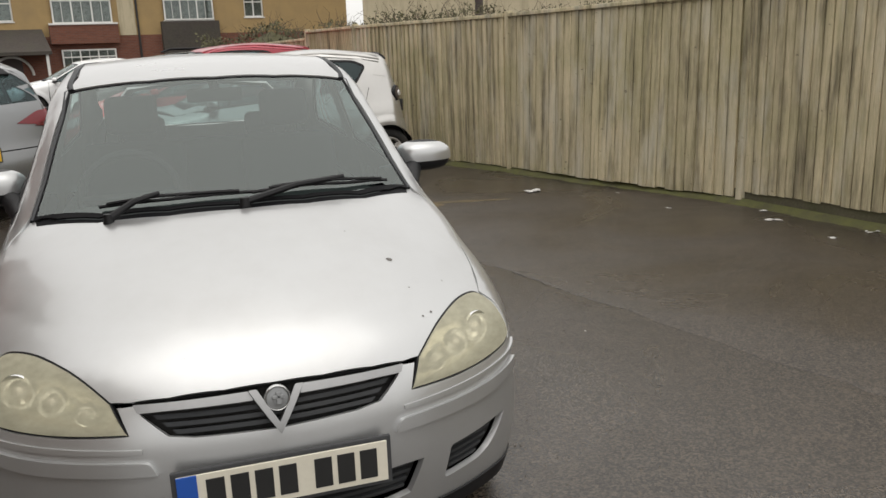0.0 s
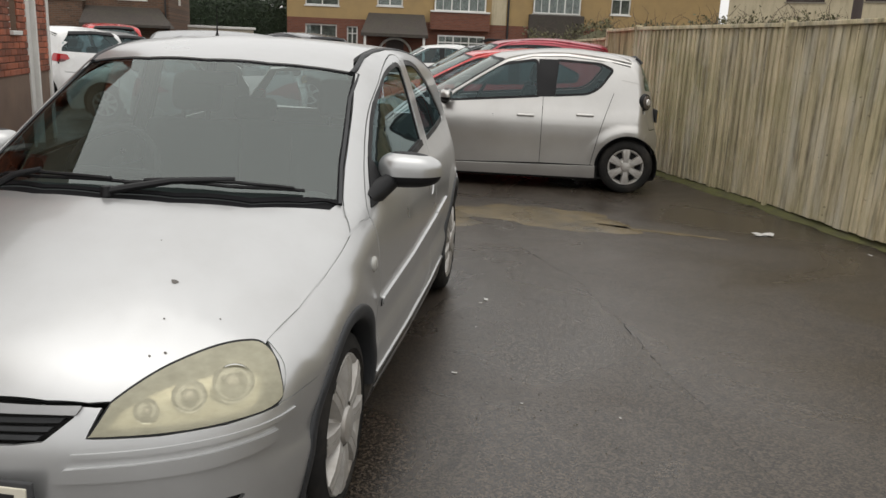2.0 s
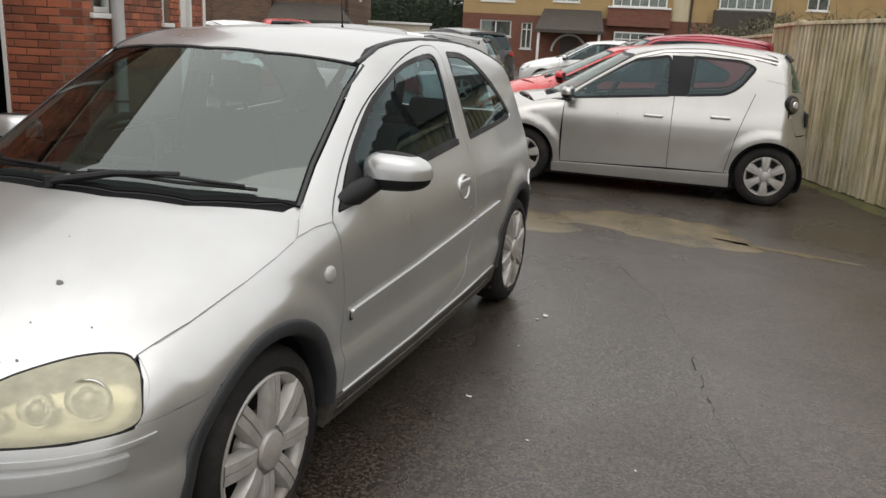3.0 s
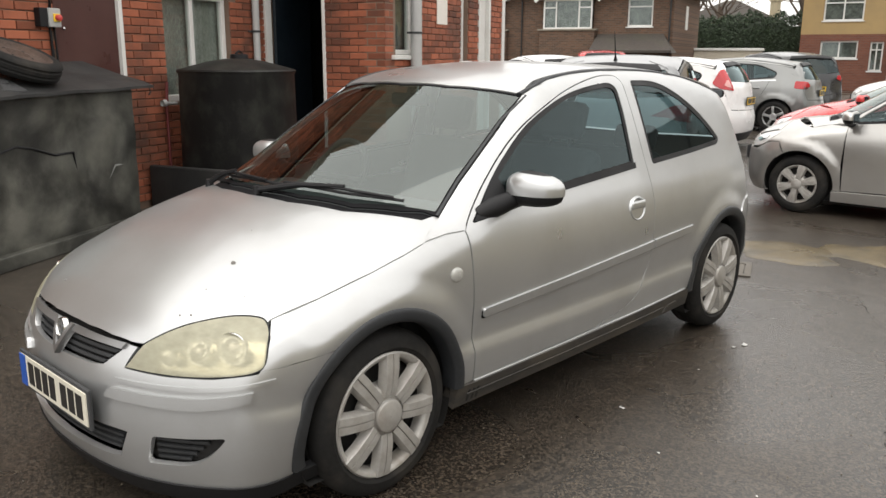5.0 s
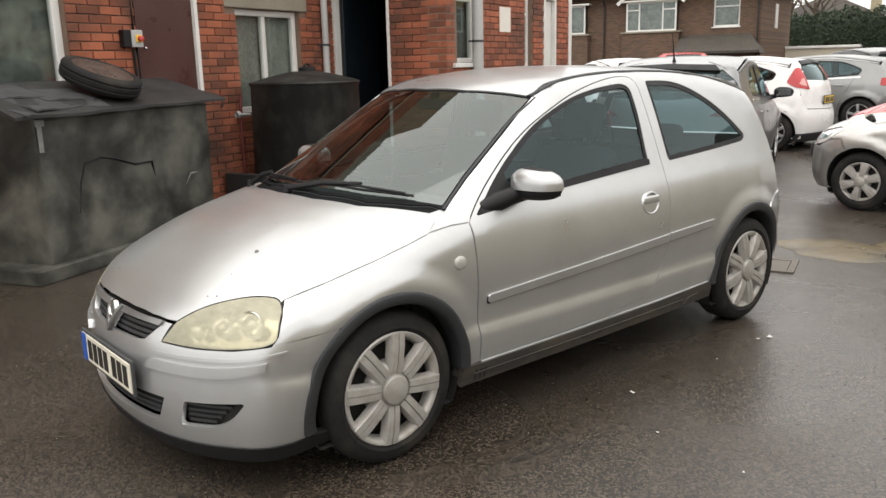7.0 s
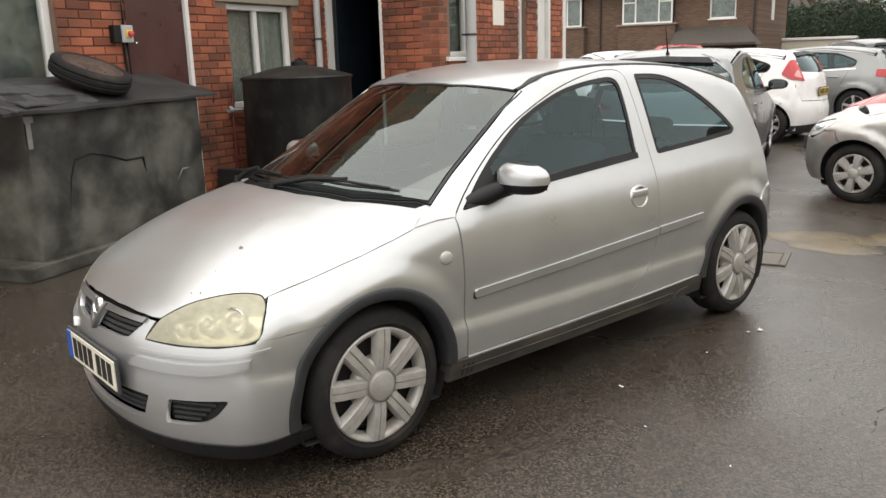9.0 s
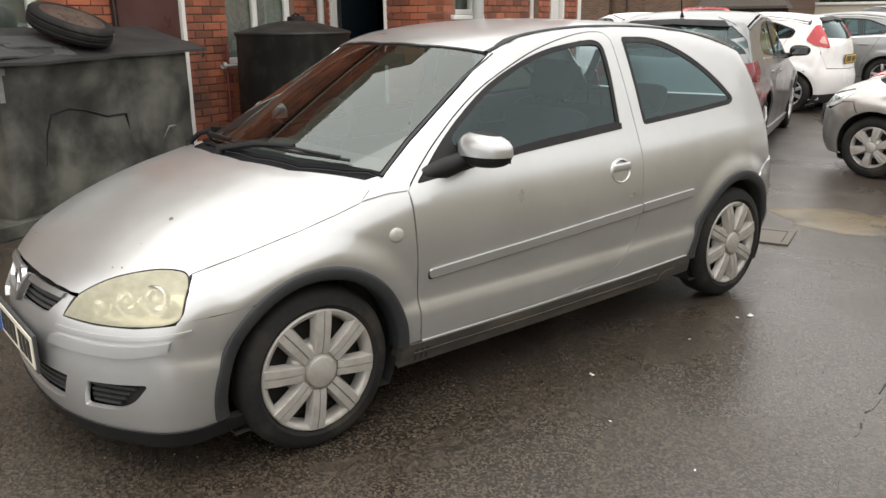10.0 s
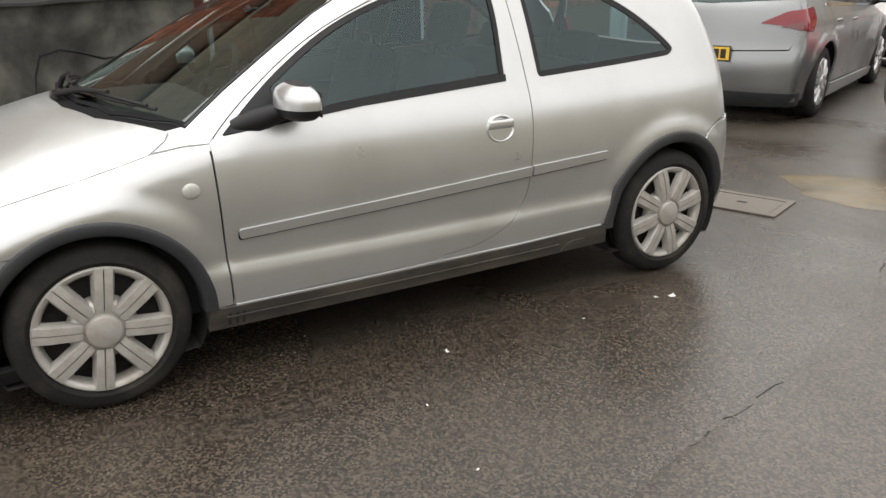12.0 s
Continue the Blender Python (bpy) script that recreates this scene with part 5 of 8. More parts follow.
def parked(x, y, heading):
    """A pose with the front axle's middle at x, y and the nose turned heading degrees left of +y."""
    return pose(x, y, 0, 0, 0, heading + 180)


# small silver five-door beside the fence, nose to the yard
hatch("small silver five-door hatchback standing on wet asphalt by the fence", SILVER_COOL, parked(-0.24, 7.06, 92), nose=-0.68, wb=2.34, tail=2.73, hw=0.80, roof=1.465, r=0.278, cowl=(0.12, 0.93), ws=(0.90, 1.385), end=(2.42, 1.40),
      belt=(0.86, 0.96), hood_z=0.72, wheels="six", spokes=6, split=(0.40, 1.44, 2.0), rear_z=1.02, round_tail=True, flare=0.028, wheel_mat=HUBCAP,
      panes=[[(0.33, 0.865, 0.02), (0.62, 1.09, 0.15), (0.92, 1.27, 0.15), (1.37, 1.345, 0.06), (1.40, 0.955, 0.02)], [(1.56, 1.345, 0.03), (2.02, 1.325, 0.06), (2.16, 1.26, 0.05), (2.02, 1.06, 0.08), (1.90, 0.995, 0.06), (1.54, 0.965, 0.02)]])
# grey five-door, tail towards the silver car
hatch("steel-grey five-door hatchback with dark mirror, parked along the workshop", STEEL_GREY, parked(-3.306, 8.756, 23), nose=-0.90, wb=2.685, tail=3.51, hw=0.905, roof=1.50, r=0.325, cowl=(0.25, 1.0), ws=(1.15, 1.43), end=(3.10, 1.40),
      belt=(0.93, 1.03), spokes=10, rear_z=1.03, trim=SEAL, lamp_mat=LAMP_DARK, antenna=True, rail_strip=True, plate_z=0.62, rear_pane=[(0.0, 1.345), (0.60, 1.335), (0.71, 1.21), (0.725, 1.08), (0.0, 1.04)],
      tail_lamp=[(0.42, 0.88, 0.02), (0.62, 0.98, 0.03), (0.86, 1.01, 0.03), (0.90, 0.90, 0.03), (0.84, 0.80, 0.03), (0.60, 0.86, 0.03)])
# white five-door behind it
hatch("white five-door hatchback with tall red tail lamps", WHITE_PAINT, parked(-5.97, 10.98, 100), nose=-0.82, wb=2.489, tail=3.13, hw=0.86, roof=1.48, r=0.30, cowl=(0.10, 0.98), ws=(1.0, 1.42), end=(2.72, 1.40), belt=(0.92, 1.08), spokes=8, rear_z=1.06,
      tail_lamp=[(0.54, 0.95, 0.02), (0.57, 1.10, 0.03), (0.60, 1.28, 0.02), (0.70, 1.27, 0.03), (0.82, 1.06, 0.03), (0.74, 0.98, 0.03)], trim=SEAL, lens_mat=LAMP_PINK)
hatch("silver-grey family hatchback in the row of parked cars", GREY_GREEN, parked(-6.6, 15.2, 100), nose=-0.88, wb=2.65, tail=3.42, hw=0.89, roof=1.48, r=0.315, cowl=(0.2, 1.0), ws=(1.1, 1.42), end=(3.0, 1.38), belt=(0.93, 1.05), spokes=5, rear_z=1.02, rail_strip=True)
hatch("black hatchback at the far end of the parked row", BLACK_PAINT, parked(-6.7, 20.0, 50), nose=-0.85, wb=2.6, tail=3.4, hw=0.88, roof=1.62, r=0.32, cowl=(0.2, 1.05), ws=(1.0, 1.55), end=(3.05, 1.52), belt=(0.98, 1.08), rear_z=1.1)
# two red cars and a dark estate beyond the small silver one
hatch("bright red hatchback parked beside the small silver car", RED_PAINT, parked(-0.85, 9.4, 91), nose=-0.8, wb=2.5, tail=3.2, hw=0.85, roof=1.45, r=0.30, cowl=(0.15, 0.98), ws=(0.95, 1.37), end=(2.85, 1.37), belt=(0.92, 1.0))
hatch("crimson hatchback between the parked cars", CRIMSON, parked(-0.7, 11.8, 91), nose=-0.8, wb=2.5, tail=3.2, hw=0.85, roof=1.63, r=0.30, cowl=(0.15, 1.02), ws=(0.95, 1.54), end=(2.85, 1.54), belt=(0.92, 1.0))
hatch("dark green estate car with roof rails", DARK_GREEN, parked(-1.6, 15.2, 92), nose=-0.9, wb=2.7, tail=3.75, hw=0.88, roof=1.56, r=0.31, cowl=(0.25, 1.0), ws=(1.05, 1.46), end=(3.5, 1.46), belt=(0.95, 1.02), roof_rails=True, name="estate_car")
hatch("white hatchback parked past the small cars", WHITE_PAINT, parked(-3.6, 21.5, 95), roof=1.5, hw=0.86)
# cars beyond the workshop's end
hatch("white hatchback parked past the workshop corner", WHITE_PAINT, parked(-10.2, 14.4, 62), hw=0.86, roof=1.52, end=(2.8, 1.42), tail=3.15)
hatch("blue-grey hatchback past the workshop corner", STEEL_GREY, parked(-11.0, 17.2, 60), hw=0.86, roof=1.46)
hatch("red off-road style car parked with its tail to the yard", RED_PAINT, parked(-12.4, 21.6, 36), hw=0.91, roof=1.66, r=0.35, cowl=(0.2, 1.1), ws=(0.95, 1.56), end=(3.0, 1.58), belt=(1.02, 1.1), rear_z=1.12, tail=3.4, wb=2.65, name="off_road_car")


# ---- ground ----
def asphalt(name="wet_asphalt", col=(0.0135, 0.0108, 0.0082), low=0.20, high=0.46, grit=0.8):
    m = mat(name, col, 0.45, var=0.5, scale=0.9, fine=150, bump=0.0025, stain=(0.034, 0.027, 0.021), stain_amt=0.7, stain_scale=1.4, rough_var=0.0, spec=0.7)
    n, l = m.node_tree.nodes, m.node_tree.links
    b = n["Principled BSDF"]
    tc = [x for x in n if x.bl_idname == "ShaderNodeTexCoord"][0]
    # pale grit
    vo = n.new("ShaderNodeTexVoronoi")
    vo.inputs["Scale"].default_value = 125
    l.new(tc.outputs["Object"], vo.inputs["Vector"])
    sep = n.new("ShaderNodeSeparateColor")
    l.new(vo.outputs["Color"], sep.inputs[0])
    gr = n.new("ShaderNodeMapRange")
    gr.inputs["From Min"].default_value, gr.inputs["From Max"].default_value, gr.inputs["To Max"].default_value = 0.25, 1.0, grit
    l.new(sep.outputs[0], gr.inputs["Value"])
    mx = n.new("ShaderNodeMix")
    mx.data_type = 'RGBA'
    l.new(gr.outputs[0], mx.inputs[0])
    old = b.inputs["Base Color"].links[0].from_socket
    l.new(old, mx.inputs[6])
    mx.inputs[7].default_value = (0.105, 0.082, 0.060, 1)
    l.new(mx.outputs[2], b.inputs["Base Color"])
    # stones standing proud
    bump = [x for x in n if x.bl_idname == "ShaderNodeBump"][0]
    gb = n.new("ShaderNodeBump")
    gb.inputs["Strength"].default_value, gb.inputs["Distance"].default_value = 0.7, 0.005
    l.new(sep.outputs[1], gb.inputs["Height"])
    l.new(bump.outputs[0], gb.inputs["Normal"])
    l.new(gb.outputs[0], b.inputs["Normal"])
    # wet film: smoother in broad patches
    wet = n.new("ShaderNodeTexNoise")
    wet.inputs["Scale"].default_value, wet.inputs["Detail"].default_value, wet.inputs["Distortion"].default_value = 0.7, 9, 0.8
    l.new(tc.outputs["Object"], wet.inputs["Vector"])
    mr = n.new("ShaderNodeMapRange")
    mr.inputs["From Min"].default_value, mr.inputs["From Max"].default_value = 0.36, 0.64
    mr.inputs["To Min"].default_value, mr.inputs["To Max"].default_value = low, high
    l.new(wet.outputs["Fac"], mr.inputs["Value"])
    l.new(mr.outputs[0], b.inputs["Roughness"])
    return m


ASPHALT = asphalt()
bm = bmesh.new()
bmesh.ops.create_grid(bm, x_segments=60, y_segments=60, size=1.0)
for v in bm.verts:
    v.co.x, v.co.y = math.copysign(abs(v.co.x) ** 3 * 600 + abs(v.co.x) * 20, v.co.x), math.copysign(abs(v.co.y) ** 3 * 600 + abs(v.co.y) * 20, v.co.y)
g = part("ground", bm, ASPHALT)
tagged(g, "dark wet worn asphalt yard", "ground", kind="structure")


def blob(name, material, cx, cy, rx, ry, turn, z, label, seed, rough=0.25, kind="", parent=None, category=""):
    """A thin patch with an uneven outline lying on the ground."""
    rnd = random.Random(seed)
    ph = [rnd.uniform(0, 6.28) for _ in range(5)]
    bm = bmesh.new()
    n = 64
    rings = []
    for f, dz in ((1.0, 0.0), (0.93, z), (0.55, z), (0.2, z)):
        ring = []
        for k in range(n):
            t = 2 * math.pi * k / n
            w = 1 + rough * (0.5 * math.sin(2 * t + ph[0]) + 0.35 * math.sin(3 * t + ph[1]) + 0.25 * math.sin(5 * t + ph[2]) + 0.18 * math.sin(9 * t + ph[3]) + 0.1 * math.sin(17 * t + ph[4]))
            x, y = rx * f * w * math.cos(t), ry * f * w * math.sin(t)
            c, s = math.cos(radians(turn)), math.sin(radians(turn))
            ring.append(bm.verts.new((cx + x * c - y * s, cy + x * s + y * c, dz + 0.001)))
        rings.append(ring)
    for r0, r1 in zip(rings, rings[1:]):
        for k in range(n):
            bm.faces.new((r0[k], r0[(k + 1) % n], r1[(k + 1) % n], r1[k]))
    bm.faces.new(rings[-1])
    ob = part(name, bm, material, parent, smooth=True)
    return tagged(ob, label, category, kind=kind)


PATCH = mat("worn_yellow_concrete", (0.115, 0.085, 0.040), 0.36, var=0.4, scale=3, fine=120, bump=0.003, stain=(0.040, 0.034, 0.022), stain_amt=0.95, stain_scale=3.2, rough_var=0.15)
MOSS = mat("green_moss", (0.085, 0.086, 0.028), 0.95, var=0.4, scale=9, fine=120, bump=0.006, stain=(0.05, 0.04, 0.03), stain_amt=0.7, stain_scale=6)
CONCRETE = mat("pale_concrete", (0.125, 0.112, 0.094), 0.7, var=0.2, fine=90, bump=0.002, stain=(0.10, 0.09, 0.075), stain_amt=0.5)
blob("concrete_patch", PATCH, 1.35, 4.85, 0.72, 0.48, -20, 0.006, "worn ochre concrete patch in the asphalt", 3, kind="structure")
blob("concrete_patch", PATCH, 0.35, 4.55, 0.45, 0.34, 10, 0.006, "worn ochre concrete patch in the asphalt", 5, kind="structure")
blob("concrete_patch", PATCH, 2.25, 4.55, 0.42, 0.05, -15, 0.006, "thin ochre concrete streak in the asphalt", 8, 0.5, kind="structure")
# the drier, browner half of the yard, up to the fence
WORN = asphalt("worn_brown_asphalt", (0.019, 0.0150, 0.0115), 0.24, 0.50, 0.8)
edge = [(2.75, -2.6), (2.5, -0.6), (2.06, 1.0), (1.93, 1.5), (1.80, 2.1), (1.52, 3.0), (1.20, 3.62), (0.95, 4.3)]
foot = [(5.25, -2.6), (5.08, -0.6), (4.89, 1.0), (4.80, 1.5), (4.70, 2.1), (4.52, 3.0), (4.37, 3.62), (4.10, 4.3)]
bm = bmesh.new()
rows = []
for (p, q), (p2, q2) in zip(zip(edge, foot), zip(edge[1:], foot[1:])):
    for k in range(14):
        f = k / 14
        y = p[1] + (p2[1] - p[1]) * f
        x0, x1 = p[0] + (p2[0] - p[0]) * f, q[0] + (q2[0] - q[0]) * f
        x0 += 0.05 * noise.noise(Vector((y * 2.3, 0, 7))) + 0.025 * noise.noise(Vector((y * 9, 3, 0)))
        rows.append([bm.verts.new(v) for v in ((x0, y, 0.0006), (x0 + 0.03, y, 0.004), ((x0 + x1) / 2, y, 0.004), (x1 - 0.08, y, 0.004))])
for r0, r1 in zip(rows, rows[1:]):
    for k in range(3):
        bm.faces.new((r0[k], r0[k + 1], r1[k + 1], r1[k]))
tagged(part("asphalt_patch", bm, WORN, smooth=True), "worn brown asphalt beside the fence", "ground", kind="structure")
# drain cover in its surround
drain = thing("drain_cover", "rectangular inspection cover in a pale concrete surround", "drain cover", pose(0.18, 3.73, 0, 0, 0, 21))
bm = bmesh.new()
for lo, hi in (((-0.26, -0.20, 0), (0.26, -0.155, 0.012)), ((-0.26, 0.155, 0), (0.26, 0.20, 0.012)), ((-0.26, -0.155, 0), (-0.215, 0.155, 0.012)), ((0.215, -0.155, 0), (0.26, 0.155, 0.012))):
    box(bm, lo, hi, 0.003)
part("surround", bm, CONCRETE, drain)
bm = bmesh.new()
box(bm, (-0.21, -0.15, 0), (0.21, 0.15, 0.008), 0.003)
part("cover_plate", bm, CONCRETE, drain)
bm = bmesh.new()
box(bm, (-0.03, -0.012, 0.007), (0.03, 0.012, 0.0105), 0.001)
part("lifting_slot", bm, DISC, drain)

# litter
LITTER = mat("white_litter", (0.58, 0.57, 0.55), 0.6, var=0.1)
rnd = random.Random(11)
for x, y, s in ((3.15, 4.69, 0.10), (4.27, 2.55, 0.05), (3.83, 3.35, 0.025), (4.43, 2.885, 0.03), (1.032, 2.30, 0.018), (1.006, 2.23, 0.010), (0.985, 1.17, 0.011), (4.6, 1.9, 0.05), (3.83, 4.21, 0.02), (1.30, 0.91, 0.006), (1.70, 0.86, 0.006), (1.02, 1.81, 0.006), (4.22, 1.88, 0.03)):
    bm = bmesh.new()
    bmesh.ops.create_grid(bm, x_segments=4, y_segments=3, size=s)
    for v in bm.verts:
        v.co.x += rnd.uniform(-s, s) * 0.35
        v.co.y = v.co.y * 0.5 + rnd.uniform(-s, s) * 0.3
        v.co.z = abs(rnd.gauss(0, 0.25)) * s * 0.5 + 0.003
    bmesh.ops.solidify(bm, geom=bm.faces[:], thickness=0.0015)
    ob = part("paper_scrap", bm, LITTER, None)
    ob.location, ob.rotation_euler = (x, y, 0.0), (0, 0, rnd.uniform(0, 3))
    tagged(ob, "small crumpled white paper scrap on the asphalt", "litter", "paper scraps")
# cracks and broken tar along the old trench
def crack(pts, width, seed):
    rnd = random.Random(seed)
    bm = bmesh.new()
    line = [Vector((*p, 0)) for p in pts]
    rows = []
    for a, c in zip(line, line[1:]):
        steps = max(4, int((c - a).length / 0.05))
        n = Vector((-(c - a).y, (c - a).x, 0)).normalized()
        for k in range(steps):
            p = a + (c - a) * k / steps + n * rnd.gauss(0, 0.012)
            w = width * rnd.uniform(0.15, 1.3)
            rows.append([bm.verts.new(p + n * w * u + Vector((0, 0, z))) for u, z in ((-1, 0.0008), (-0.4, 0.0025), (0.4, 0.0025), (1, 0.0008))])
    for r0, r1 in zip(rows, rows[1:]):
        for q in range(3 if rnd.random() < 0.7 else 0):
            bm.faces.new((r0[q], r0[q + 1], r1[q + 1], r1[q]))
    tagged(part("tar_crack", bm, CRACK), "dark broken tar seam across the worn asphalt", "crack", kind="structure")


CRACK = mat("broken_dark_tar", (0.012, 0.011, 0.010), 0.6, var=0.4, fine=120, bump=0.003)
crack([(1.96, 1.45), (1.90, 1.6), (1.82, 1.95), (1.80, 2.1)], 0.004, 3)
crack([(1.52, 3.02), (1.36, 3.3), (1.20, 3.62)], 0.0035, 5)
crack([(0.95, 4.62), (1.25, 4.75), (1.6, 4.9), (1.95, 4.7)], 0.012, 8)
# loose grit
bm = bmesh.new()
rnd = random.Random(4)
GRIT = mat("pale_grit", (0.15, 0.13, 0.105), 0.85, var=0.4, per_piece=0.8)
for _ in range(5000):
    x, y = rnd.uniform(-1.6, 4.3), rnd.uniform(-1.7, 5)
    s = rnd.choice((0.0015, 0.002, 0.002, 0.003, 0.004))
    vs = [bm.verts.new((x + s * a, y + s * b2, 0.0015 + s * c)) for a, b2, c in ((-1, -0.6, 0), (1, -0.8, 0), (0.2, 1, 0), (0, 0, 1.1))]
    for f in ((0, 1, 3), (1, 2, 3), (2, 0, 3)):
        bm.faces.new([vs[i] for i in f])
tagged(part("grit", bm, GRIT), "loose pale grit scattered on asphalt", "grit", kind="stuff")

# ---- fence ----
def fence_timber():
    """Weathered pales: grey and straw streaks, dark knots, green algae in blotches."""
    m = mat("weathered_fence_timber", (0.60, 0.52, 0.345), 0.85, var=0.6, scale=2.6, fine=20, bump=0.003, stain=(0.17, 0.15, 0.085), stain_amt=0.9, stain_scale=1.3, stretch=(8, 8, 0.6), per_piece=0.16)
    n, l = m.node_tree.nodes, m.node_tree.links
    b = n["Principled BSDF"]
    geo = n.new("ShaderNodeNewGeometry")

    def over(fac, col):
        mx = n.new("ShaderNodeMix")
        mx.data_type = 'RGBA'
        l.new(fac, mx.inputs[0])
        l.new(b.inputs["Base Color"].links[0].from_socket, mx.inputs[6])
        mx.inputs[7].default_value = (*col, 1)
        l.new(mx.outputs[2], b.inputs["Base Color"])

    def blotch(scale, lo, hi, most, stretch=(1, 1, 1)):
        mp, nz, mr = n.new("ShaderNodeMapping"), n.new("ShaderNodeTexNoise"), n.new("ShaderNodeMapRange")
        mp.inputs["Scale"].default_value = stretch
        l.new(geo.outputs["Position"], mp.inputs["Vector"])
        l.new(mp.outputs[0], nz.inputs["Vector"])
        nz.inputs["Scale"].default_value, nz.inputs["Detail"].default_value, nz.inputs["Roughness"].default_value = scale, 6, 0.62
        mr.inputs["From Min"].default_value, mr.inputs["From Max"].default_value, mr.inputs["To Max"].default_value = lo, hi, most
        l.new(nz.outputs["Fac"], mr.inputs["Value"])
        return mr.outputs[0]

    over(blotch(0.8, 0.46, 0.70, 0.5, (1, 1, 1.5)), (0.29, 0.275, 0.12))
    over(blotch(2.2, 0.50, 0.70, 0.85, (5, 5, 0.6)), (0.12, 0.102, 0.066))
    over(blotch(1.3, 0.50, 0.68, 0.6, (3, 3, 0.8)), (0.62, 0.585, 0.48))
    over(blotch(9.0, 0.66, 0.74, 0.8, (1, 1, 1.8)), (0.055, 0.042, 0.028))
    return m


WOOD = fence_timber()
WOOD_POST = mat("grey_fence_post", (0.32, 0.275, 0.195), 0.85, var=0.3, fine=30, bump=0.003, stain=(0.07, 0.07, 0.04), stain_amt=0.7, stretch=(6, 6, 0.6))
GRAVEL_BOARD = mat("mossy_gravel_board", (0.10, 0.09, 0.055), 0.9, var=0.3, bump=0.003, stain=(0.05, 0.055, 0.02), stain_amt=0.8, stain_scale=3)
POSTS = [(5.62, -5.5), (5.32, -2.58), (4.97, 0.33), (4.50, 3.26), (3.49, 6.06), (2.337, 8.78), (2.13, 11.6), (1.55, 14.3)]
TOPS = [1.80, 1.80, 1.80, 1.80, 1.765, 1.755, 1.78, 1.62]
fence = thing("fence", "tall weathered close-boarded timber fence, green with moss low down", "fence")
rnd = random.Random(21)
for i, ((x0, y0), (x1, y1)) in enumerate(zip(POSTS, POSTS[1:])):
    d = Vector((x1 - x0, y1 - y0, 0))
    L = d.length
    d.normalize()
    n = Vector((-d.y, d.x, 0))
    base = Matrix(((d.x, n.x, 0, x0), (d.y, n.y, 0, y0), (0, 0, 1, 0), (0, 0, 0, 1)))
    # n points to the yard
    h0, h1 = TOPS[i], TOPS[i + 1] if i < 6 else 1.62
    if i == 6:
        h0 = 1.66
    bm = bmesh.new()
    box(bm, (-0.03, -0.05, 0), (0.03, 0.036, TOPS[i] + 0.03), 0.008, base)
    part("fence_post", bm, WOOD, fence)
    bm = bmesh.new()
    box(bm, (0.05, -0.03, 0), (L - 0.05, 0.004, 0.13), 0.005, base)
    part("gravel_board", bm, GRAVEL_BOARD, fence)
    bm = bmesh.new()
    vs = box(bm, (0.04, -0.03, -0.02), (L - 0.04, 0.045, 0.02), 0.006)
    for v in vs:
        v.co.z += h0 - 0.012 + (h1 - h0) * v.co.x / L
    bmesh.ops.transform(bm, matrix=base, verts=bm.verts[:])
    part("capping_rail", bm, WOOD, fence)
    for z in (0.4, 1.0, 1.5):
        bm = bmesh.new()
        box(bm, (0.05, -0.06, z - 0.04), (L - 0.05, -0.012, z + 0.04), 0.006, base)
        part("rail", bm, WOOD_POST, fence)
    narrow = i >= 4
    pitch = 0.088 if narrow else 0.086 if i < 3 else 0.10
    k = int((L - 0.1) / pitch)
    pitch = (L - 0.1) / k
    lean = 0.05 if i == 3 else 0.0
    for j in range(k):
        xa = 0.05 + j * pitch
        w = pitch + 0.022
        za, zb_ = (0.105 + 0.03 * math.sin(math.pi * xa / L) if i == 2 else 0.055) + rnd.uniform(-0.010, 0.006), h0 + (h1 - h0) * (xa / L) - 0.03 + rnd.uniform(-0.004, 0.0)
        thick, thin = (0.030, 0.008) if narrow else (0.022, 0.006)
        bm = bmesh.new()
        off = rnd.uniform(-0.002, 0.003)
        gap = rnd.uniform(0.006, 0.011)
        prof = [(0, -0.012), (pitch, -0.012), (pitch, thin + 0.007), (gap + 0.004, thick), (gap, thick - 0.004), (gap, -0.004), (0, -0.004)]
        lo = [bm.verts.new((xa + a, b2 + off + lean * math.sin(math.pi * xa / L), za)) for a, b2 in prof]
        hi = [bm.verts.new((xa + a + rnd.uniform(-0.002, 0.002), b2 + off, zb_)) for a, b2 in prof]
        for q in range(7):
            bm.faces.new((lo[q], lo[(q + 1) % 7], hi[(q + 1) % 7], hi[q]))
        bm.faces.new(lo)
        bm.faces.new(hi)
        bmesh.ops.transform(bm, matrix=base, verts=bm.verts[:])
        part("board", bm, WOOD, fence)
# moss and silt along the fence foot
bm = bmesh.new()
rnd = random.Random(5)
line = [Vector((*p, 0)) for p in POSTS[1:7]]
for a, c in zip(line, line[1:]):
    d = (c - a).normalized()
    n = Vector((-d.y, d.x, 0))
    steps = 40
    rows = []
    for k in range(steps + 1):
        p = a + (c - a) * k / steps
        wide = 0.10 + 0.07 * noise.noise(p * 1.7) + 0.04 * noise.noise(p * 6)
        rows.append([bm.verts.new(p + n * u * wide + Vector((0, 0, h))) for u, h in ((0.0, 0.05), (0.35, 0.035), (0.75, 0.012), (1.1, 0.001))])
    for r0, r1 in zip(rows, rows[1:]):
        for q in range(3):
            bm.faces.new((r0[q], r0[q + 1], r1[q + 1], r1[q]))
tagged(part("moss", bm, MOSS, smooth=True), "mossy silt bank along the fence foot", "moss", kind="stuff")

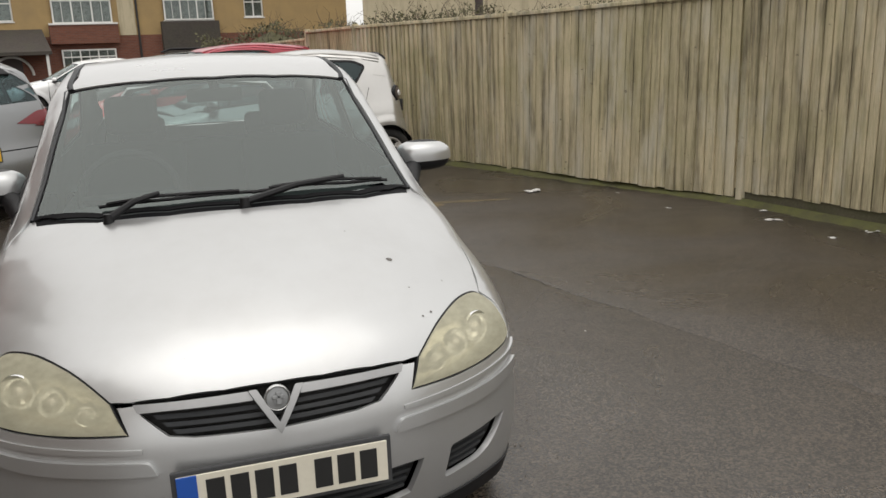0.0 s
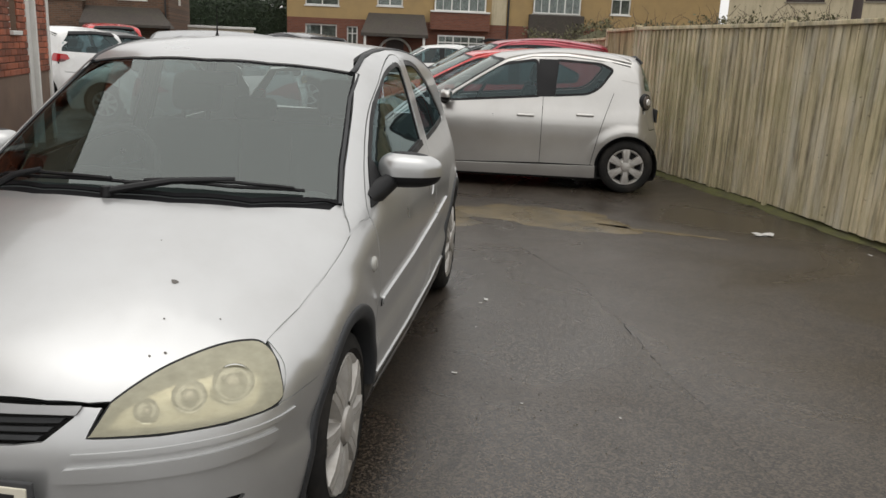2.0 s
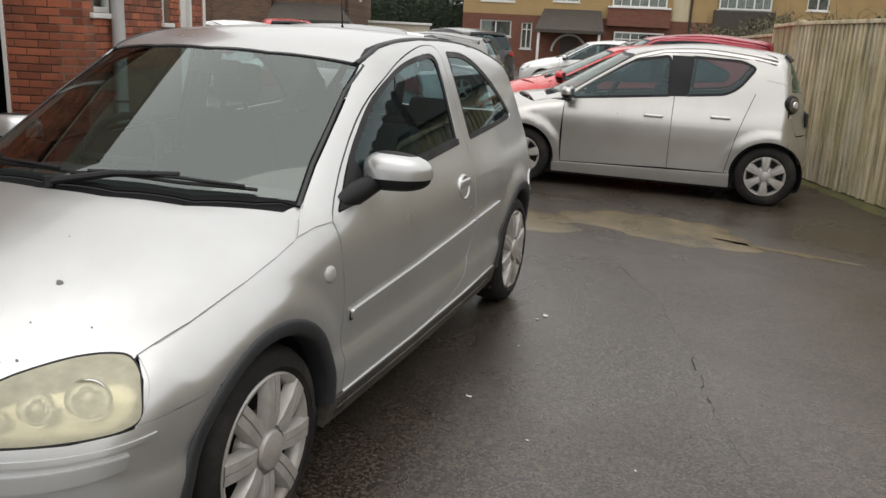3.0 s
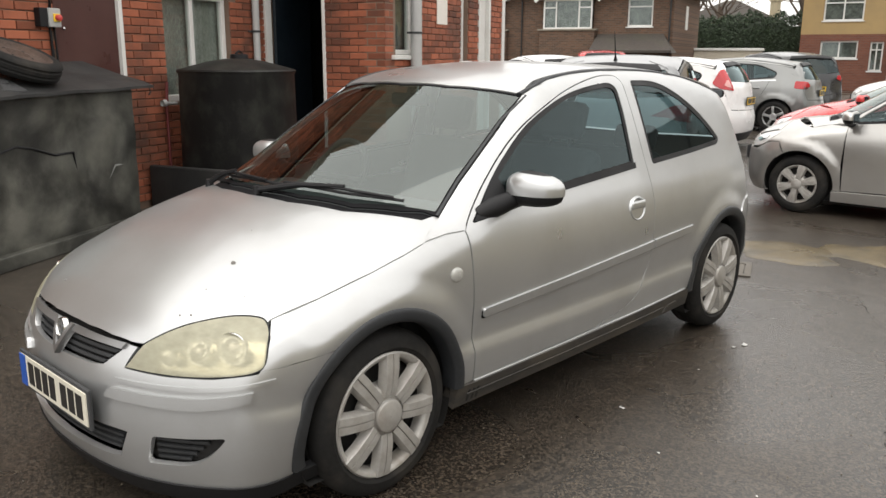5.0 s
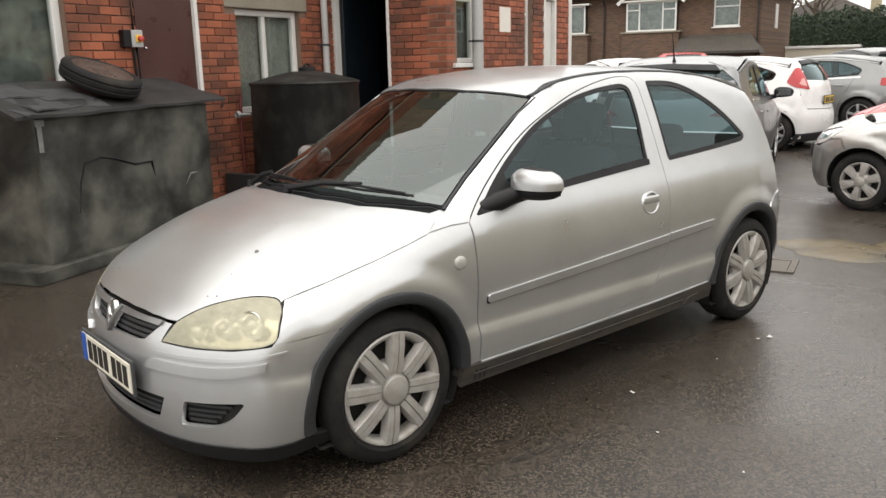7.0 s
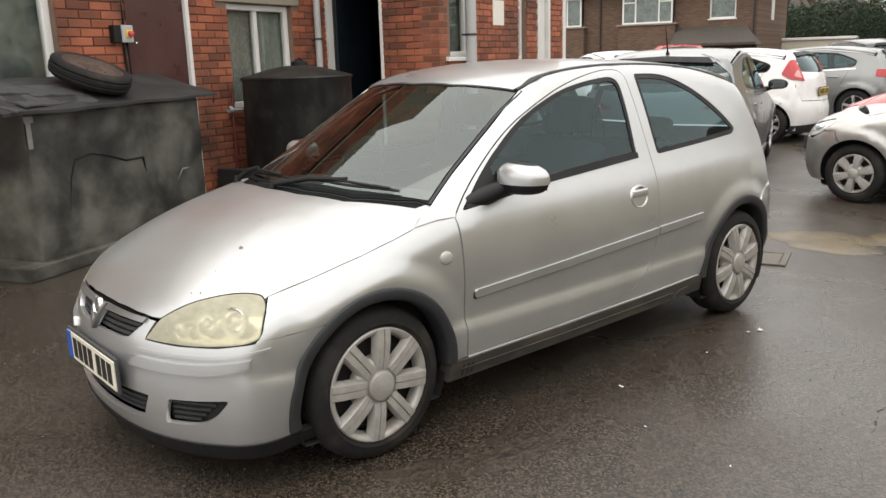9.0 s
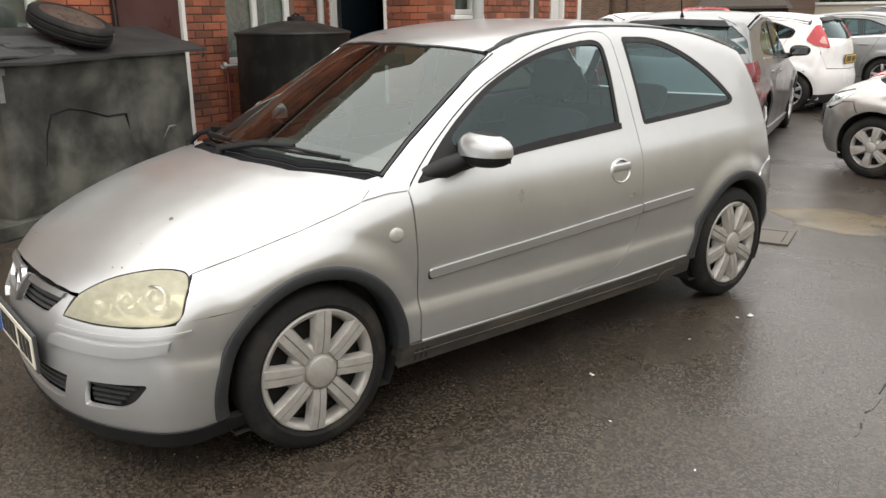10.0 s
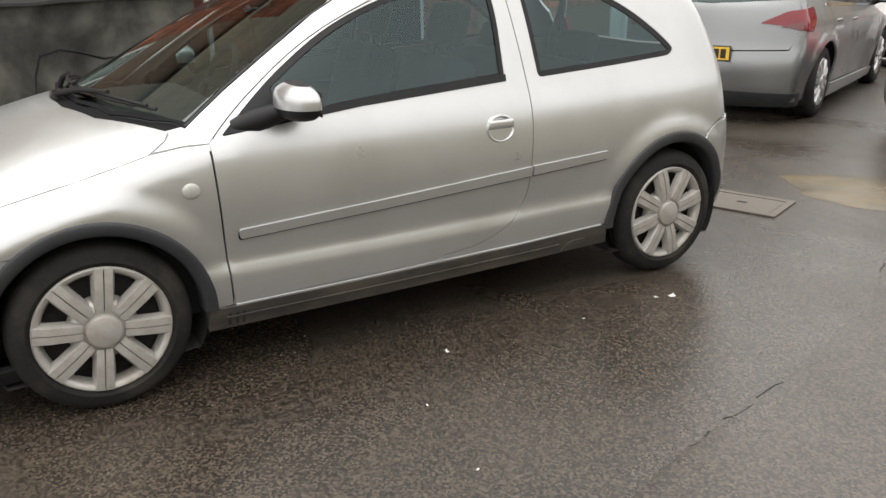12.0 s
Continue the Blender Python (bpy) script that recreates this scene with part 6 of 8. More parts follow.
# ---- brick workshop ----
BRICK = mat("red_brick", (0.29, 0.088, 0.044), 0.85, var=0.55, scale=9, fine=90, bump=0.003, stain=(0.055, 0.030, 0.022), stain_amt=0.9, stain_scale=1.3, per_piece=0.65, wide=True)
MORTAR = mat("mortar", (0.20, 0.135, 0.098), 0.95, var=0.2, fine=140, bump=0.002, stain=(0.08, 0.06, 0.05), stain_amt=0.5)
UPVC = mat("white_window_frame", (0.72, 0.71, 0.68), 0.4, var=0.06, stain=(0.4, 0.38, 0.33), stain_amt=0.35)
PIPE = mat("grey_downpipe", (0.44, 0.44, 0.43), 0.45, var=0.08, stain=(0.25, 0.24, 0.22), stain_amt=0.4)
BROWN = mat("dark_brown_door_paint", (0.060, 0.018, 0.014), 0.35, var=0.15, stain=(0.10, 0.05, 0.04), stain_amt=0.3)
# near-black colour carries the shade of the unlit workshop interior
INSIDE = mat("shade_toned_inner_wall", (0.035, 0.035, 0.036), 0.9, var=0.2)
PANE = glass("window_glass", (0.85, 0.88, 0.87), ior=1.6)
# blotchy grey that paints a room's dimness onto a flat sheet
ROOM_TONE = mat("dim_room_backing_tone", (0.15, 0.155, 0.145), 0.9, var=0.7, scale=3, fine=8)
STONE = mat("stained_lintel", (0.27, 0.24, 0.19), 0.85, var=0.2, bump=0.002, stain=(0.10, 0.09, 0.06), stain_amt=0.6)
ANG = radians(20)
U, N = Vector((-math.sin(ANG), math.cos(ANG), 0)), Vector((math.cos(ANG), math.sin(ANG), 0))


def wall_frame(p, ang):
    """A frame with x along a wall that runs ang degrees left of +y, y into the building, z up."""
    a = radians(ang)
    u, n = Vector((-math.sin(a), math.cos(a), 0)), Vector((math.cos(a), math.sin(a), 0))
    return Matrix(((u.x, -n.x, 0, p[0]), (u.y, -n.y, 0, p[1]), (0, 0, 1, 0), (0, 0, 0, 1)))


def pierced(bm, s0, s1, z0, z1, y0, y1, holes):
    """A slab with openings as one connected shell."""
    xs = sorted({s0, s1, *[min(max(q, s0), s1) for h in holes for q in h[:2]]})
    zs = sorted({z0, z1, *[min(max(q, z0), z1) for h in holes for q in h[2:]]})
    pts = {}
    def vert(x, y, z):
        k = (round(x, 4), round(y, 4), round(z, 4))
        if k not in pts:
            pts[k] = bm.verts.new((x, y, z))
        return pts[k]
    full = lambda i, j: 0 <= i < len(xs) - 1 and 0 <= j < len(zs) - 1 and not any(h[0] < (xs[i] + xs[i + 1]) / 2 < h[1] and h[2] < (zs[j] + zs[j + 1]) / 2 < h[3] for h in holes)
    for i in range(len(xs) - 1):
        for j in range(len(zs) - 1):
            if not full(i, j):
                continue
            a, c, p, q = xs[i], xs[i + 1], zs[j], zs[j + 1]
            bm.faces.new([vert(*v) for v in ((a, y0, p), (c, y0, p), (c, y0, q), (a, y0, q))])
            bm.faces.new([vert(*v) for v in ((a, y1, q), (c, y1, q), (c, y1, p), (a, y1, p))])
            for di, dj, e in ((-1, 0, ((a, p), (a, q))), (1, 0, ((c, q), (c, p))), (0, -1, ((c, p), (a, p))), (0, 1, ((a, q), (c, q)))):
                if not full(i + di, j + dj):
                    (xa, za), (xb, zb2) = e
                    bm.faces.new([vert(xa, y0, za), vert(xb, y0, zb2), vert(xb, y1, zb2), vert(xa, y1, za)])


def solid_wall(name, m, s0, s1, h, holes, material, label, thick=0.24, front=0.012):
    """A wall with real openings."""
    bm = bmesh.new()
    pierced(bm, s0, s1, 0, h, front, front + thick, holes)
    bmesh.ops.transform(bm, matrix=m, verts=bm.verts[:])
    ob = part(name, bm, material)
    return tagged(ob, label, "wall", kind="structure")


brick_meshes = {}


def brick_mesh(w, d=0.016, h=0.065):
    key = round(w, 4)
    if key not in brick_meshes:
        bm = bmesh.new()
        e = 0.004
        lo = [bm.verts.new(v) for v in ((0, d, 0), (w, d, 0), (w, d, h), (0, d, h))]
        mid = [bm.verts.new(v) for v in ((0, e, 0), (w, e, 0), (w, e, h), (0, e, h))]
        top = [bm.verts.new(v) for v in ((e, 0, e), (w - e, 0, e), (w - e, 0, h - e), (e, 0, h - e))]
        for r0, r1 in ((lo, mid), (mid, top)):
            for q in range(4):
                bm.faces.new((r0[q], r0[(q + 1) % 4], r1[(q + 1) % 4], r1[q]))
        bm.faces.new(top)
        bmesh.ops.recalc_face_normals(bm, faces=bm.faces[:])
        me = bpy.data.meshes.new("brick")
        bm.to_mesh(me)
        bm.free()
        me.materials.append(BRICK)
        brick_meshes[key] = me
    return brick_meshes[key]


def lay_bricks(wall, m, s0, s1, z0, z1, holes, limit, seed):
    """Courses of bricks in front of a wall: the first ones as pieces of their own, the rest joined."""
    rnd = random.Random(seed)
    verts, faces, single = [], [], 0
    row, z = 0, z0
    spots = []
    while z + 0.065 <= z1:
        x = s0 - (0.1125 if row % 2 else 0)
        while x < s1:
            a, c = max(x, s0), min(x + 0.215, s1)
            x += 0.225
            pieces = [(a, c)]
            for h0, h1, p, q in holes:
                if z + 0.065 > p and z < q:
                    nxt = []
                    for a2, c2 in pieces:
                        if h1 <= a2 or h0 >= c2:
                            nxt.append((a2, c2))
                        else:
                            if h0 - a2 > 0.03:
                                nxt.append((a2, h0))
                            if c2 - h1 > 0.03:
                                nxt.append((h1, c2))
                    pieces = nxt
            for a2, c2 in pieces:
                if c2 - a2 > 0.03:
                    spots.append((a2, c2 - a2, z))
        z += 0.075
        row += 1
    for a2, w, zz in spots:
        dy = rnd.uniform(-0.0025, 0.002)
        if single < limit and zz > 1.0:
            single += 1
            ob = new("brick", brick_mesh(round(w, 3)))
            ob.parent = wall
            ob.matrix_local = m @ Matrix.Translation((a2, dy - 0.0035, zz))
        else:
            s = len(verts)
            me = brick_mesh(round(w, 3))
            verts += [tuple(m @ (v.co + Vector((a2, dy - 0.0035, zz)))) for v in me.vertices]
            faces += [tuple(s + i for i in f.vertices) for f in me.polygons]
    if verts:
        ob = mesh_of("bricks", verts, faces, BRICK, wall, smooth=False)
        tagged(ob, kind="stuff")


def window(m, s0, s1, z0, z1, name, label, mullions=(), transoms=(), frame=0.06, depth=0.07, sill=True, material=None, pane=None, back=True, proud=0.0, lining=0.03, lining_mat=None):
    """A window: frame, bars, panes, sill, and a backing sheet coloured like a dim room."""
    ob = thing(name, label, "window", m, kind="structure")
    material = material or UPVC
    bm = bmesh.new()
    y0, y1 = depth - proud, depth + 0.06 - proud
    for lo, hi in (((s0, y0, z0), (s0 + frame, y1, z1)), ((s1 - frame, y0, z0), (s1, y1, z1)), ((s0 + frame, y0, z0), (s1 - frame, y1, z0 + frame)), ((s0 + frame, y0, z1 - frame), (s1 - frame, y1, z1))):
        box(bm, lo, hi, min(0.006, frame / 5), seg=1)
    part("window_frame", bm, material, ob)
    for x in mullions:
        bm = bmesh.new()
        box(bm, (x - frame * 0.45, y0 + 0.004, z0 + frame), (x + frame * 0.45, y1, z1 - frame), min(0.005, frame / 5), seg=1)
        part("mullion", bm, material, ob)
    for x0, x1, z in transoms:
        bm = bmesh.new()
        box(bm, (x0, y0 + 0.006, z - frame * 0.4), (x1, y1, z + frame * 0.4), min(0.005, frame / 5), seg=1)
        part("transom", bm, material, ob)
    xs = [s0 + frame * 0.8, *mullions, s1 - frame * 0.8]
    for a, c in zip(xs, xs[1:]):
        bm = bmesh.new()
        box(bm, (a, y0 + 0.028, z0 + frame * 0.8), (c, y0 + 0.034, z1 - frame * 0.8))
        part("pane", bm, pane or PANE, ob).visible_shadow = False
    # added sheet close behind the panes, its colour standing in for the dim room
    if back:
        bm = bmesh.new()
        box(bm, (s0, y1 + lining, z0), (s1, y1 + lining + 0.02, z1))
        part("room_lining", bm, lining_mat or ROOM_TONE, ob)
    if sill:
        bm = bmesh.new()
        box(bm, (s0 - 0.05, -0.045, z0 - 0.05), (s1 + 0.05, y1, z0), 0.008)
        part("window_sill", bm, material if material is UPVC else STONE, ob)
    return ob


L0 = Vector((-4.77, 1.86, 0))
ML = wall_frame(L0, 20)
INNER = L0 + U * 2.22
MD = wall_frame(INNER, -70)           # doorway wall: runs along N, faces the yard's entrance
CORNER = INNER + N * 1.56
MR = wall_frame(CORNER, 20)
H = 4.3
holesL = [(-2.75, -1.435, 0.95, 2.35), (-0.735, 0.03, 0.0, 2.45), (0.56, 1.60, 1.0, 2.08)]
wl_ = solid_wall("wall_west", ML, -6.0, 2.22, H, holesL, MORTAR, "red brick workshop wall with windows and a brown door")
holesD = [(0.02, 0.80, 0.0, 2.45)]
wd_ = solid_wall("wall_entrance", MD, 0.0, 1.56, H, holesD, MORTAR, "red brick workshop wall round an open doorway")
holesR = [(0.20, 0.80, 1.47, 2.6), (2.18, 2.45, 1.40, 2.55), (2.84, 3.30, 0.0, 2.38)]
wr_ = solid_wall("wall_yard", MR, 0.0, 3.90, H, holesR, MORTAR, "red brick workshop wall facing the yard")
# closing walls, roof and an inside coloured dark for shade
bm = bmesh.new()
box(bm, (-6.0, 3.6, 0), (2.2, 3.84, H), 0, ML)
box(bm, (-6.0, 0.26, 0), (-5.76, 3.6, H), 0, ML)
box(bm, (0.02, 3.2, 0), (3.9, 3.44, H), 0, MR)
box(bm, (3.66, 0.26, 0), (3.9, 3.2, H), 0, MR)
tagged(part("wall_back", bm, MORTAR), "plain brick workshop back walls", "wall", kind="structure")
# tiled roof over both wings, in overlapping courses
ROOF_TILE = mat("brown_roof_tile", (0.17, 0.145, 0.10), 0.85, var=0.4, scale=3, fine=30, bump=0.003, stain=(0.06, 0.06, 0.035), stain_amt=0.5, per_piece=0.4)
for m_, a, c in ((ML, -6.15, 2.18), (MR, -0.35, 4.0)):
    bm = bmesh.new()
    rows = 17
    for k in range(rows):
        y, z = -0.12 + k * 0.20, H - 0.05 + k * 0.30
        vs = [bm.verts.new(q) for q in ((a, y, z + 0.035), (c, y, z + 0.035), (c, y + 0.26, z + 0.387), (a, y + 0.26, z + 0.387), (a, y, z), (c, y, z))]
        bm.faces.new((vs[0], vs[1], vs[2], vs[3]))
        bm.faces.new((vs[4], vs[5], vs[1], vs[0]))
    y, z = -0.12 + rows * 0.20, H - 0.05 + rows * 0.30 + 0.03
    vs = [bm.verts.new(q) for q in ((a, -0.1, H - 0.06), (c, -0.1, H - 0.06), (c, y, z), (a, y, z), (a, 2 * y, H - 0.06), (c, 2 * y, H - 0.06))]
    bm.faces.new((vs[2], vs[5], vs[4], vs[3]))
    bm.faces.new((vs[0], vs[3], vs[4]))
    bm.faces.new((vs[1], vs[5], vs[2]))
    bmesh.ops.transform(bm, matrix=m_, verts=bm.verts[:])
    tagged(part("roof_tiles", bm, ROOF_TILE), "pitched roof of brown tiles over the workshop", "roof", kind="structure")
# plain inner box; its dark colour stands in for indoor shade
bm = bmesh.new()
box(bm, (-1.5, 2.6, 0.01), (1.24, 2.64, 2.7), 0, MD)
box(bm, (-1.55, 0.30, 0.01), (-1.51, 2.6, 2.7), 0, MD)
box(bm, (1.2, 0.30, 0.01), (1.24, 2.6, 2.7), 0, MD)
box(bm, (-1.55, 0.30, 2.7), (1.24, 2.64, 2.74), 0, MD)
tagged(part("wall_inner", bm, INSIDE), "inside walls of the workshop, coloured dark for the unlit room", "wall", kind="structure")
# doorway jambs and open blue door
dw = thing("door_1", "white timber door frame with a dark blue door standing open inwards", "door", MD, kind="structure")
for a, c in ((-0.035, 0.035), (0.775, 0.815)):
    bm = bmesh.new()
    box(bm, (a, -0.012, 0), (c, 0.10, 2.47), 0.006)
    part("door_jamb", bm, UPVC, dw)
bm = bmesh.new()
box(bm, (0.035, -0.012, 2.42), (0.775, 0.10, 2.47), 0.006)
part("door_head", bm, UPVC, dw)
bm = bmesh.new()
box(bm, (0.045, 0.11, 0.02), (0.085, 0.85, 2.40), 0.006)
part("door_leaf", bm, mat("dark_blue_door_paint", (0.004, 0.009, 0.014), 0.5), dw, "dark blue door leaf")
# brown door
bd = thing("door_2", "dark red-brown painted steel door, closed, in a worn white frame", "door", ML, kind="structure")
bm = bmesh.new()
box(bm, (-0.71, 0.03, 0.02), (-0.015, 0.08, 2.42), 0.005)
part("door_leaf", bm, BROWN, bd)
for a, c in ((-0.735, -0.71), (-0.015, 0.03)):
    bm = bmesh.new()
    box(bm, (a, -0.008, 0), (c, 0.11, 2.45), 0.004)
    part("door_jamb", bm, UPVC if a > -0.1 else BROWN, bd)
bm = bmesh.new()
bmesh.ops.create_uvsphere(bm, u_segments=12, v_segments=8, radius=0.014, matrix=Matrix.Translation((-0.62, 0.022, 1.67)))
part("rivet", bm, CHROME, bd, smooth=True)
window(ML, -2.75, -1.435, 0.95, 2.35, "window_1", "white framed workshop window with cluttered shelves behind", mullions=(-2.1,), frame=0.075)
window(ML, 0.56, 1.60, 1.0, 2.08, "window_2", "white framed two-light workshop window", mullions=(1.06,), frame=0.065, sill=False, lining_mat=mat("pale_dim_backing_tone", (0.30, 0.30, 0.27), 0.9, var=0.6, scale=3, stretch=(1, 1, 0.5)))
window(MR, 0.20, 0.80, 1.47, 2.6, "window_3", "tall white framed window behind the downpipe", transoms=((0.26, 0.74, 2.2),))
window(MR, 2.18, 2.45, 1.40, 2.55, "window_4", "narrow white framed window", transoms=((2.23, 2.40, 2.1),))
bm = bmesh.new()
box(bm, (0.40, -0.012, 2.085), (1.72, 0.05, 2.22), 0.008, ML)
tagged(part("lintel", bm, STONE), "stained stone lintel over the workshop window", "lintel", kind="structure")
wdr = thing("door_3", "white panelled door standing ajar in its frame", "door", MR, kind="structure")
for a, c in ((2.84, 2.90), (3.24, 3.30)):
    bm = bmesh.new()
    box(bm, (a, -0.01, 0), (c, 0.10, 2.38), 0.005)
    part("door_jamb", bm, UPVC, wdr)
bm = bmesh.new()
box(bm, (2.90, -0.01, 2.32), (3.24, 0.10, 2.38), 0.005)
part("door_head", bm, UPVC, wdr)
bm = bmesh.new()
box(bm, (2.905, 0.05, 0.02), (3.235, 0.09, 2.31), 0.004)
box(bm, (2.95, 0.042, 0.3), (3.19, 0.052, 1.0), 0.004)
box(bm, (2.95, 0.042, 1.15), (3.19, 0.052, 2.1), 0.004)
part("door_leaf", bm, UPVC, wdr)
bm = bmesh.new()
box(bm, (3.80, -0.012, 0), (3.92, 0.02, 3.0), 0.004, MR)
tagged(part("corner_board", bm, UPVC), "white corner board at the workshop's end", "trim", kind="structure")


def downpipe(m, s, label, r=0.04, h=H):
    ob = thing("downpipe", label, "downpipe", m, kind="structure")
    bm = bmesh.new()
    tube(bm, [(s, -r - 0.02, 0.05), (s, -r - 0.02, h)], r, 16)
    part("pipe", bm, PIPE, ob, smooth=True)
    for z in (0.6, 1.72, 2.7):
        bm = bmesh.new()
        lathe(bm, [(z - 0.012, r + 0.006), (z + 0.012, r + 0.006)], 20, 'Z', Matrix.Translation((s, -r - 0.02, 0)))
        box(bm, (s - 0.075, -0.02, z - 0.012), (s + 0.075, 0.0, z + 0.012), 0.003)
        part("pipe_bracket", bm, CABIN_GREY, ob)


downpipe(ML, 1.98, "grey plastic downpipe on the brick wall")
downpipe(MR, 0.62, "large grey downpipe by the brick corner", 0.065)
# sheet of paper, isolator switch with cable
bm = bmesh.new()
box(bm, (1.38, -0.012, 1.845), (1.70, -0.003, 2.15), 0.002, MR)
tagged(part("notice_board", bm, mat("blank_white_board", (0.74, 0.70, 0.63), 0.6, var=0.05)), "blank white board fixed to the brick wall", "board")
sw = thing("isolator_switch", "grey isolator box with a red and yellow knob", "switch", ML @ Matrix.Translation((-0.83, 0, 1.75)))
bm = bmesh.new()
box(bm, (-0.10, -0.07, -0.075), (-0.02, -0.004, 0.075), 0.006)
part("cover", bm, SEAL, sw)
bm = bmesh.new()
box(bm, (-0.02, -0.08, -0.075), (0.10, -0.004, 0.075), 0.008)
part("casing", bm, PIPE, sw)
bm = bmesh.new()
box(bm, (0.02, -0.09, -0.032), (0.085, -0.078, 0.032), 0.004)
part("knob_plate", bm, mat("yellow_plastic", (0.75, 0.5, 0.03), 0.4), sw)
bm = bmesh.new()
lathe(bm, [(0.0, 0.026), (-0.03, 0.024), (-0.034, 0.001)], 18, 'X', Matrix.Translation((0.055, -0.09, 0.0)) @ Matrix.Rotation(radians(90), 4, 'Z'))
part("knob", bm, RED_PAINT, sw, smooth=True)
bm = bmesh.new()
tube(bm, [(0.05, -0.02, 0.07), (0.05, -0.02, 0.5), (0.06, -0.02, 1.2)], 0.012, 8)
tube(bm, [(0.03, -0.02, -0.07), (0.04, -0.02, -0.4), (0.05, -0.03, -0.8)], 0.012, 8)
tube(bm, [(0.07, -0.02, -0.07), (0.08, -0.02, -0.35), (0.07, -0.03, -0.8)], 0.010, 8)
part("cable", bm, SEAL, sw, smooth=True)

# steel waste bin with a sheet lid
def sooty_steel():
    """Dented steel sheet, black with soot and rubbed pale in smudges."""
    m = mat("grimy_steel", (0.08, 0.08, 0.072), 0.48, 0.3, var=0.3, scale=3, fine=70, bump=0.0012, rough_var=0.2)
    n, l = m.node_tree.nodes, m.node_tree.links
    b = n["Principled BSDF"]
    tc = [x for x in n if x.bl_idname == "ShaderNodeTexCoord"][0]
    nz, rp = n.new("ShaderNodeTexNoise"), n.new("ShaderNodeValToRGB")
    nz.inputs["Scale"].default_value, nz.inputs["Detail"].default_value, nz.inputs["Distortion"].default_value, nz.inputs["Roughness"].default_value = 1.9, 6, 0.25, 0.55
    l.new(tc.outputs["Object"], nz.inputs["Vector"])
    l.new(nz.outputs["Fac"], rp.inputs["Fac"])
    e = rp.color_ramp.elements
    e[0].position, e[0].color = 0.36, (0.014, 0.0135, 0.0115, 1)
    e[1].position, e[1].color = 0.68, (0.20, 0.195, 0.165, 1)
    for at, c in ((0.45, 0.045), (0.56, 0.115)):
        k = e.new(at)
        k.color = (c, c * 0.985, c * 0.84, 1)
    mul = n.new("ShaderNodeMix")
    mul.data_type, mul.blend_type = 'RGBA', 'MIX'
    mul.inputs[0].default_value = 0.85
    l.new(b.inputs["Base Color"].links[0].from_socket, mul.inputs[6])
    l.new(rp.outputs[0], mul.inputs[7])
    l.new(mul.outputs[2], b.inputs["Base Color"])
    return m


TANK = sooty_steel()
TANK_PALE = mat("dusty_steel_marks", (0.20, 0.20, 0.19), 0.8, var=0.2)
LID = mat("black_sheet_lid", (0.020, 0.020, 0.020), 0.6, var=0.3, scale=4, bump=0.002, stain=(0.045, 0.043, 0.039), stain_amt=0.5, stain_scale=3)
PLASTIC_TANK = mat("black_plastic_tank", (0.011, 0.0105, 0.010), 0.5, var=0.25, scale=3, bump=0.001, spec=0.35, stain=(0.07, 0.075, 0.06), stain_amt=0.35, stain_scale=4)
MB = wall_frame((-4.05, 1.57, 0), 28.6)
steel_bin = thing("waste_bin", "large grimy grey-black steel bin with a sagging sheet lid", "bin", MB)
bm = bmesh.new()
box(bm, (-1.93, 0.0, 0.10), (0.0, 0.58, 1.18), 0.02, seg=2)
bmesh.ops.subdivide_edges(bm, edges=[e for e in bm.edges if e.calc_length() > 0.4], cuts=22, use_grid_fill=True)
for v in bm.verts:
    if v.co.y < 0.3 and 0.14 < v.co.z < 1.14:
        x, z = v.co.x, v.co.z
        v.co.y += 0.018 * noise.noise(Vector((x * 1.6, z * 2.1, 4.0))) + 0.010 * noise.noise(Vector((x * 5, z * 4, 1.0))) + 0.02 * math.exp(-((x + 0.75) ** 2 + (z - 0.75) ** 2) / 0.06)
part("bin_body", bm, TANK, steel_bin, smooth=True)
# a pressed handle outline, scraped pale below
bm = bmesh.new()
tube(bm, [(-1.62, 0.005, 0.44), (-1.58, 0.005, 0.66), (-1.52, 0.003, 0.80), (-1.36, 0.003, 0.83), (-1.20, 0.005, 0.80), (-0.98, 0.009, 0.73), (-0.78, 0.011, 0.73), (-0.74, 0.013, 0.48)], [0.005, 0.009, 0.010, 0.009, 0.008, 0.010, 0.010, 0.004], 8)
part("pressed_seam", bm, SEAL, steel_bin, smooth=True)
bm = bmesh.new()
tube(bm, [(-0.40, 0.009, 0.36), (-0.39, 0.008, 0.48), (-0.31, 0.007, 0.57), (-0.18, 0.007, 0.57), (-0.08, 0.008, 0.48), (-0.06, 0.009, 0.36)], [0.006, 0.011, 0.013, 0.012, 0.010, 0.005], 8)
part("scraped_ring", bm, TANK_PALE, steel_bin, smooth=True)
bm = bmesh.new()
box(bm, (-2.12, -0.06, 0.0), (0.02, 0.55, 0.11), 0.012)
part("plinth", bm, TANK, steel_bin)
bm = bmesh.new()
bmesh.ops.create_grid(bm, x_segments=26, y_segments=8, size=0.5)
for v in bm.verts:
    u, w = v.co.x + 0.5, v.co.y + 0.5
    p = Vector((-2.18 + 2.34 * u, -0.10 + 0.70 * w, 1.205 + 0.20 * w + 0.012 * noise.noise(Vector((u * 6, w * 3, 0)))))
    p.z -= 0.05 * max(0, 0.25 - w) * 2 * (1 - u)
    v.co = p
bmesh.ops.solidify(bm, geom=bm.faces[:], thickness=0.022)
part("lid", bm, LID, steel_bin, "black sheet lid")
bm = bmesh.new()
tube(bm, [(0.11, -0.09, 1.19), (0.115, -0.095, 1.15), (0.10, -0.09, 1.125)], 0.008, 8)
part("lid_hook", bm, SEAL, steel_bin)
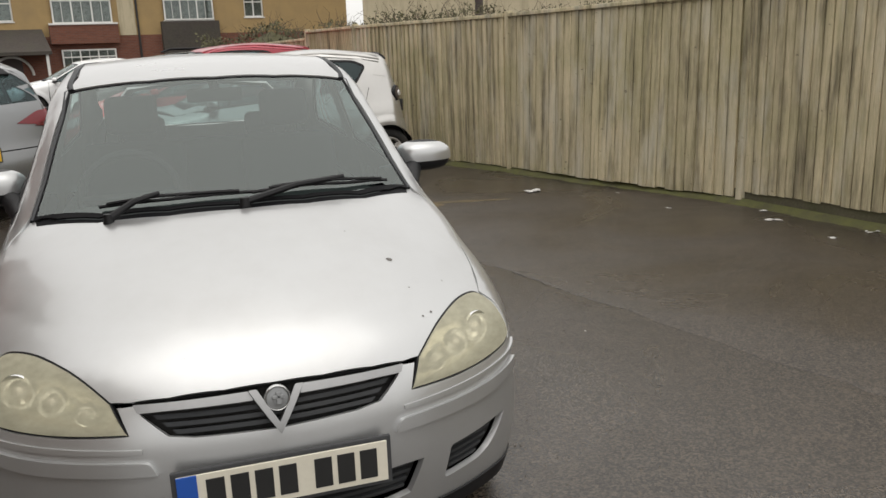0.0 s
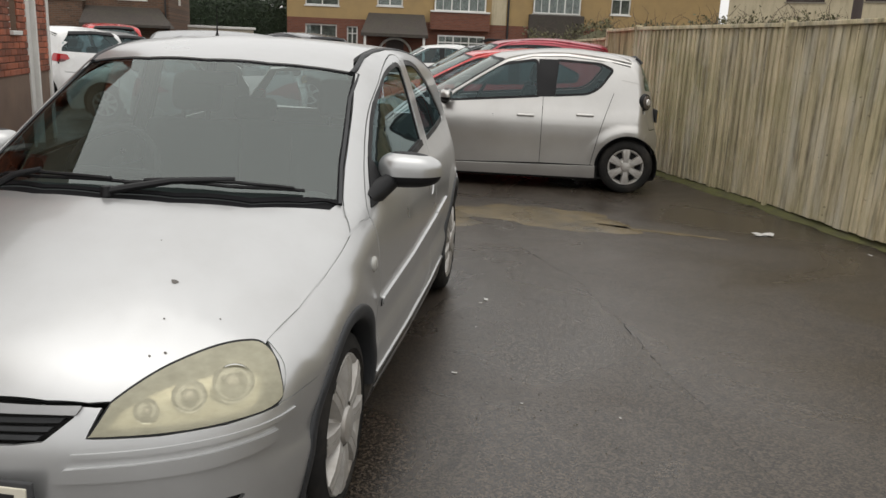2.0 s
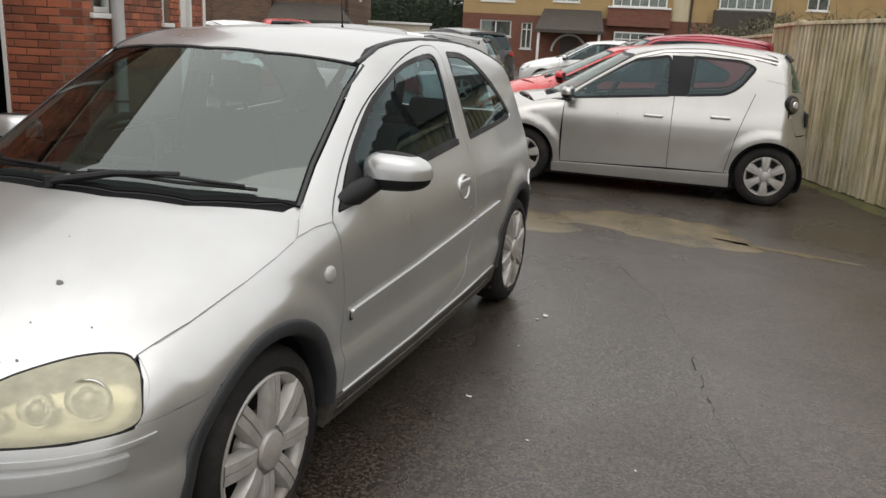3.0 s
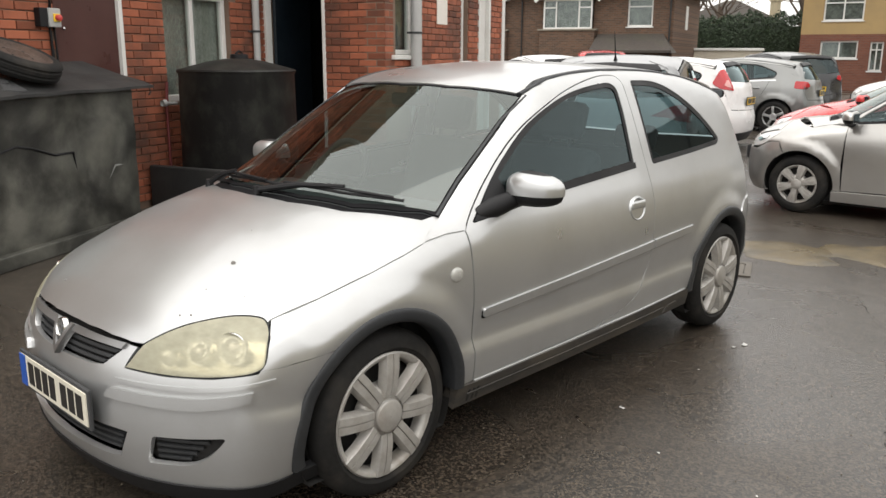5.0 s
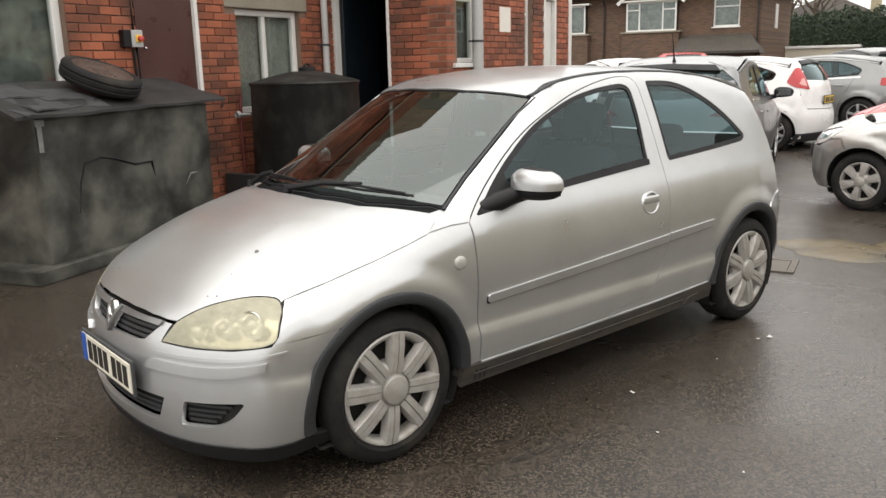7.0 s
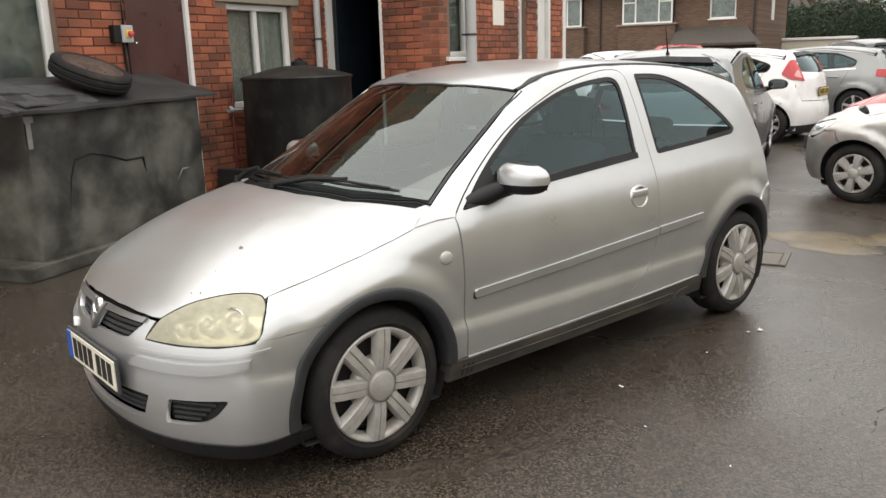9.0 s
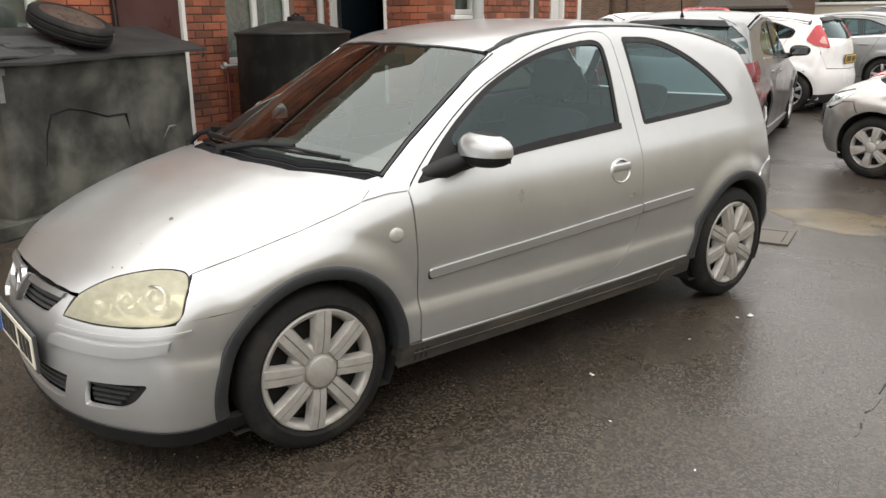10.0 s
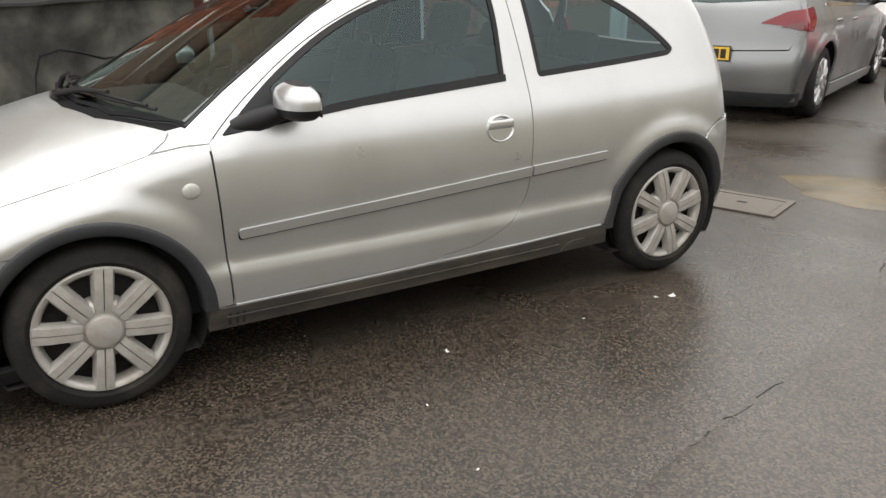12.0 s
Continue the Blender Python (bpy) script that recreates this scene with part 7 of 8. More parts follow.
# peeling pale tape at the corner
bm = bmesh.new()
box(bm, (-1.925, -0.008, 0.92), (-1.885, -0.002, 1.12), 0.002)
box(bm, (-1.94, -0.012, 1.10), (-1.86, -0.004, 1.15), 0.003)
part("tape", bm, TANK_PALE, steel_bin, "pale peeling tape")
# mats and a scrap tyre on the lid
MATS = mat("grey_rubber_mat", (0.055, 0.055, 0.057), 0.6, var=0.3, scale=4, stain=(0.02, 0.02, 0.02), stain_amt=0.6)
for x, y, w, h, t, z in ((-1.72, 0.06, 0.55, 0.40, 8, 1.275), (-1.45, 0.14, 0.40, 0.26, -12, 1.315), (-1.85, 0.25, 0.5, 0.3, 4, 1.345), (-1.40, 0.02, 0.34, 0.30, -20, 1.262), (-1.98, 0.06, 0.36, 0.5, 14, 1.262)):
    bm = bmesh.new()
    bmesh.ops.create_grid(bm, x_segments=10, y_segments=6, size=0.5)
    for v in bm.verts:
        v.co = Vector((v.co.x * w, v.co.y * h, v.co.y * h * 0.28 + 0.012 * noise.noise(Vector((v.co.x * 5 + x * 9, v.co.y * 5, 0)))))
    bmesh.ops.solidify(bm, geom=bm.faces[:], thickness=0.012)
    ob = part("rubber_mat", bm, MATS, None, smooth=True)
    ob.matrix_world = MB @ Matrix.Translation((x, y + 0.1, z)) @ Matrix.Rotation(radians(t), 4, 'Z')
    tagged(ob, "curled black rubber mat lying on the bin lid", "mat", "rubber mats")
ty = thing("scrap_tyre", "worn tyre on a rusty wheel lying flat on the bin lid", "tyre", MB @ Matrix.Translation((-1.04, 0.20, 1.43)) @ Matrix.Rotation(radians(23), 4, 'X') @ Matrix.Rotation(radians(4), 4, 'Y') @ Matrix.Rotation(radians(-90), 4, 'Y'))
bm = bmesh.new()
lathe(bm, [(0.055, 0.232), (0.064, 0.242), (0.066, 0.262), (0.058, 0.290), (0.044, 0.304), (0.03, 0.310), (0.022, 0.304), (0.012, 0.304), (0.006, 0.310), (-0.02, 0.310), (-0.026, 0.304), (-0.036, 0.304), (-0.042, 0.308), (-0.064, 0.300), (-0.078, 0.28), (-0.082, 0.25), (-0.075, 0.232)], 56)
part("tyre", bm, RUBBER, ty, smooth=True)
RUST = mat("rusty_wheel", (0.085, 0.055, 0.042), 0.85, var=0.5, fine=90, bump=0.002, stain=(0.05, 0.03, 0.022), stain_amt=0.7, stain_scale=8)
bm = bmesh.new()
lathe(bm, [(0.056, 0.234), (0.060, 0.226), (0.052, 0.218), (0.036, 0.212), (0.026, 0.196), (0.022, 0.15), (0.034, 0.12), (0.040, 0.085), (0.030, 0.075), (0.006, 0.060), (0.006, 0.036), (0.006, 0.001)], 48)
part("rim", bm, RUST, ty, smooth=True)
for k in range(4):
    bm = bmesh.new()
    a = 2 * math.pi * k / 4 + 0.4
    lathe(bm, [(0.034, 0.013), (0.040, 0.011), (0.036, 0.007), (0.030, 0.001)], 12, m=Matrix.Translation((0, 0.098 * math.cos(a), 0.098 * math.sin(a))))
    part("bolt_hole", bm, DISC, ty)
bm = bmesh.new()
for k in range(7):
    a = radians(190 + k * 5.5)
    box(bm, (-0.030 + 0.006 * (k % 3), -0.006, 0.309), (0.020 - 0.012 * (k % 2), 0.007, 0.3125), 0, Matrix.Rotation(-a, 4, 'X'))
part("chalk_mark", bm, LITTER, ty)

# black plastic tank and bund
tk = thing("plastic_tank", "black plastic storage tank with a low domed lid", "tank", ML @ Matrix.Translation((0.81, -0.66, 0)) @ Matrix.Diagonal((0.79, 0.86, 1.03, 1)))
bm = bmesh.new()
prof = [(0.05, 0.60), (0.2, 0.63), (1.24, 0.61), (1.27, 0.63), (1.285, 0.62), (1.36, 0.30), (1.385, 0.12), (1.385, 0.001)]
rings = []
for z, r in prof:
    rings.append([bm.verts.new((r * math.cos(a) / max(abs(math.cos(a)), abs(math.sin(a))) ** 0.55, 0.9 * r * math.sin(a) / max(abs(math.cos(a)), abs(math.sin(a))) ** 0.55, z)) for a in [2 * math.pi * k / 48 + 0.05 for k in range(48)]])
for r0, r1 in zip(rings, rings[1:]):
    for k in range(48):
        bm.faces.new((r0[k], r0[(k + 1) % 48], r1[(k + 1) % 48], r1[k]))
part("tank_body", bm, PLASTIC_TANK, tk, smooth=True)
bm = bmesh.new()
lathe(bm, [(1.37, 0.11), (1.42, 0.105), (1.43, 0.08), (1.43, 0.001)], 24, 'Z', Matrix.Translation((0.12, 0.05, 0)))
tube(bm, [(0.05, 0.05, 1.43), (0.12, 0.05, 1.455), (0.19, 0.05, 1.43)], 0.012, 8)
part("filler_cap", bm, SEAL, tk, smooth=True)
bm = bmesh.new()
box(bm, (0.17, -1.27, 0.0), (1.95, -1.21, 0.42), 0.012, ML)
box(bm, (0.17, -1.21, 0.0), (0.25, -0.05, 0.42), 0.012, ML)
tagged(part("bund_wall", bm, LID), "low black retaining wall beside the tank", "low wall")
# red handled lance by the tap
tap = thing("standpipe", "thin red pipe with a tap against the brick wall", "pipe", ML)
bm = bmesh.new()
tube(bm, [(0.46, -0.06, 0.0), (0.47, -0.05, 0.95), (0.50, -0.045, 1.2)], 0.014, 8)
part("pipe", bm, mat("dull_red_pipe", (0.13, 0.02, 0.02), 0.6), tap, smooth=True)
bm = bmesh.new()
lathe(bm, [(-0.02, 0.03), (0.02, 0.035), (0.03, 0.001)], 14, 'X', Matrix.Translation((0.42, -0.06, 1.0)))
tube(bm, [(0.42, -0.06, 1.0), (0.60, -0.06, 0.99)], 0.016, 8)
part("tap", bm, PIPE, tap, smooth=True)


# ---- houses beyond the yard ----


def courses(name, col, col2, mortar):
    m = bpy.data.materials.new(name)
    m.use_nodes = True
    n, l = m.node_tree.nodes, m.node_tree.links
    b = n["Principled BSDF"]
    tc, br = n.new("ShaderNodeTexCoord"), n.new("ShaderNodeTexBrick")
    sw_ = n.new("ShaderNodeMapping")
    sw_.inputs["Rotation"].default_value = (radians(90), 0, 0)
    l.new(tc.outputs["Object"], sw_.inputs["Vector"])
    l.new(sw_.outputs[0], br.inputs["Vector"])
    br.inputs["Scale"].default_value = 1.0
    br.inputs["Brick Width"].default_value, br.inputs["Row Height"].default_value, br.inputs["Mortar Size"].default_value = 0.225, 0.075, 0.009
    br.inputs["Color1"].default_value, br.inputs["Color2"].default_value, br.inputs["Mortar"].default_value = (*col, 1), (*col2, 1), (*mortar, 1)
    l.new(br.outputs["Color"], b.inputs["Base Color"])
    b.inputs["Roughness"].default_value = 0.9
    bp = n.new("ShaderNodeBump")
    bp.inputs["Distance"].default_value = 0.006
    bp.invert = True
    l.new(br.outputs["Fac"], bp.inputs["Height"])
    l.new(bp.outputs[0], b.inputs["Normal"])
    return m


HOUSE_BRICK = courses("brown_brick_courses", (0.155, 0.083, 0.05), (0.085, 0.05, 0.034), (0.13, 0.105, 0.08))
RED_COURSES = courses("red_brick_courses", (0.20, 0.07, 0.04), (0.15, 0.05, 0.03), (0.14, 0.10, 0.08))
OCHRE = mat("ochre_render", (0.36, 0.25, 0.115), 0.9, var=0.12, scale=1.2, fine=60, bump=0.004, stain=(0.24, 0.17, 0.09), stain_amt=0.4)
CREAM = mat("streaked_cream_render", (0.52, 0.45, 0.31), 0.9, var=0.15, scale=1.2, fine=40, bump=0.004, stain=(0.25, 0.21, 0.14), stain_amt=0.7, stain_scale=1.2, stretch=(3, 3, 0.5))
TILES = mat("dark_roof_tiles", (0.055, 0.045, 0.038), 0.8, var=0.35, scale=3, fine=12, bump=0.01, stain=(0.06, 0.065, 0.04), stain_amt=0.4)
DARK_FRAME = mat("dark_timber_frame", (0.05, 0.035, 0.03), 0.6, var=0.15)
GUTTER = mat("black_gutter", (0.02, 0.02, 0.02), 0.5)
CURTAIN = mat("net_curtain", (0.42, 0.42, 0.41), 0.9, var=0.12, stretch=(8, 8, 0.4))


def house(name, label, p, ang, length, depth, eave, wall, lower=None, lower_h=0.0, holes=(), roof_h=2.6, overhang=0.4, roof=True):
    """A house of walls with openings, roof, gutter and fascia. x runs along its front."""
    m = wall_frame(p, ang)
    ob = thing(name, label, "house", m)
    def wall_part(nm, z0, z1, material):
        bm = bmesh.new()
        pierced(bm, 0, length, z0, z1, 0, 0.25, holes)
        part(nm, bm, material, ob)
        bm = bmesh.new()
        for xa, xb, flip in ((0, 0.25, 0), (length - 0.25, length, 1)):
            box(bm, (xa, 0.251, z0), (xb, depth, z1))
        box(bm, (0.25, depth - 0.25, z0), (length - 0.25, depth, z1))
        bmesh.ops.remove_doubles(bm, verts=bm.verts[:], dist=1e-5)
        part("back_" + nm, bm, material, ob)
    if lower:
        wall_part("lower_wall", 0, lower_h, lower)
        wall_part("wall", lower_h + 0.001, eave, wall)
    else:
        wall_part("wall", 0, eave, wall)
    if roof:
        bm = bmesh.new()
        o = overhang
        pts = [(-o, -o, eave), (length + o, -o, eave), (length + o, depth + o, eave), (-o, depth + o, eave), (length * 0.0 + depth * 0.5, depth / 2, eave + roof_h), (length - depth * 0.5, depth / 2, eave + roof_h)]
        vs = [bm.verts.new(q) for q in pts] + [bm.verts.new((q[0], q[1], q[2] - 0.08)) for q in pts[:4]]
        for f in ((0, 1, 5, 4), (1, 2, 5), (2, 3, 4, 5), (3, 0, 4), (6, 7, 1, 0), (7, 8, 2, 1), (8, 9, 3, 2), (9, 6, 0, 3), (9, 8, 7, 6)):
            bm.faces.new([vs[i] for i in f])
        part("roof", bm, TILES, ob)
        bm = bmesh.new()
        tube(bm, [(-o, -o - 0.05, eave - 0.02), (length + o, -o - 0.05, eave - 0.02)], 0.06, 8)
        part("gutter", bm, GUTTER, ob)
    return ob, m


def house_window(m, parent, s0, s1, z0, z1, mull=(), trans=(), material=None, curtain=None, proud=0.0, bars=0):
    w = window(m, s0, s1, z0, z1, "window", "", mullions=mull, transoms=trans, frame=0.07, depth=0.08, material=material or UPVC, proud=proud)
    w.parent = parent
    w.matrix_local = Matrix.Identity(4)
    for k in ("label", "category", "kind"):
        if k in w:
            del w[k]
    # one mesh deep: fold the parts up
    for k in range(bars):
        bm = bmesh.new()
        x = s0 + (s1 - s0) * (k + 1) / (bars + 1)
        box(bm, (x - 0.012, 0.086 - proud, z0), (x + 0.012, 0.12 - proud, z1))
        part("glazing_bar", bm, material or UPVC, w)
    bm = bmesh.new()
    box(bm, (s0 + 0.05, 0.25 - proud, z0 + 0.05), (s1 - 0.05, 0.262 - proud, z1 - 0.05))
    part("curtain", bm, curtain or CURTAIN, w)
    return w


# brown brick semi with bay windows
hb = [(14.0, 15.1, 2.76, 3.95), (10.25, 12.5, 2.68, 3.95), (6.9, 8.3, 2.68, 3.95)]
brick_house, mb = house("brick_house", "two-storey brown brick semi-detached house with white bay windows", Vector((-30.1, 26.3, 0)), -72, 16.0, 7.0, 4.3, HOUSE_BRICK, holes=hb)
house_window(mb, brick_house, *hb[0], trans=((14.05, 15.05, 3.6),))
house_window(mb, brick_house, *hb[1], mull=(10.85, 11.9), trans=((10.3, 10.8, 3.6), (11.95, 12.45, 3.6)), proud=0.35)
house_window(mb, brick_house, *hb[2], mull=(7.6,), proud=0.35)
for a, c in ((10.1, 12.65), (6.75, 8.45)):
    bm = bmesh.new()
    box(bm, (a, -0.34, 0.0), (c, -0.001, 2.61), 0.02)
    part("bay_wall", bm, HOUSE_BRICK, brick_house)
    bm = bmesh.new()
    box(bm, (a - 0.08, -0.42, 3.95), (c + 0.08, -0.001, 4.02), 0.02)
    part("bay_fascia", bm, UPVC, brick_house)
    bm = bmesh.new()
    box(bm, (a - 0.08, -0.40, 2.61), (c + 0.08, -0.001, 2.68), 0.01)
    part("bay_ledge", bm, STONE, brick_house)
bm = bmesh.new()
vs = [bm.verts.new(q) for q in ((9.95, -0.36, 4.02), (12.8, -0.36, 4.02), (11.37, -0.36, 5.25), (9.95, 0.3, 4.02), (12.8, 0.3, 4.02), (11.37, 2.2, 5.25))]
for f in ((0, 1, 2), (0, 2, 5, 3), (1, 4, 5, 2)):
    bm.faces.new([vs[i] for i in f])
part("bay_gable", bm, HOUSE_BRICK, brick_house)
for q in (-1, 1):
    bm = bmesh.new()
    pts = [(11.37 + q * 1.55, -0.42, 3.92), (11.37, -0.42, 5.30), (11.37, -0.42, 5.12), (11.37 + q * 1.45, -0.42, 3.82)]
    vs = [bm.verts.new(p) for p in pts] + [bm.verts.new((p[0], -0.36, p[2])) for p in pts]
    for f in ((0, 1, 2, 3), (7, 6, 5, 4), (0, 4, 5, 1), (1, 5, 6, 2), (2, 6, 7, 3), (3, 7, 4, 0)):
        bm.faces.new([vs[i] for i in f])
    part("barge_board", bm, UPVC, brick_house)
bm = bmesh.new()
vs = [bm.verts.new(q) for q in ((12.7, -1.3, 1.75), (16.2, -1.3, 1.75), (15.6, -0.002, 2.45), (12.7, -0.002, 2.45), (12.7, -1.3, 1.65), (16.2, -1.3, 1.65), (16.2, -0.002, 1.65), (12.7, -0.002, 1.65))]
for f in ((0, 1, 2, 3), (4, 5, 1, 0), (5, 6, 2, 1), (7, 4, 0, 3), (7, 6, 5, 4)):
    bm.faces.new([vs[i] for i in f])
part("porch_roof", bm, TILES, brick_house)
for x in (15.85, 9.15):
    bm = bmesh.new()
    tube(bm, [(x, -0.06, 0), (x, -0.06, 3.9), (x, -0.4, 4.25)], 0.045, 8)
    part("downpipe", bm, GUTTER, brick_house)
bm = bmesh.new()
box(bm, (15.98, 2.9, 2.7), (16.03, 3.5, 3.75), 0.01)
part("side_window", bm, UPVC, brick_house)

# ochre row across the road
Q = Vector((-12.3, 38.8, 0))
hy = [(0.9, 2.5, 1.45, 2.25), (3.0, 3.55, 0.9, 2.2), (0.9, 2.6, 3.15, 4.3), (4.5, 5.8, 3.25, 4.4), (7.4, 10.0, 3.12, 4.5), (12.4, 14.8, 3.2, 4.5), (16.4, 17.4, 3.3, 4.4), (7.6, 10.0, 0.9, 1.95)]
ochre_house, my = house("terraced_house", "two-storey ochre rendered terrace with red brick ground floor and white windows", Q, -80, 22.0, 7.0, 5.6, OCHRE, RED_COURSES, 2.55, hy)
for h in hy:
    wide = h[1] - h[0] > 2
    house_window(my, ochre_house, *h, mull=((h[0] * 2 + h[1]) / 3, (h[0] + 2 * h[1]) / 3) if wide else ((h[0] + h[1]) / 2,), trans=((h[0] + 0.06, h[1] - 0.06, h[1] * 0 + h[3] - 0.35),) if h[3] - h[2] > 0.9 else (), proud=0.25 if wide else 0.0, bars=5 if wide else 0)
bm = bmesh.new()
box(bm, (7.2, -0.35, 2.2), (10.2, 0.0, 3.1), 0.02)
part("bay_wall", bm, RED_COURSES, ochre_house)
bm = bmesh.new()
box(bm, (7.2, -0.4, 3.06), (10.2, 0.0, 3.14), 0.01)
part("bay_ledge", bm, UPVC, ochre_house)
bm = bmesh.new()
box(bm, (10.3, -0.02, 2.55), (11.05, 0.01, 5.5))
part("pale_strip", bm, CREAM, ochre_house)
bm = bmesh.new()
box(bm, (12.2, -0.35, 1.0), (15.0, 0.0, 3.15), 0.02)
part("bay_wall", bm, TILES, ochre_house)
bm = bmesh.new()
tube(bm, [(11.15, -0.06, 0), (11.15, -0.06, 5.5)], 0.05, 8)
part("downpipe", bm, GUTTER, ochre_house)
bm = bmesh.new()
vs = [bm.verts.new(q) for q in ((3.8, -1.6, 1.9), (7.1, -1.6, 1.9), (6.9, 0.0, 2.9), (4.1, 0.0, 2.9), (3.8, -1.6, 1.75), (7.1, -1.6, 1.75), (7.1, 0, 1.75), (3.8, 0, 1.75))]
for f in ((0, 1, 2, 3), (4, 5, 1, 0), (5, 6, 2, 1), (7, 4, 0, 3), (7, 6, 5, 4)):
    bm.faces.new([vs[i] for i in f])
part("porch_roof", bm, TILES, ochre_house)
for x in (4.0, 6.9):
    bm = bmesh.new()
    box(bm, (x - 0.06, -1.5, 0), (x + 0.06, -1.38, 1.78), 0.01)
    part("porch_post", bm, UPVC, ochre_house)
bm = bmesh.new()
pts = [(5.45 + 0.85 * math.cos(t), -0.04, 0.85 + 0.85 * math.sin(t)) for t in [math.pi * k / 20 for k in range(21)]]
tube(bm, pts, 0.06, 8)
part("door_arch", bm, UPVC, ochre_house)
bm = bmesh.new()
box(bm, (5.0, -0.03, 0), (5.9, 0.02, 1.65), 0.01)
part("front_door", bm, DARK_FRAME, ochre_house)

# cream house with dark windows beyond the hedge
hc = [(2.0, 3.3, 3.5, 4.3), (4.6, 6.3, 3.55, 4.35), (7.0, 8.4, 3.4, 4.25), (9.7, 11.4, 3.3, 4.15)]
cream_house, mc = house("rendered_house", "cream rendered house with streaked walls, dark windows and a slate roof", Vector((7.6, 31.0, 0)), -110, 14.0, 7.0, 4.75, CREAM, holes=hc, roof_h=3.0)
# dim-room colour on the curtain sheets makes these windows look dark
for h in hc:
    house_window(mc, cream_house, *h, mull=((h[0] + h[1]) / 2,), trans=((h[0] + 0.06, h[1] - 0.06, h[3] - 0.3),), material=DARK_FRAME, curtain=ROOM_TONE)
bm = bmesh.new()
tube(bm, [(12.4, -0.05, 0), (12.4, -0.05, 4.7)], 0.05, 8)
part("downpipe", bm, GUTTER, cream_house)
bm = bmesh.new()
box(bm, (8.0, 2.0, 5.9), (8.6, 2.1, 6.6), 0.02)
part("roof_light", bm, UPVC, cream_house)

# telegraph pole
pole = thing("utility_pole", "dark timber utility pole beyond the fence", "pole", pose(9.6, 23.0, 0))
bm = bmesh.new()
tube(bm, [(0, 0, 0), (0, 0, 8.0)], [0.15, 0.11], 12)
part("pole_shaft", bm, DARK_FRAME, pole, smooth=True)

# garage and far roof
bm = bmesh.new()
gm = wall_frame((-17.2, 36.9, 0), -68)
box(bm, (0, 0, 0), (3.6, 4.5, 1.8), 0.02, gm)
gar = part("garage", bm, mat("pale_garage_render", (0.52, 0.47, 0.38), 0.8, var=0.1))
tagged(gar, "low pale rendered garage in front of the hedge", "garage")
bm = bmesh.new()
box(bm, (-0.1, -0.1, 1.802), (3.7, 4.6, 1.92), 0.02, gm)
part("roof_slab", bm, UPVC, gar)
house("slate_house", "grey slate roofed house far behind the hedge", Vector((-30.0, 60.9, 0)), -70, 7.0, 6.0, 4.3, CREAM, roof_h=1.7)
CH = Vector((-23.5, 63.4, 6.2))
bm = bmesh.new()
box(bm, (CH.x - 0.3, CH.y - 0.3, 3.0), (CH.x + 0.3, CH.y + 0.3, CH.z), 0.03)
box(bm, (CH.x - 0.38, CH.y - 0.38, CH.z - 0.5), (CH.x + 0.38, CH.y + 0.38, CH.z - 0.3), 0.03)
tagged(part("chimney", bm, CREAM), "pale rendered chimney stack", "chimney")

# ---- hedges and trees ----
LEAF = mat("dark_conifer_leaf", (0.022, 0.038, 0.016), 0.75, var=0.55, scale=2, per_piece=0.7)
BRAMBLE_LEAF = mat("dull_bramble_leaf", (0.075, 0.070, 0.030), 0.8, var=0.5, scale=2, per_piece=0.7)
TWIG = mat("bare_twig", (0.085, 0.062, 0.045), 0.9, var=0.35)


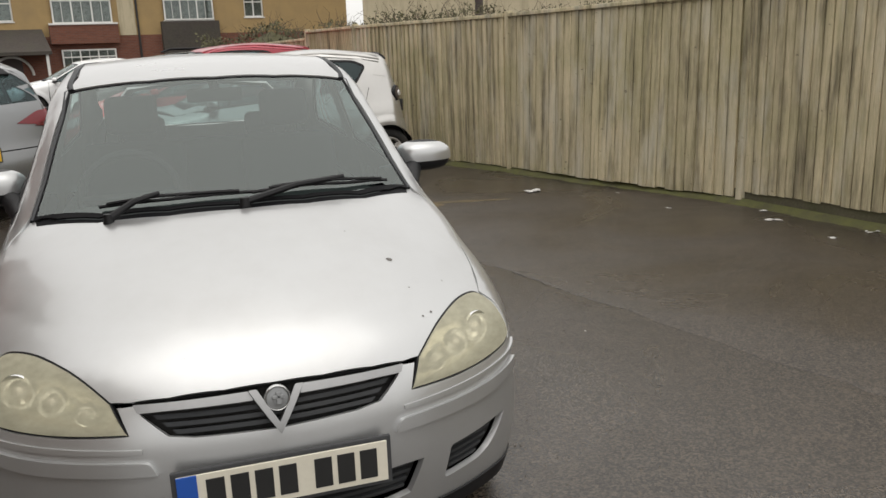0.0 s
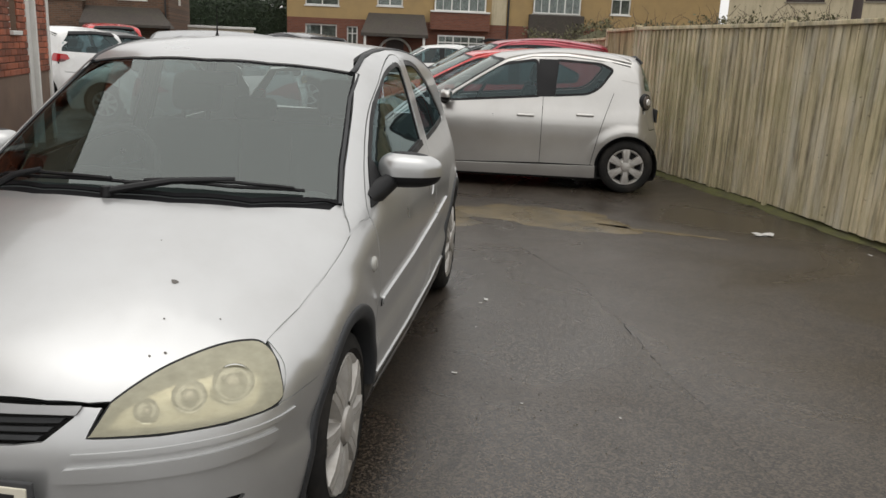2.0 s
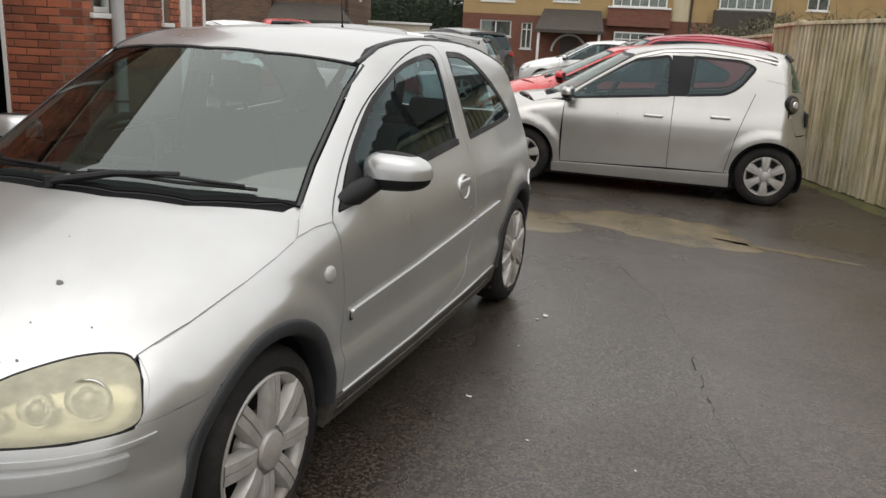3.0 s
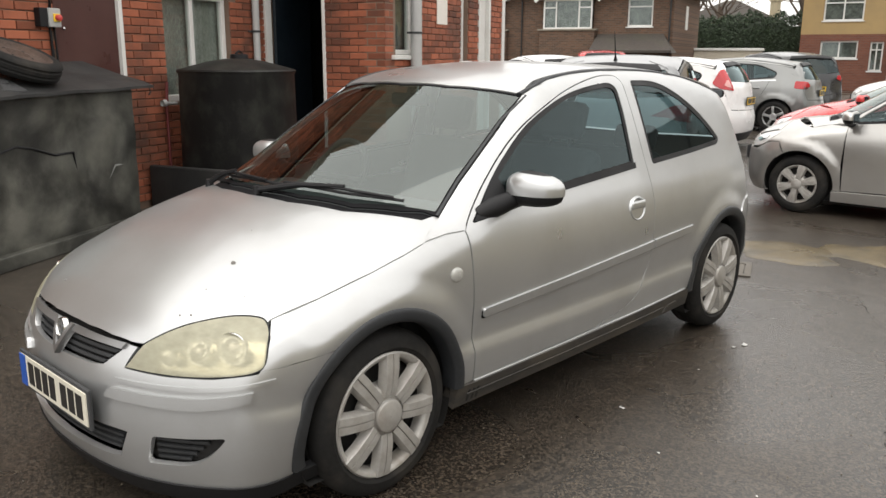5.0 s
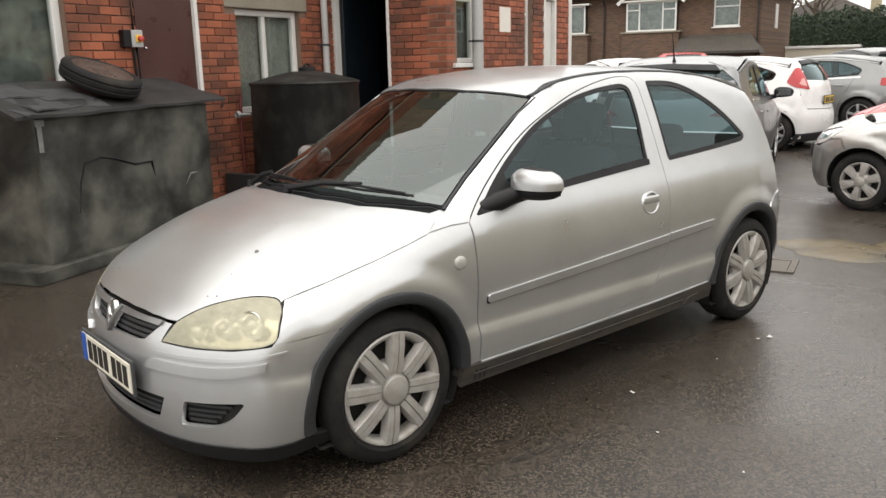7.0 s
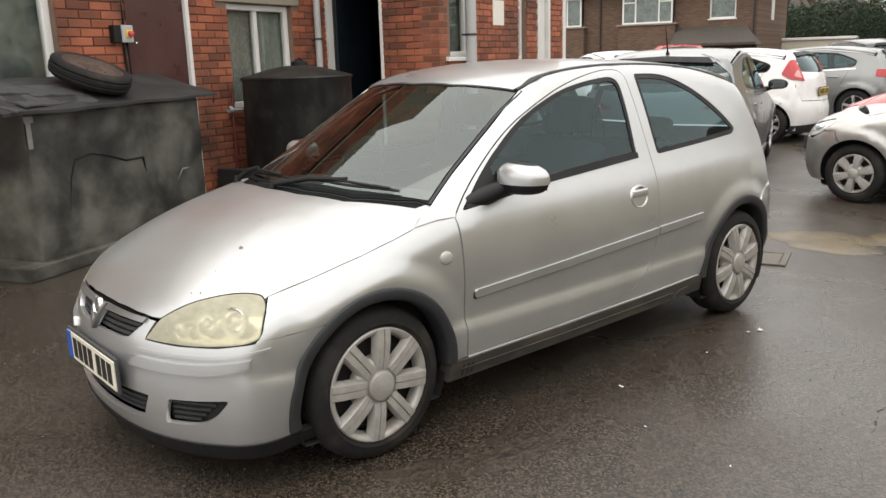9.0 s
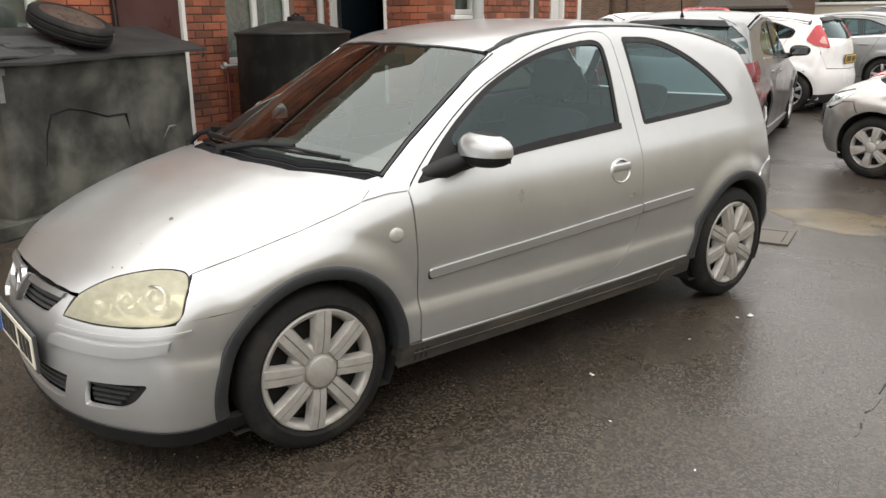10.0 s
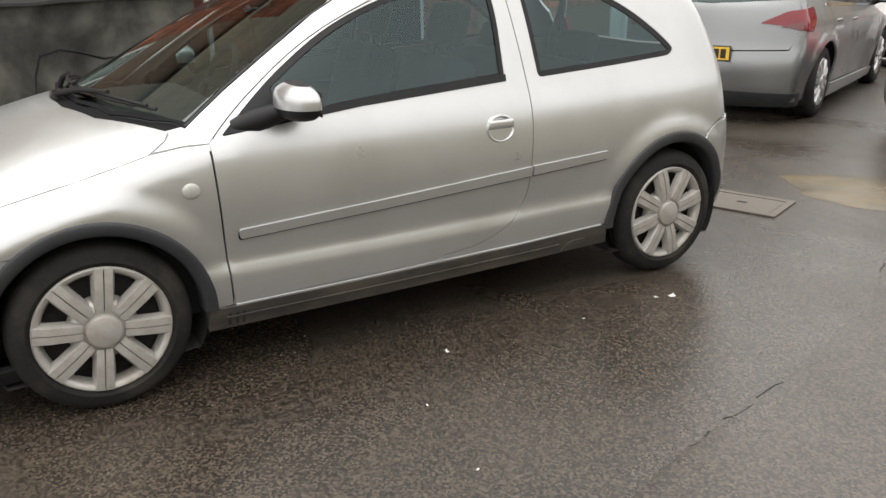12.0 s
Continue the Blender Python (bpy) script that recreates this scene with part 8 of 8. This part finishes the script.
def leaf_mass(name, label, category, m, size, count, leaf, material, seed, twigs=0, twig_mat=None, core=True):
    """A hedge: a dark uneven core, many small leaves over it, bare twigs sticking out."""
    rnd = random.Random(seed)
    ob = thing(name, label, category, m)
    lx, ly, lz = size
    rise = lambda x, y: lz * (0.86 + 0.16 * noise.noise(Vector((x * 0.9, y, seed))) + 0.07 * noise.noise(Vector((x * 3.1, y * 3, seed))))
    if core:
        bm = bmesh.new()
        nx = max(8, int(lx / 0.4))
        rows = []
        for i in range(nx + 1):
            x = lx * i / nx
            rows.append([bm.verts.new((x, ly * (0.5 + u * 0.42) + 0.1 * noise.noise(Vector((x, u, 3))), (rise(x, u) - 0.15) * w)) for u, w in ((-1, 0), (-1, 0.5), (-0.85, 0.9), (0, 1), (0.85, 0.9), (1, 0.5), (1, 0))])
        for r0, r1 in zip(rows, rows[1:]):
            for q in range(6):
                bm.faces.new((r0[q], r0[q + 1], r1[q + 1], r1[q]))
        part("foliage_core", bm, material, ob)
    verts, faces = [], []
    for _ in range(count):
        x = rnd.uniform(0, lx)
        u = rnd.uniform(-1, 1)
        top = rise(x, u)
        if rnd.random() < 0.35:
            p = Vector((x, ly * (0.5 + 0.5 * u), top + rnd.gauss(0, 0.06)))
        else:
            p = Vector((x, ly * (0.5 + 0.5 * math.copysign(1, u)) * 1.0 + rnd.gauss(0, 0.07), rnd.uniform(0.05, 1) * top))
        a = Vector((rnd.gauss(0, 1), rnd.gauss(0, 1), rnd.gauss(0, 1))).normalized()
        c = a.orthogonal().normalized()
        s = leaf * rnd.uniform(0.6, 1.4)
        k = len(verts)
        verts += [tuple(p - a * s), tuple(p + c * s * 0.45), tuple(p + a * s), tuple(p - c * s * 0.45)]
        faces.append((k, k + 1, k + 2, k + 3))
    tagged(mesh_of("leaves", verts, faces, material, ob, smooth=False), kind="stuff")
    if twigs:
        bm = bmesh.new()
        for _ in range(twigs):
            x, u = rnd.uniform(0, lx), rnd.uniform(-1, 1)
            p = Vector((x, ly * (0.5 + 0.5 * u), rise(x, u) * rnd.uniform(0.7, 1.0)))
            d = Vector((rnd.gauss(0, 0.6), rnd.gauss(0, 0.4), 1.0)).normalized()
            ln = rnd.uniform(0.2, 0.55)
            q = p + d * ln * 0.6 + Vector((rnd.gauss(0, 0.05), rnd.gauss(0, 0.05), 0))
            tube(bm, [p, q, q + (d + Vector((rnd.gauss(0, 0.4), 0, -0.3))) * ln * 0.4], [0.006, 0.004, 0.002], 4, cap=False)
        tagged(part("twig_tangle", bm, twig_mat or TWIG, ob), kind="stuff")
    return ob


leaf_mass("hedge", "overgrown leafless bramble hedge behind the fence", "hedge", pose(2.6, 13.2, 0, 0, 0, -26), (11.0, 1.4, 2.28), 9000, 0.035, BRAMBLE_LEAF, 7, 900)
leaf_mass("hedge", "brown bramble hedge along the terrace", "hedge", pose(0.5, 17.2, 0, 0, 0, -12), (3.6, 1.5, 2.15), 3000, 0.04, BRAMBLE_LEAF, 9, 300)
leaf_mass("conifer_hedge", "tall clipped dark green conifer hedge", "hedge", pose(-20.6, 42.6, 0, 0, 0, 14), (8.2, 1.6, 4.1), 16000, 0.07, LEAF, 13)


def bare_tree(x, y, h, seed):
    rnd = random.Random(seed)
    ob = thing("tree", "bare leafless winter tree behind the houses", "tree", pose(x, y, 0), group="bare trees")
    bm = bmesh.new()
    tube(bm, [(0, 0, 0), (0.1, 0, h * 0.25), (0, 0.1, h * 0.45)], [0.28, 0.2, 0.15], 8)
    part("trunk", bm, TWIG, ob, smooth=True)
    bm = bmesh.new()
    def grow(p, d, ln, r, depth):
        q = p + d * ln
        mid = (p + q) / 2 + Vector((rnd.gauss(0, 0.06), rnd.gauss(0, 0.06), 0)) * ln
        tube(bm, [p, mid, q], [r, r * 0.8, r * 0.6], 5 if depth > 2 else 4, cap=False)
        if depth:
            for _ in range(3 if depth > 1 else 4):
                e = (d + Vector((rnd.gauss(0, 0.55), rnd.gauss(0, 0.55), rnd.gauss(0.15, 0.35)))).normalized()
                grow(p + (q - p) * rnd.uniform(0.5, 1.0), e, ln * rnd.uniform(0.55, 0.8), r * 0.55, depth - 1)
    for k in range(6):
        a = k * 1.05 + rnd.uniform(-0.3, 0.3)
        grow(Vector((0, 0.05, h * rnd.uniform(0.25, 0.45))), Vector((math.cos(a) * 0.6, math.sin(a) * 0.6, 0.9)).normalized(), h * 0.22, 0.09, 4)
    tagged(part("crown", bm, TWIG, ob), kind="stuff")
    return ob


for x, y, h, s in ((-24, 55, 11, 1), (-19.5, 58, 12, 2), (-28.5, 60, 12, 3), (-15.5, 60, 11, 4), (-21.5, 66, 13, 5)):
    bare_tree(x, y, h, s)

# bricks of the workshop, nearest stretches first
lay_bricks(wl_, ML, -1.435, 2.22, 0.075, 5.3, holesL + [(0.40, 1.72, 2.085, 2.225)], 180, 1)
lay_bricks(wd_, MD, 0.0, 1.56, 0.075, 5.3, holesD, 110, 2)
lay_bricks(wr_, MR, 0.0, 3.80, 0.9, 5.3, holesR, 160, 3)
